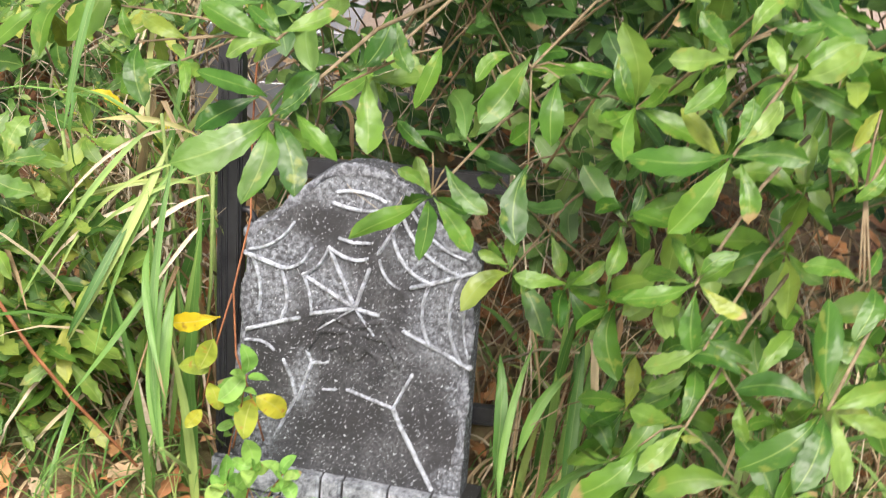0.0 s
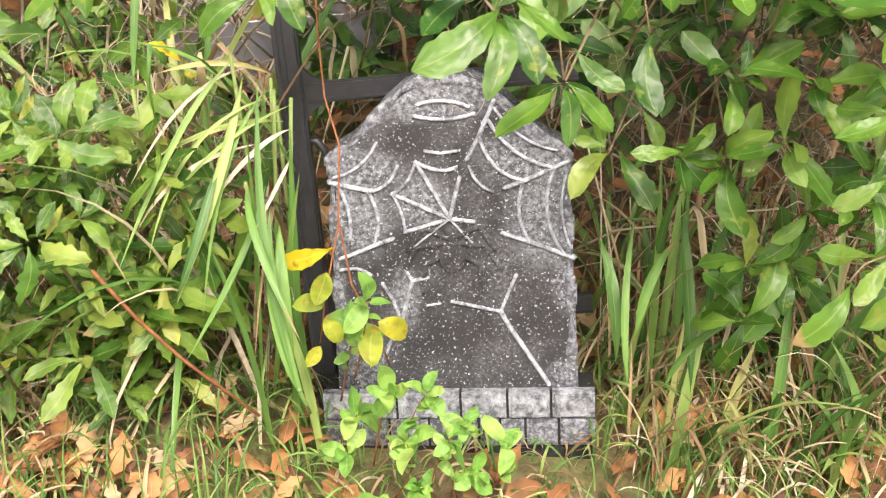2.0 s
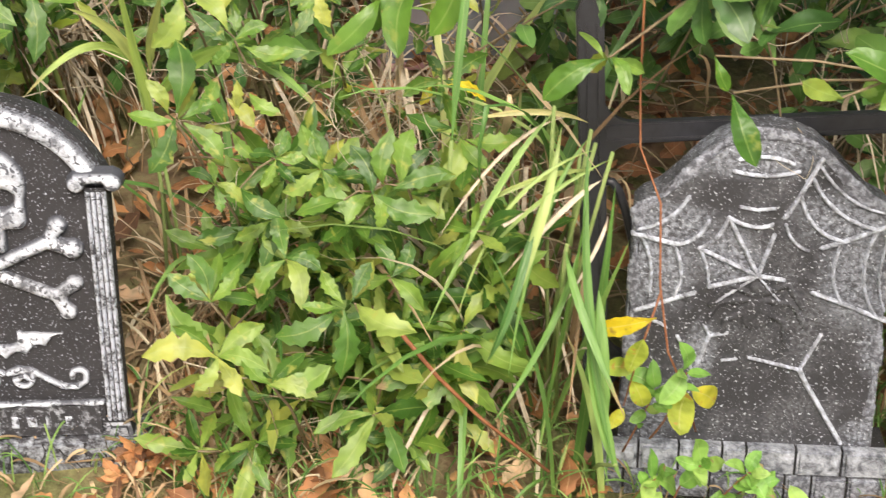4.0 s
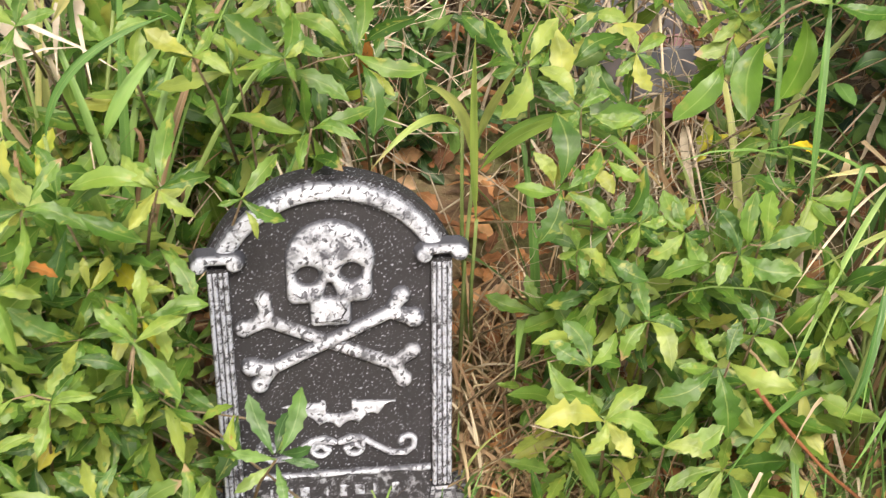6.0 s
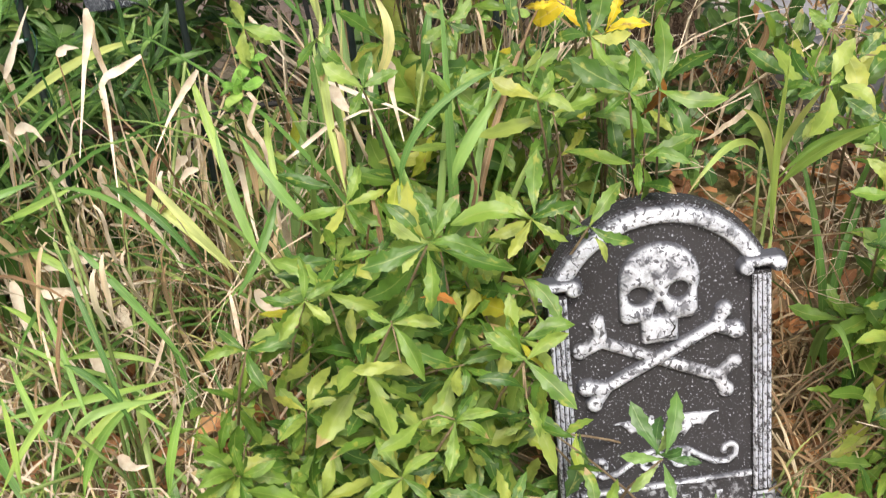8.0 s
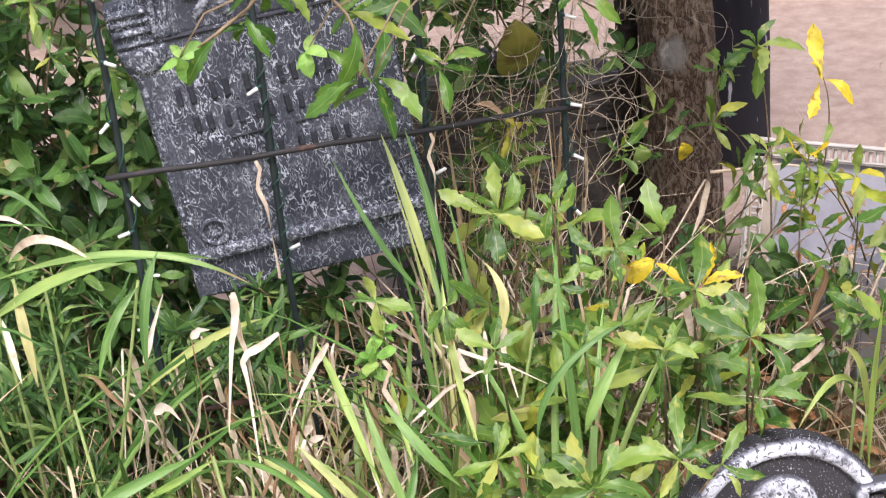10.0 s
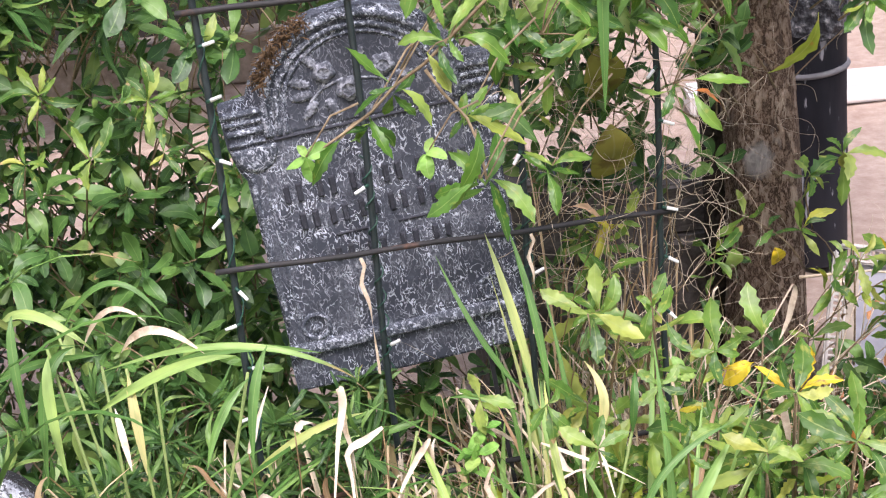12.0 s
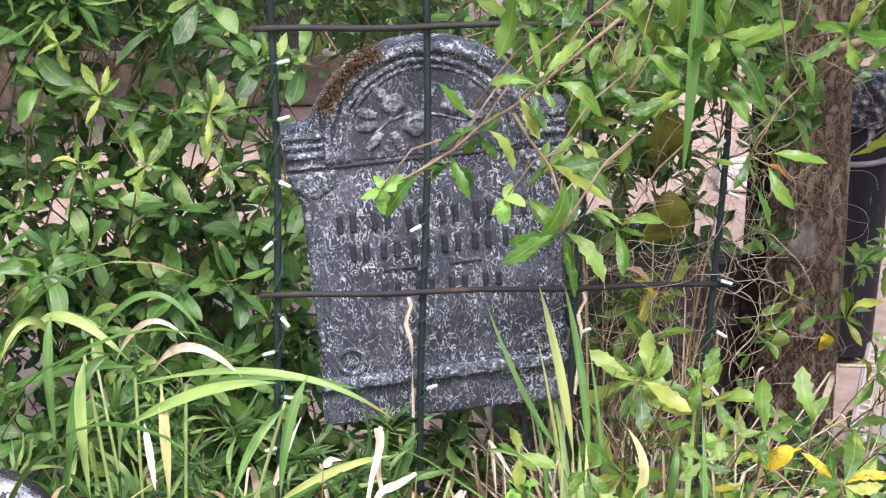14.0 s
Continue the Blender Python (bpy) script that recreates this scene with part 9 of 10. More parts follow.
def rounded(x0, y0, z0, x1, y1, z1, bev, seg=2):
    bm = bmesh.new()
    bmesh.ops.create_cube(bm, size=1.0)
    for v in bm.verts:
        v.co = Vector(((x0 + x1) / 2 + v.co.x * (x1 - x0), (y0 + y1) / 2 + v.co.y * (y1 - y0), (z0 + z1) / 2 + v.co.z * (z1 - z0)))
    if bev:
        bmesh.ops.bevel(bm, geom=bm.edges[:], offset=bev, segments=seg, affect="EDGES")
    return bm


def black_post():
    t = thing("black_post", pose(0.835, 2.40, 0, 0, -1, 0), "round post with flaking black paint and a grey strap", "post")
    ns, nh = 32, 40
    vs, fs = [], []
    for j in range(nh):
        z = 0.80 * j / (nh - 1)
        for i in range(ns):
            a = 2 * math.pi * i / ns
            k = 0.094 + 0.004 * noise.noise((math.cos(a) * 3, math.sin(a) * 3, z * 4))
            vs.append((k * math.cos(a), k * math.sin(a), z))
    for j in range(nh - 1):
        for i in range(ns):
            a, b = j * ns + i, j * ns + (i + 1) % ns
            fs.append((a, b, b + ns, a + ns))
    fs.append(tuple(range((nh - 1) * ns, nh * ns)))
    mesh_object("shaft", vs, fs, M_FLAKE, t)
    v, f = tube([(0.097 * math.cos(a), 0.097 * math.sin(a), 0.63 + 0.012 * math.cos(a)) for a in np.linspace(0, 2 * math.pi, 33)], 0.009, 6)
    tagged(mesh_object("strap", v, f, plain("dull_strap", [(0.3, (0.20, 0.20, 0.22)), (0.7, (0.34, 0.34, 0.36))], 20, 0.7, 0, 0.2), t), "grey strap")
    wrap, n, l, p = material("crumpled_clear_plastic")
    t1 = noise_node(n, l, 30, 5, 0.7)
    # Opaque: the black shaft beneath and the crease glints are painted in its colour.
    cr = ramp(n, [(0.45, (0.025, 0.026, 0.034)), (0.56, (0.16, 0.17, 0.19)), (0.66, (0.62, 0.63, 0.66))])
    l.new(t1.outputs["Fac"], cr.inputs["Fac"])
    l.new(cr.outputs["Color"], p.inputs["Base Color"])
    p.inputs["Roughness"].default_value = 0.18
    bump(n, l, t1.outputs["Fac"], 1.0, 0.03, p)
    vs, fs = [], []
    for j in range(9):
        z = 0.74 + 0.155 * j / 8
        for i in range(ns):
            a = 2 * math.pi * i / ns
            k = (0.104 + 0.014 * noise.noise((math.cos(a) * 5, math.sin(a) * 5, z * 25))) * (1.0 if j < 7 else 1.0 - 0.3 * (j - 6))
            vs.append((k * math.cos(a), k * math.sin(a), z + 0.012 * noise.noise((a * 3, z * 9, 4))))
    for j in range(8):
        for i in range(ns):
            a, b = j * ns + i, j * ns + (i + 1) % ns
            fs.append((a, b, b + ns, a + ns))
    fs.append(tuple(range(8 * ns, 9 * ns)))
    tagged(mesh_object("wrap", vs, fs, wrap, t), "crumpled clear plastic wrap over the post's head")


black_post()

def young_tree():
    t = thing("young_tree", Matrix.Identity(4), "thin dark-barked tree stem beside the big trunk", "tree")
    bark = plain("dark_bark", [(0.3, (0.018, 0.014, 0.012)), (0.7, (0.065, 0.052, 0.044))], 55, 0.95, 0, 1.0, 0.012)
    v, f = tube([(0.285, 1.68, -0.02), (0.275, 1.68, 0.5), (0.26, 1.68, 1.0), (0.235, 1.69, 1.6), (0.23, 1.7, 2.2)], 0.040, 14, 0.8)
    mesh_object("trunk", v, f, bark, t)
    v, f = tube([(0.165, 1.67, 1.15), (0.0, 1.55, 1.32), (-0.2, 1.45, 1.42), (-0.4, 1.4, 1.55)], 0.016, 8, 0.5)
    mesh_object("limb", v, f, M_STEM, t)
    v, f = tube([(0.18, 1.66, 1.0), (0.3, 1.42, 1.15), (0.5, 1.35, 1.22), (0.75, 1.3, 1.24)], 0.016, 8, 0.5)
    mesh_object("limb", v, f, M_STEM, t)


young_tree()


def plastic_tray():
    """A shallow tray on its edge: ribbed white rim, buff inner strip, grey-lilac floor."""
    t = thing("plastic_tray", pose(0.455, 1.44, 0.075, -24, 7, -20), "white ribbed plastic tray with grey-lilac floor leaning in straw", "tray")
    w, h = 0.40, 0.36
    part("floor_panel", rounded(0.045, 0.020, 0.015, w, 0.028, h - 0.04, 0.003), M_GREYPL, t, "grey-lilac plastic floor")
    part("inner_strip", rounded(0.047, 0.010, 0.02, 0.072, 0.019, h - 0.05, 0.003), plain("buff_plastic", [(0.3, (0.38, 0.33, 0.27)), (0.7, (0.52, 0.46, 0.38))], 16, 0.6, 0, 0.1), t, "buff inner strip")
    for name, q in (("side_rim", (0.0, -0.012, 0.02, 0.012, 0.022, h - 0.02)), ("inner_rim", (0.036, -0.004, 0.03, 0.046, 0.022, h - 0.05)), ("top_rim", (0.015, -0.012, h - 0.014, w, 0.022, h)), ("top_inner_rim", (0.045, -0.004, h - 0.05, w, 0.022, h - 0.04)), ("bottom_rim", (0.03, -0.008, 0.0, w, 0.022, 0.014))):
        part(name, rounded(*q, 0.005, 3), M_WHITEPL, t)
    for k in range(19):
        z = 0.035 + k * 0.0158
        part("rib", rounded(0.010, 0.0, z, 0.038, 0.012, z + 0.0075, 0.002, 1), M_WHITEPL, t)
    for k in range(20):
        x = 0.052 + k * 0.0172
        part("rib", rounded(x, 0.0, h - 0.042, x + 0.008, 0.012, h - 0.012, 0.002, 1), M_WHITEPL, t)


plastic_tray()


def storage_tub():
    t = thing("storage_tub", pose(0.78, 1.16, -0.02, 0, 0, 8), "clear bluish storage tub with a pink base and rubbish", "tub")
    m, n, l, p = material("cloudy_clear_plastic")
    t1 = noise_node(n, l, 8, 4)
    cr = ramp(n, [(0.35, (0.50, 0.56, 0.66)), (0.65, (0.70, 0.74, 0.80))])
    l.new(t1.outputs["Fac"], cr.inputs["Fac"])
    l.new(cr.outputs["Color"], p.inputs["Base Color"])
    p.inputs["Roughness"].default_value = 0.15
    p.inputs["Transmission Weight"].default_value = 0.6
    part("base", rounded(-0.24, -0.15, 0.0, 0.24, 0.15, 0.028, 0.008), M_PINK, t, "faded pink base")
    for a in ((-0.23, -0.145, 0.225, -0.139), (-0.23, 0.139, 0.225, 0.145), (-0.235, -0.14, -0.229, 0.14), (0.229, -0.14, 0.235, 0.14)):
        part("wall", rounded(a[0], a[1], 0.02, a[2], a[3], 0.17, 0.002, 1), m, t)
    part("bottle", rounded(-0.12, -0.05, 0.03, 0.06, 0.02, 0.09, 0.028, 4), M_GREYPL, t)
    part("cap", rounded(0.06, -0.03, 0.045, 0.085, 0.0, 0.075, 0.010, 3), plain("blue_cap", [(0.3, (0.02, 0.06, 0.25)), (0.7, (0.03, 0.09, 0.34))], 20, 0.4, 0, 0), t, "blue cap")
    part("paper", rounded(0.05, -0.12, 0.03, 0.20, -0.06, 0.11, 0.012, 2), M_BOARD, t, "crumpled white paper")


storage_tub()


def concrete_block():
    bm = rounded(-0.30, 0, 0.0, 0.12, 0.22, 0.40, 0.02, 3)
    bmesh.ops.subdivide_edges(bm, edges=bm.edges[:], cuts=3, use_grid_fill=True)
    for v in bm.verts:
        v.co += Vector((noise.noise(v.co * 9), noise.noise(v.co * 9 + Vector((5, 0, 0))), noise.noise(v.co * 9 + Vector((0, 7, 0))))) * 0.012
    me = bpy.data.meshes.new("concrete_block")
    bm.to_mesh(me)
    bm.free()
    me.materials.append(M_CONCRETE)
    a = new("concrete_block", me)
    a.matrix_world = pose(-0.06, 1.62, -0.01, 0, 0, 4)
    tagged(a, "rough grey concrete block standing behind the trellis", "block", "concrete blocks")
    b = copy_thing(a, pose(-0.02, 1.66, 0.388, 0, 0, -9) @ Matrix.Diagonal((0.95, 0.9, 0.55, 1)))
    tagged(b, "chipped grey concrete block stacked on another block", "block")
    c = copy_thing(a, pose(0.21, 1.76, -0.01, 0, 0, -5))
    tagged(c, "rough grey concrete block beside the young tree", "block")
    d = copy_thing(a, pose(0.19, 1.79, 0.388, 0, 0, 3) @ Matrix.Diagonal((0.9, 0.9, 0.35, 1)))
    tagged(d, "chipped grey concrete block stacked beside the young tree", "block")


concrete_block()


def machine_part():
    t = thing("machine_part", pose(-0.08, 1.72, 0.602, 0, -4, 10), "black and silver machine part lying on a block", "machine part")
    part("housing", rounded(-0.09, -0.05, 0.0, 0.07, 0.05, 0.045, 0.012, 3), M_DARKMETAL, t)
    v, f = tube([(0.0, -0.03, 0.05), (0.0, 0.03, 0.05)], 0.026, 16)
    mesh_object("drum", v, f, M_DARKMETAL, t)
    v, f = tube([(0.05, -0.055, 0.03), (0.05, 0.0, 0.03)], 0.016, 12)
    tagged(mesh_object("spout", v, f, M_GREYPL, t), "silver spout")


machine_part()


def timber(name, m, lx, ly, lz, mat, label):
    bm = rounded(-lx / 2, -ly / 2, 0, lx / 2, ly / 2, lz, 0.012, 2)
    me = bpy.data.meshes.new(name)
    bm.to_mesh(me)
    bm.free()
    me.materials.append(mat)
    ob = new(name, me)
    ob.matrix_world = m
    return tagged(ob, label, "timber" if "timber" in name else "board")


timber("timber_beam", pose(-1.35, 5.8, -0.005, 0, 0, 2), 3.4, 0.22, 0.26, M_TIMBER, "weathered grey timber beam lying on sand")
timber("white_plank", pose(1.55, 4.1, -0.005, 0, 0, -8), 1.2, 0.22, 0.10, M_BOARD, "white painted plank lying on sand")


def boundary_hedge():
    fo = Foliage("far", M_DARKLEAF, 61)
    fill(fo, (-5.0, 6.6, 0.0, 3.8, 7.8, 2.8), 620, 0.0, 0.16, None, 8, 3, None, 0, 1.2, 0.3)
    fo.build("hedge", "dark-green hedge beyond the sandy yard", "hedge", M_STEM, 0, "bushes")


boundary_hedge()


def board_fence():
    t = thing("board_fence", pose(-1.9, 6.3, 0, 0, 0, 2), "near-black board fence added for the shadow behind the yard", "fence")
    # Added boards whose near-black colour stands in for the deep shadow beyond the beam.
    m = plain("shadow_dark_board", [(0.3, (0.012, 0.011, 0.010)), (0.7, (0.045, 0.038, 0.033))], 10, 0.95, 0, 0.4)
    r = random.Random(8)
    for k in range(28):
        x = -2.2 + k * 0.145
        part("board", rounded(x, -0.012 + 0.004 * (k % 2), -0.02, x + 0.146, 0.012 + 0.004 * (k % 2), 1.05 + r.uniform(-0.03, 0.03), 0.003, 1), m, t)
    part("rail", rounded(-2.2, 0.018, 0.70, 1.86, 0.06, 0.78, 0.004, 1), m, t)


board_fence()


# ---- fourth stone, only its brushed top shows ----
def small_tombstone():
    t = thing("small_tombstone", pose(-1.40, 0.47, 0.0, -14, -4, 6), "dark foam tombstone top with bluish-white brushed arch", "tombstone", "graveyard decorations")
    top = [(0.15 * math.cos(a), 0.47 + 0.15 * math.sin(a)) for a in np.linspace(0.1, math.pi - 0.1, 22)]
    part("body", slab([(-0.155, -0.02), (0.155, -0.02)] + top, 0.0, 0.05, 0.006), M_BLACKSTONE, t)
    relief("arch_moulding", lambda x, z: np.maximum(np.abs(np.hypot(x, z - 0.47) - 0.128) - 0.016, 0.47 - z), (-0.15, 0.465, 0.15, 0.62), 0.012, 0.012, M_WHITEBRUSH, t, "arched moulding brushed white", step=0.003)


small_tombstone()


# ---- odd leaves ----
def single(name, kind, mat, at, along, up, size, label):
    t = thing(name, Matrix.Identity(4), label, "leaf", "single leaves")
    ob = new("blade", leaf_mesh(kind, 2, mat))
    ob.parent = t
    ob.matrix_basis = leaf_pose(at, along, up, size)
    return t


BIG = (("big_leaf", "oval", M_BIGLEAF, (-0.19, 0.98, 1.13), (0.05, -0.1, -1), (0, -1, 0.1), 0.15, "large round fading yellow-green leaf hanging on a vine"),
       ("big_leaf", "oval", M_BIGLEAF, (-0.17, 0.98, 0.97), (-0.1, -0.1, -1), (0, -1, 0.1), 0.155, "large round fading yellow-green leaf hanging on a vine"),
       ("orange_leaf", "lance", M_ORANGE, (-0.10, 0.66, 1.105), (1, -0.1, -0.05), (0, -0.5, 1), 0.075, "single orange-red dead leaf on a twig"),
       ("brown_leaf", "lance", M_LITTER, (-0.30, 0.80, 0.87), (1, -0.1, -0.05), (0, -0.5, 1), 0.09, "single brown dead leaf caught in straw"),
       ("yellow_leaf", "oval", M_YELLOW, (0.10, 0.80, 0.735), (0.2, -0.1, -1), (0, -1, 0.2), 0.055, "single yellow leaf on a thin stem"),
       ("fading_leaf", "oval", M_SHOOT, (0.035, 0.86, 0.72), (0.0, -0.1, -1), (0, -1, 0.2), 0.065, "single green leaf edged yellow on a thin stem"),
       ("hanging_leaf", "lance", M_YGREEN, (0.02, 0.40, 1.285), (-0.28, -0.05, -1), (0.3, -1, 0.1), 0.135, "single long yellow-green toothed leaf hanging before the tree"),
       ("yellow_leaf", "oval", M_YELLOW, (-0.055, 0.498, 0.649), (-1, -0.1, -0.05), (0, -0.6, 1), 0.062, "single bright yellow leaf lying in dry grass"))
SMALL = (("orange_leaf", "lance", M_ORANGE, (0.06, 0.34, 0.60), (-0.05, -0.3, -1), (0.3, -1, 0.2), 0.10, "single pinkish-brown dead leaf in a shrub"),
       ("yellow_leaf", "lance", M_YELLOW, (0.615, 0.09, 0.555), (1, -0.2, 0.0), (0, -0.6, 1), 0.06, "single yellow leaf in dry grass"),
       ("orange_leaf", "lance", M_ORANGE, (-0.36, -0.16, 0.60), (1, -0.2, 0.1), (0, -0.6, 1), 0.05, "single orange leaf in a green shrub"),
       ("yellow_leaf", "broad", M_YELLOW, (1.27, -0.05, 0.72), (0.2, -0.2, -1), (0.2, -1, 0.2), 0.07, "single yellow spotted leaf in a bush"))
for row in BIG + SMALL:
    single(*row)


def hanging_strip(pts, width, label):
    """A pale dried grass leaf, twisted and hanging."""
    t = thing("dry_leaf_strip", Matrix.Identity(4), label, "dry grass", "dry strips")
    vs, fs, uvs = [], [], []
    n = len(pts)
    for i, p in enumerate(pts):
        p = Vector(p)
        w = width * (0.25 + 0.75 * math.sin(math.pi * (0.08 + 0.84 * i / (n - 1))))
        d = Vector((math.cos(0.5 + i * 0.13), 0.5 * math.sin(i * 0.13), 0.25))
        for s, u in ((-1, 0.0), (0, 0.5), (1, 1.0)):
            vs.append(tuple(p + d * w * s + Vector((0, -0.002 * abs(s), 0))))
            uvs.append((u, i / n))
    for i in range(n - 1):
        a = 3 * i
        fs += [(a, a + 1, a + 4, a + 3), (a + 1, a + 2, a + 5, a + 4)]
    mesh_object("blade", vs, fs, M_PALE, t, uvs)


def dangle(x0, y0, z0, x1, y1, z1, wig, width, label):
    n = 14
    hanging_strip([(x0 + (x1 - x0) * k / n + wig * math.sin(k * 0.8 + 3 * math.sin(k * 0.31)), y0 + (y1 - y0) * k / n, z0 + (z1 - z0) * k / n) for k in range(n + 1)], width, label)


dangle(-0.705, 0.655, 0.885, -0.700, 0.640, 0.665, 0.005, 0.0075, "pale dried grass leaf hung over a trellis rod")
dangle(-0.400, 0.66, 0.885, -0.415, 0.64, 0.70, 0.005, 0.007, "pale dried grass leaf hung over a trellis rod")
dangle(-0.778, 0.383, 0.775, -0.76, 0.37, 0.50, 0.003, 0.008, "pale dried grass leaf standing in green grass")
dangle(-0.56, 0.30, 0.66, -0.55, 0.29, 0.42, 0.008, 0.008, "pale dried grass leaf standing in green grass")


M_BLEACHED = plain("bleached_grass_leaf", [(0.3, (0.62, 0.50, 0.36)), (0.7, (0.88, 0.82, 0.70))], 45, 0.65, 0, 0.2, 0.001)


def dead_leaf(pts, width):
    """A dry stalk that ends in one pale leaf, folded over and hanging along pts."""
    t = thing("dead_grass_stalk", Matrix.Identity(4), "dry grass stalk with one pale curled leaf", "grass", "dead grass stalks")
    ps = []
    for a, b in zip(pts, pts[1:]):
        ps += [Vector(a).lerp(Vector(b), k / 4) for k in range(4)]
    ps.append(Vector(pts[-1]))
    n = len(ps)
    vs, fs, uvs = [], [], []
    for i, p in enumerate(ps):
        d = ps[min(i + 1, n - 1)] - ps[max(i - 1, 0)]
        side = d.cross(Vector((0.15 + 0.5 * math.sin(0.5 * i), -0.8, 0.6))).normalized()
        nrm = side.cross(d).normalized()
        u0 = i / (n - 1)
        w = 1.25 * width * (0.12 + 0.88 * math.sin(math.pi * min(1.0, 0.1 + u0 * 1.6) / 1.0) if u0 < 0.28 else 0.10 + 0.84 * (1 - (u0 - 0.28) / 0.72) ** 1.1)
        for q, u in ((-1, 0.0), (0, 0.5), (1, 1.0)):
            vs.append(tuple(p + side * w * q + nrm * w * 0.5 * abs(q)))
            uvs.append((u, u0))
    for i in range(n - 1):
        a = 3 * i
        fs += [(a, a + 1, a + 4, a + 3), (a + 1, a + 2, a + 5, a + 4)]
    mesh_object("leaf", vs, fs, M_BLEACHED, t, uvs)
    a = ps[0]
    g = Vector((a.x + 0.03 * math.sin(40 * a.x), a.y + 0.10, 0.0))
    v, f = tube([g, g * 0.5 + a * 0.5 + Vector((0, 0.02, 0.05)), a * 0.9 + g * 0.1 + Vector((0, 0.008, 0.02)), a], 0.0015, 5, 0.8)
    mesh_object("stalk", v, f, M_STRAW, t)


dead_leaf(((-0.773, 0.354, 0.792), (-0.777, 0.344, 0.757), (-0.788, 0.327, 0.713), (-0.813, 0.267, 0.599)), 0.0065)
dead_leaf(((-0.714, 0.383, 0.694), (-0.745, 0.375, 0.680), (-0.767, 0.371, 0.672), (-0.777, 0.367, 0.661), (-0.775, 0.350, 0.622), (-0.775, 0.315, 0.554), (-0.775, 0.275, 0.484)), 0.0055)
dead_leaf(((-0.638, 0.404, 0.649), (-0.663, 0.395, 0.623), (-0.690, 0.378, 0.586), (-0.718, 0.357, 0.542)), 0.005)
dead_leaf(((-0.682, 0.440, 0.477), (-0.701, 0.439, 0.470), (-0.712, 0.433, 0.452), (-0.712, 0.423, 0.427), (-0.701, 0.421, 0.412)), 0.0075)
dead_leaf(((-0.667, 0.431, 0.458), (-0.687, 0.434, 0.454), (-0.699, 0.430, 0.438), (-0.701, 0.424, 0.417)), 0.005)
dead_leaf(((-0.788, 0.445, 0.415), (-0.776, 0.439, 0.392), (-0.758, 0.428, 0.361), (-0.728, 0.407, 0.314), (-0.706, 0.376, 0.258)), 0.0075)
dead_leaf(((-0.958, 0.436, 0.293), (-0.905, 0.453, 0.289), (-0.868, 0.466, 0.286), (-0.851, 0.474, 0.284), (-0.833, 0.473, 0.268)), 0.007)
dead_leaf(((-0.960, 0.405, 0.268), (-0.931, 0.411, 0.256), (-0.900, 0.421, 0.251), (-0.855, 0.434, 0.247), (-0.753, 0.450, 0.233)), 0.0095)
dead_leaf(((-0.841, 0.436, 0.202), (-0.841, 0.427, 0.178), (-0.828, 0.421, 0.156), (-0.765, 0.389, 0.090)), 0.009)
dead_leaf(((-0.998, 0.404, 0.299), (-0.996, 0.390, 0.267), (-0.988, 0.374, 0.230), (-0.975, 0.348, 0.180)), 0.009)
dead_leaf(((-0.938, 0.349, 0.236), (-0.933, 0.327, 0.193), (-0.909, 0.316, 0.162), (-0.868, 0.312, 0.134)), 0.007)
dead_leaf(((-0.885, 0.331, 0.194), (-0.876, 0.319, 0.166), (-0.861, 0.315, 0.145), (-0.840, 0.316, 0.131)), 0.0095)
dead_leaf(((-0.611, 0.445, 0.511), (-0.601, 0.420, 0.455), (-0.592, 0.386, 0.389), (-0.580, 0.342, 0.311)), 0.0055)
dead_leaf(((-0.445, 0.373, 0.613), (-0.437, 0.371, 0.596), (-0.423, 0.369, 0.578), (-0.407, 0.369, 0.565)), 0.0105)
dead_leaf(((-0.453, 0.405, 0.609), (-0.395, 0.396, 0.579), (-0.344, 0.389, 0.556), (-0.286, 0.372, 0.520)), 0.0032)
dead_leaf(((-0.376, 0.427, 0.609), (-0.381, 0.417, 0.576), (-0.383, 0.405, 0.542), (-0.384, 0.393, 0.508)), 0.0045)
dead_leaf(((-0.346, 0.430, 0.616), (-0.347, 0.427, 0.596), (-0.347, 0.420, 0.570), (-0.336, 0.384, 0.496)), 0.0075)
dead_leaf(((-0.524, 0.353, 0.503), (-0.457, 0.383, 0.536), (-0.397, 0.398, 0.550), (-0.344, 0.404, 0.548)), 0.003)
dead_leaf(((-0.824, 0.090, 0.176), (-0.818, 0.085, 0.159), (-0.805, 0.087, 0.148), (-0.785, 0.095, 0.142)), 0.0085)
dead_leaf(((-0.586, 0.186, 0.387), (-0.582, 0.179, 0.367), (-0.570, 0.178, 0.352), (-0.553, 0.184, 0.348)), 0.0085)
dead_leaf(((-0.933, 0.419, 0.564), (-0.923, 0.432, 0.569), (-0.908, 0.438, 0.558), (-0.896, 0.436, 0.535)), 0.007)
dead_leaf(((-0.963, 0.609, 0.394), (-0.946, 0.619, 0.390), (-0.902, 0.592, 0.317), (-0.842, 0.570, 0.251)), 0.0045)
dead_leaf(((-0.937, 0.459, 0.641), (-0.918, 0.494, 0.679), (-0.891, 0.533, 0.724)), 0.005)
dead_leaf(((-0.857, 0.486, 0.656), (-0.845, 0.502, 0.661), (-0.826, 0.513, 0.653)), 0.006)
dead_leaf(((-0.563, 0.622, 0.624), (-0.532, 0.610, 0.574), (-0.508, 0.605, 0.541)), 0.004)


# ---- small plants and dead twigs ----
def hanging_blade():
    t = thing("hanging_grass", Matrix.Identity(4), "single broad green grass blade hanging before the trellis", "grass")
    ribbon((-0.30, 0.46, 1.56), (-0.305, 0.42, 1.36), (-0.316, 0.403, 1.165), 0.011, M_GRASS, t, 3)


hanging_blade()


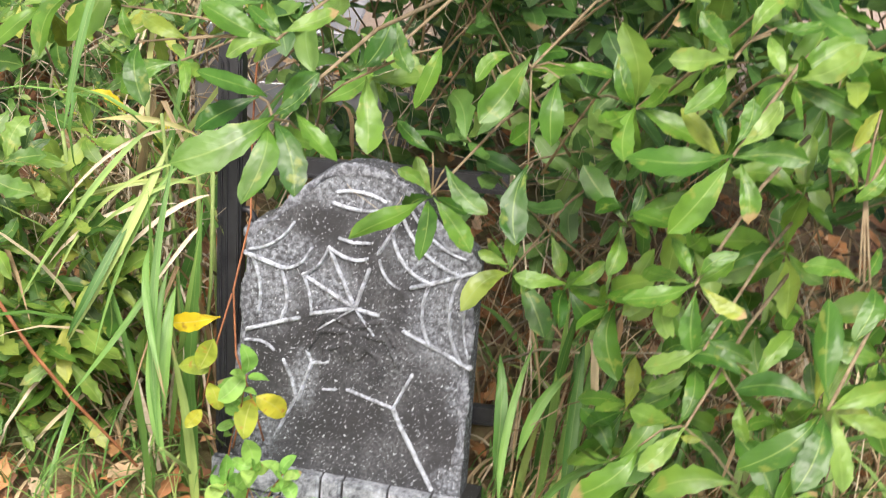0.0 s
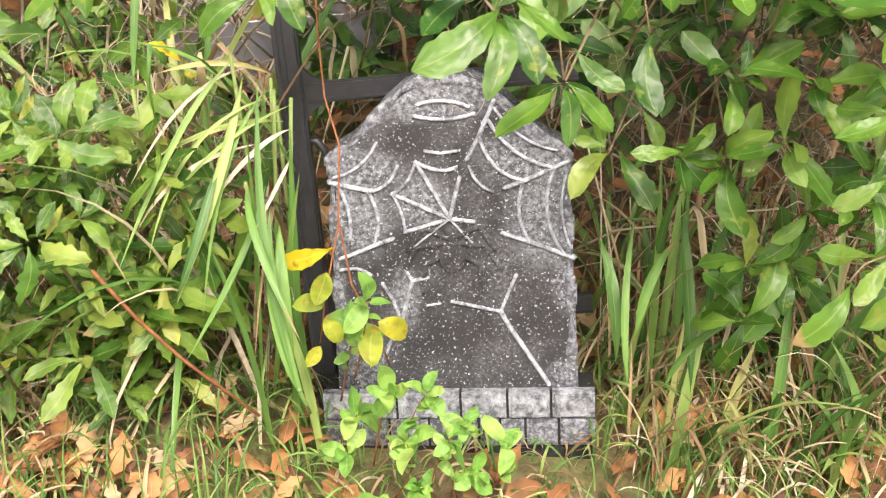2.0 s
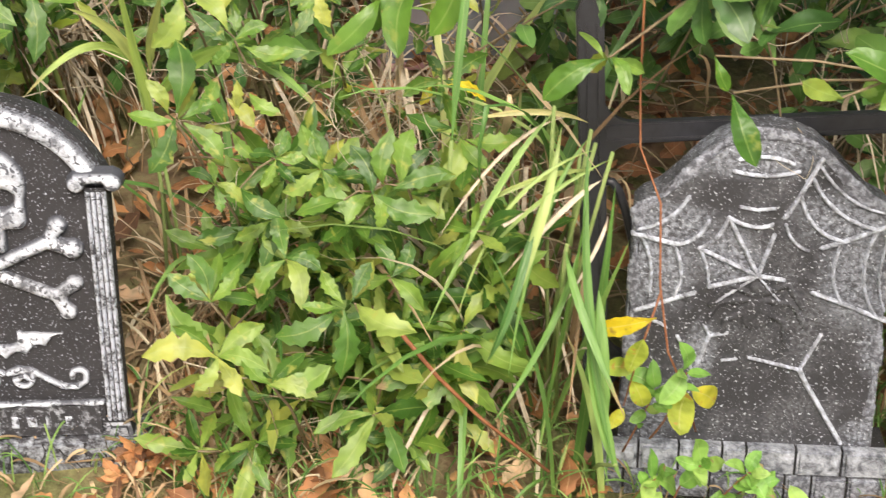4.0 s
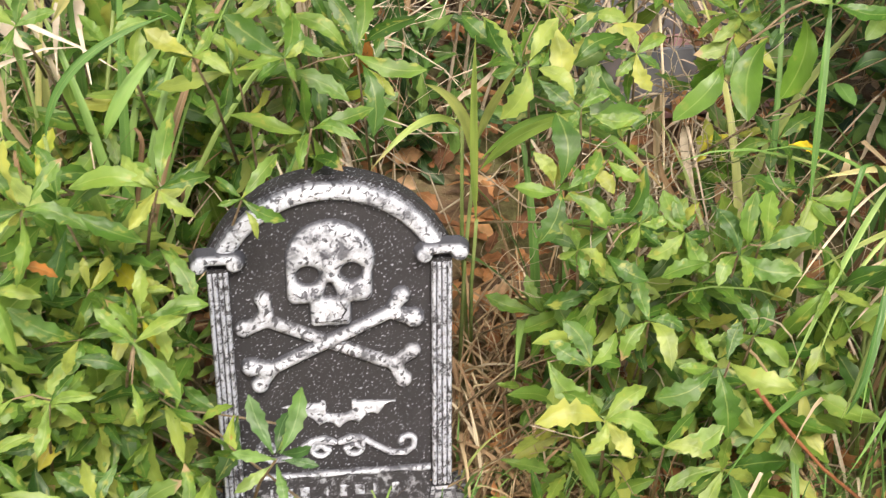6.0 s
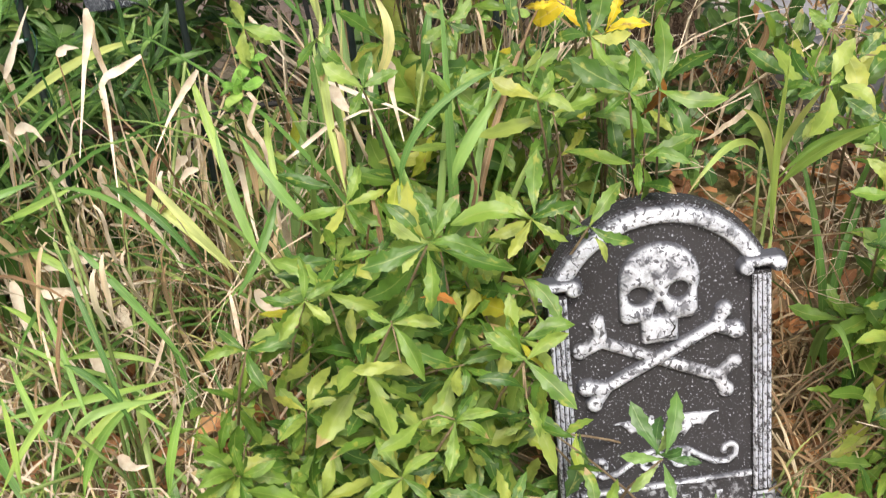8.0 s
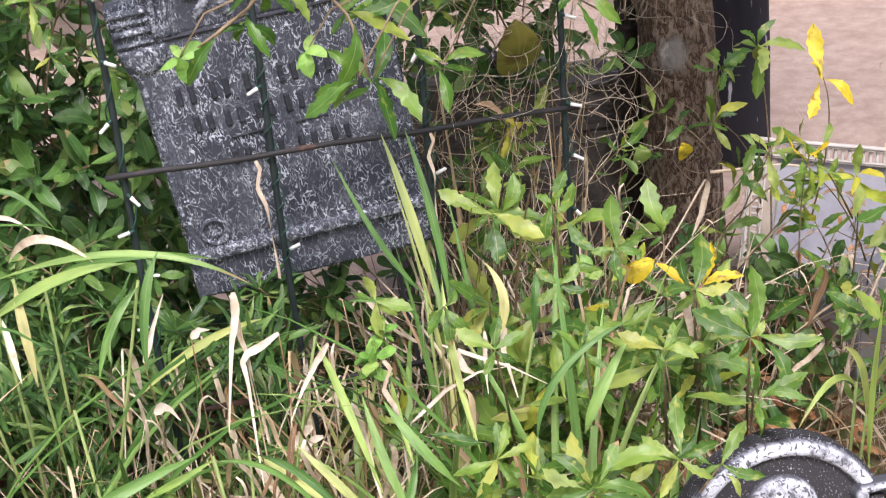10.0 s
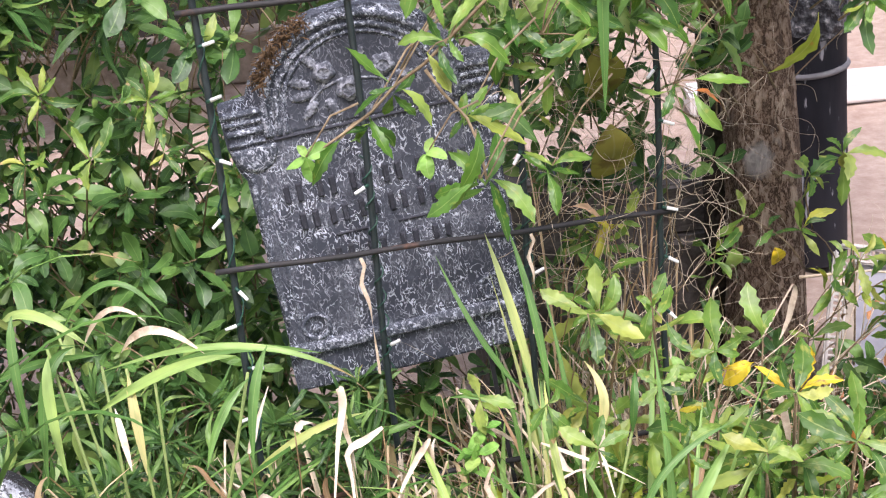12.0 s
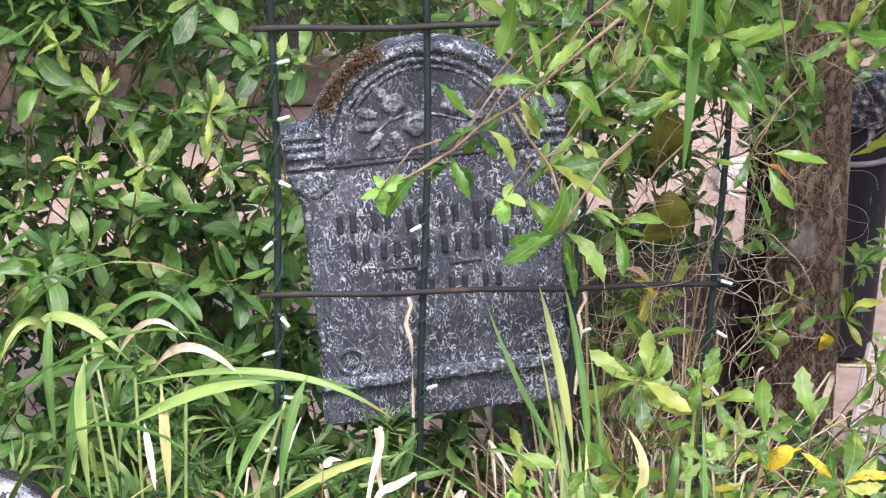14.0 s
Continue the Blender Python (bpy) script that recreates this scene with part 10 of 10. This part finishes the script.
def round_shoots():
    fo = Foliage("oval", M_SHOOT, 71)
    for x, y, z, n in ((-0.133, 0.80, 0.534, 5), (-0.10, 0.78, 0.50, 5), (-0.16, 0.79, 0.49, 4), (-0.572, 0.318, 0.661, 6), (-0.552, 0.338, 0.691, 6), (-0.582, 0.338, 0.621, 5)):
        fo.sprig((x + 0.02, y + 0.05, z - 0.15), (x, y, z), 0.034, n, 3, 1.1, 0.0015)
    fo.build("green_shoots", "bright green round-leaved shoots in dead grass", "plant", M_STEM, 60, "shrubs")


round_shoots()


def dead_sprig():
    fo = Foliage("oak", M_LITTER, 72)
    for p in ((0.185, -0.11, 0.07), (0.21, -0.10, 0.055), (0.165, -0.13, 0.05), (0.235, -0.09, 0.04)):
        fo.sprig((p[0] + 0.06, p[1] + 0.05, 0.01), p, 0.038, 9, 4, 1.2, 0.0015)
    fo.build("dead_sprig", "withered orange-brown leaf sprig at the skull tombstone foot", "twig", M_REDSTEM, 80)


dead_sprig()


def broken_stalks():
    t = thing("broken_stalks", Matrix.Identity(4), "bent pale dry stalks before the plastic rubbish", "twigs")
    for a, b, c in (((0.25, 0.95, 0.0), (0.291, 1.0, 0.349), (0.479, 1.0, 0.479)), ((0.29, 1.0, 0.0), (0.31, 1.0, 0.33), (0.33, 1.02, 0.56)), ((0.24, 1.03, 0.56), (0.33, 1.02, 0.56), (0.45, 1.0, 0.55)),
                    ((0.42, 0.80, 0.0), (0.47, 0.8, 0.25), (0.56, 0.8, 0.47)), ((0.55, 0.85, 0.0), (0.60, 0.88, 0.3), (0.57, 0.9, 0.62)), ((0.30, 0.9, 0.0), (0.34, 0.88, 0.2), (0.50, 0.85, 0.33))):
        a, b, c = Vector(a), Vector(b), Vector(c)
        v, f = tube([a, a * 0.5 + b * 0.5, b, b * 0.5 + c * 0.5 + Vector((0, 0, 0.006)), c], 0.004, 6, 0.6)
        mesh_object("stalk", v, f, M_PALE, t)


broken_stalks()


def dry_shrub():
    """Half-bare dead shrub over the plastic rubbish."""
    fo = Foliage("lance", M_LITTER, 81)
    fill(fo, (0.38, 0.95, 0.12, 0.95, 1.30, 0.42), 34, 0.0, 0.045, None, 3, 1, M_STRAW, 0.6, 1.2, 0.2)
    fo.build("dead_shrub", "half-bare dead shrub with tan withered leaves over plastic rubbish", "shrub", M_PALE, 120, "shrubs", FRONT)


dry_shrub()
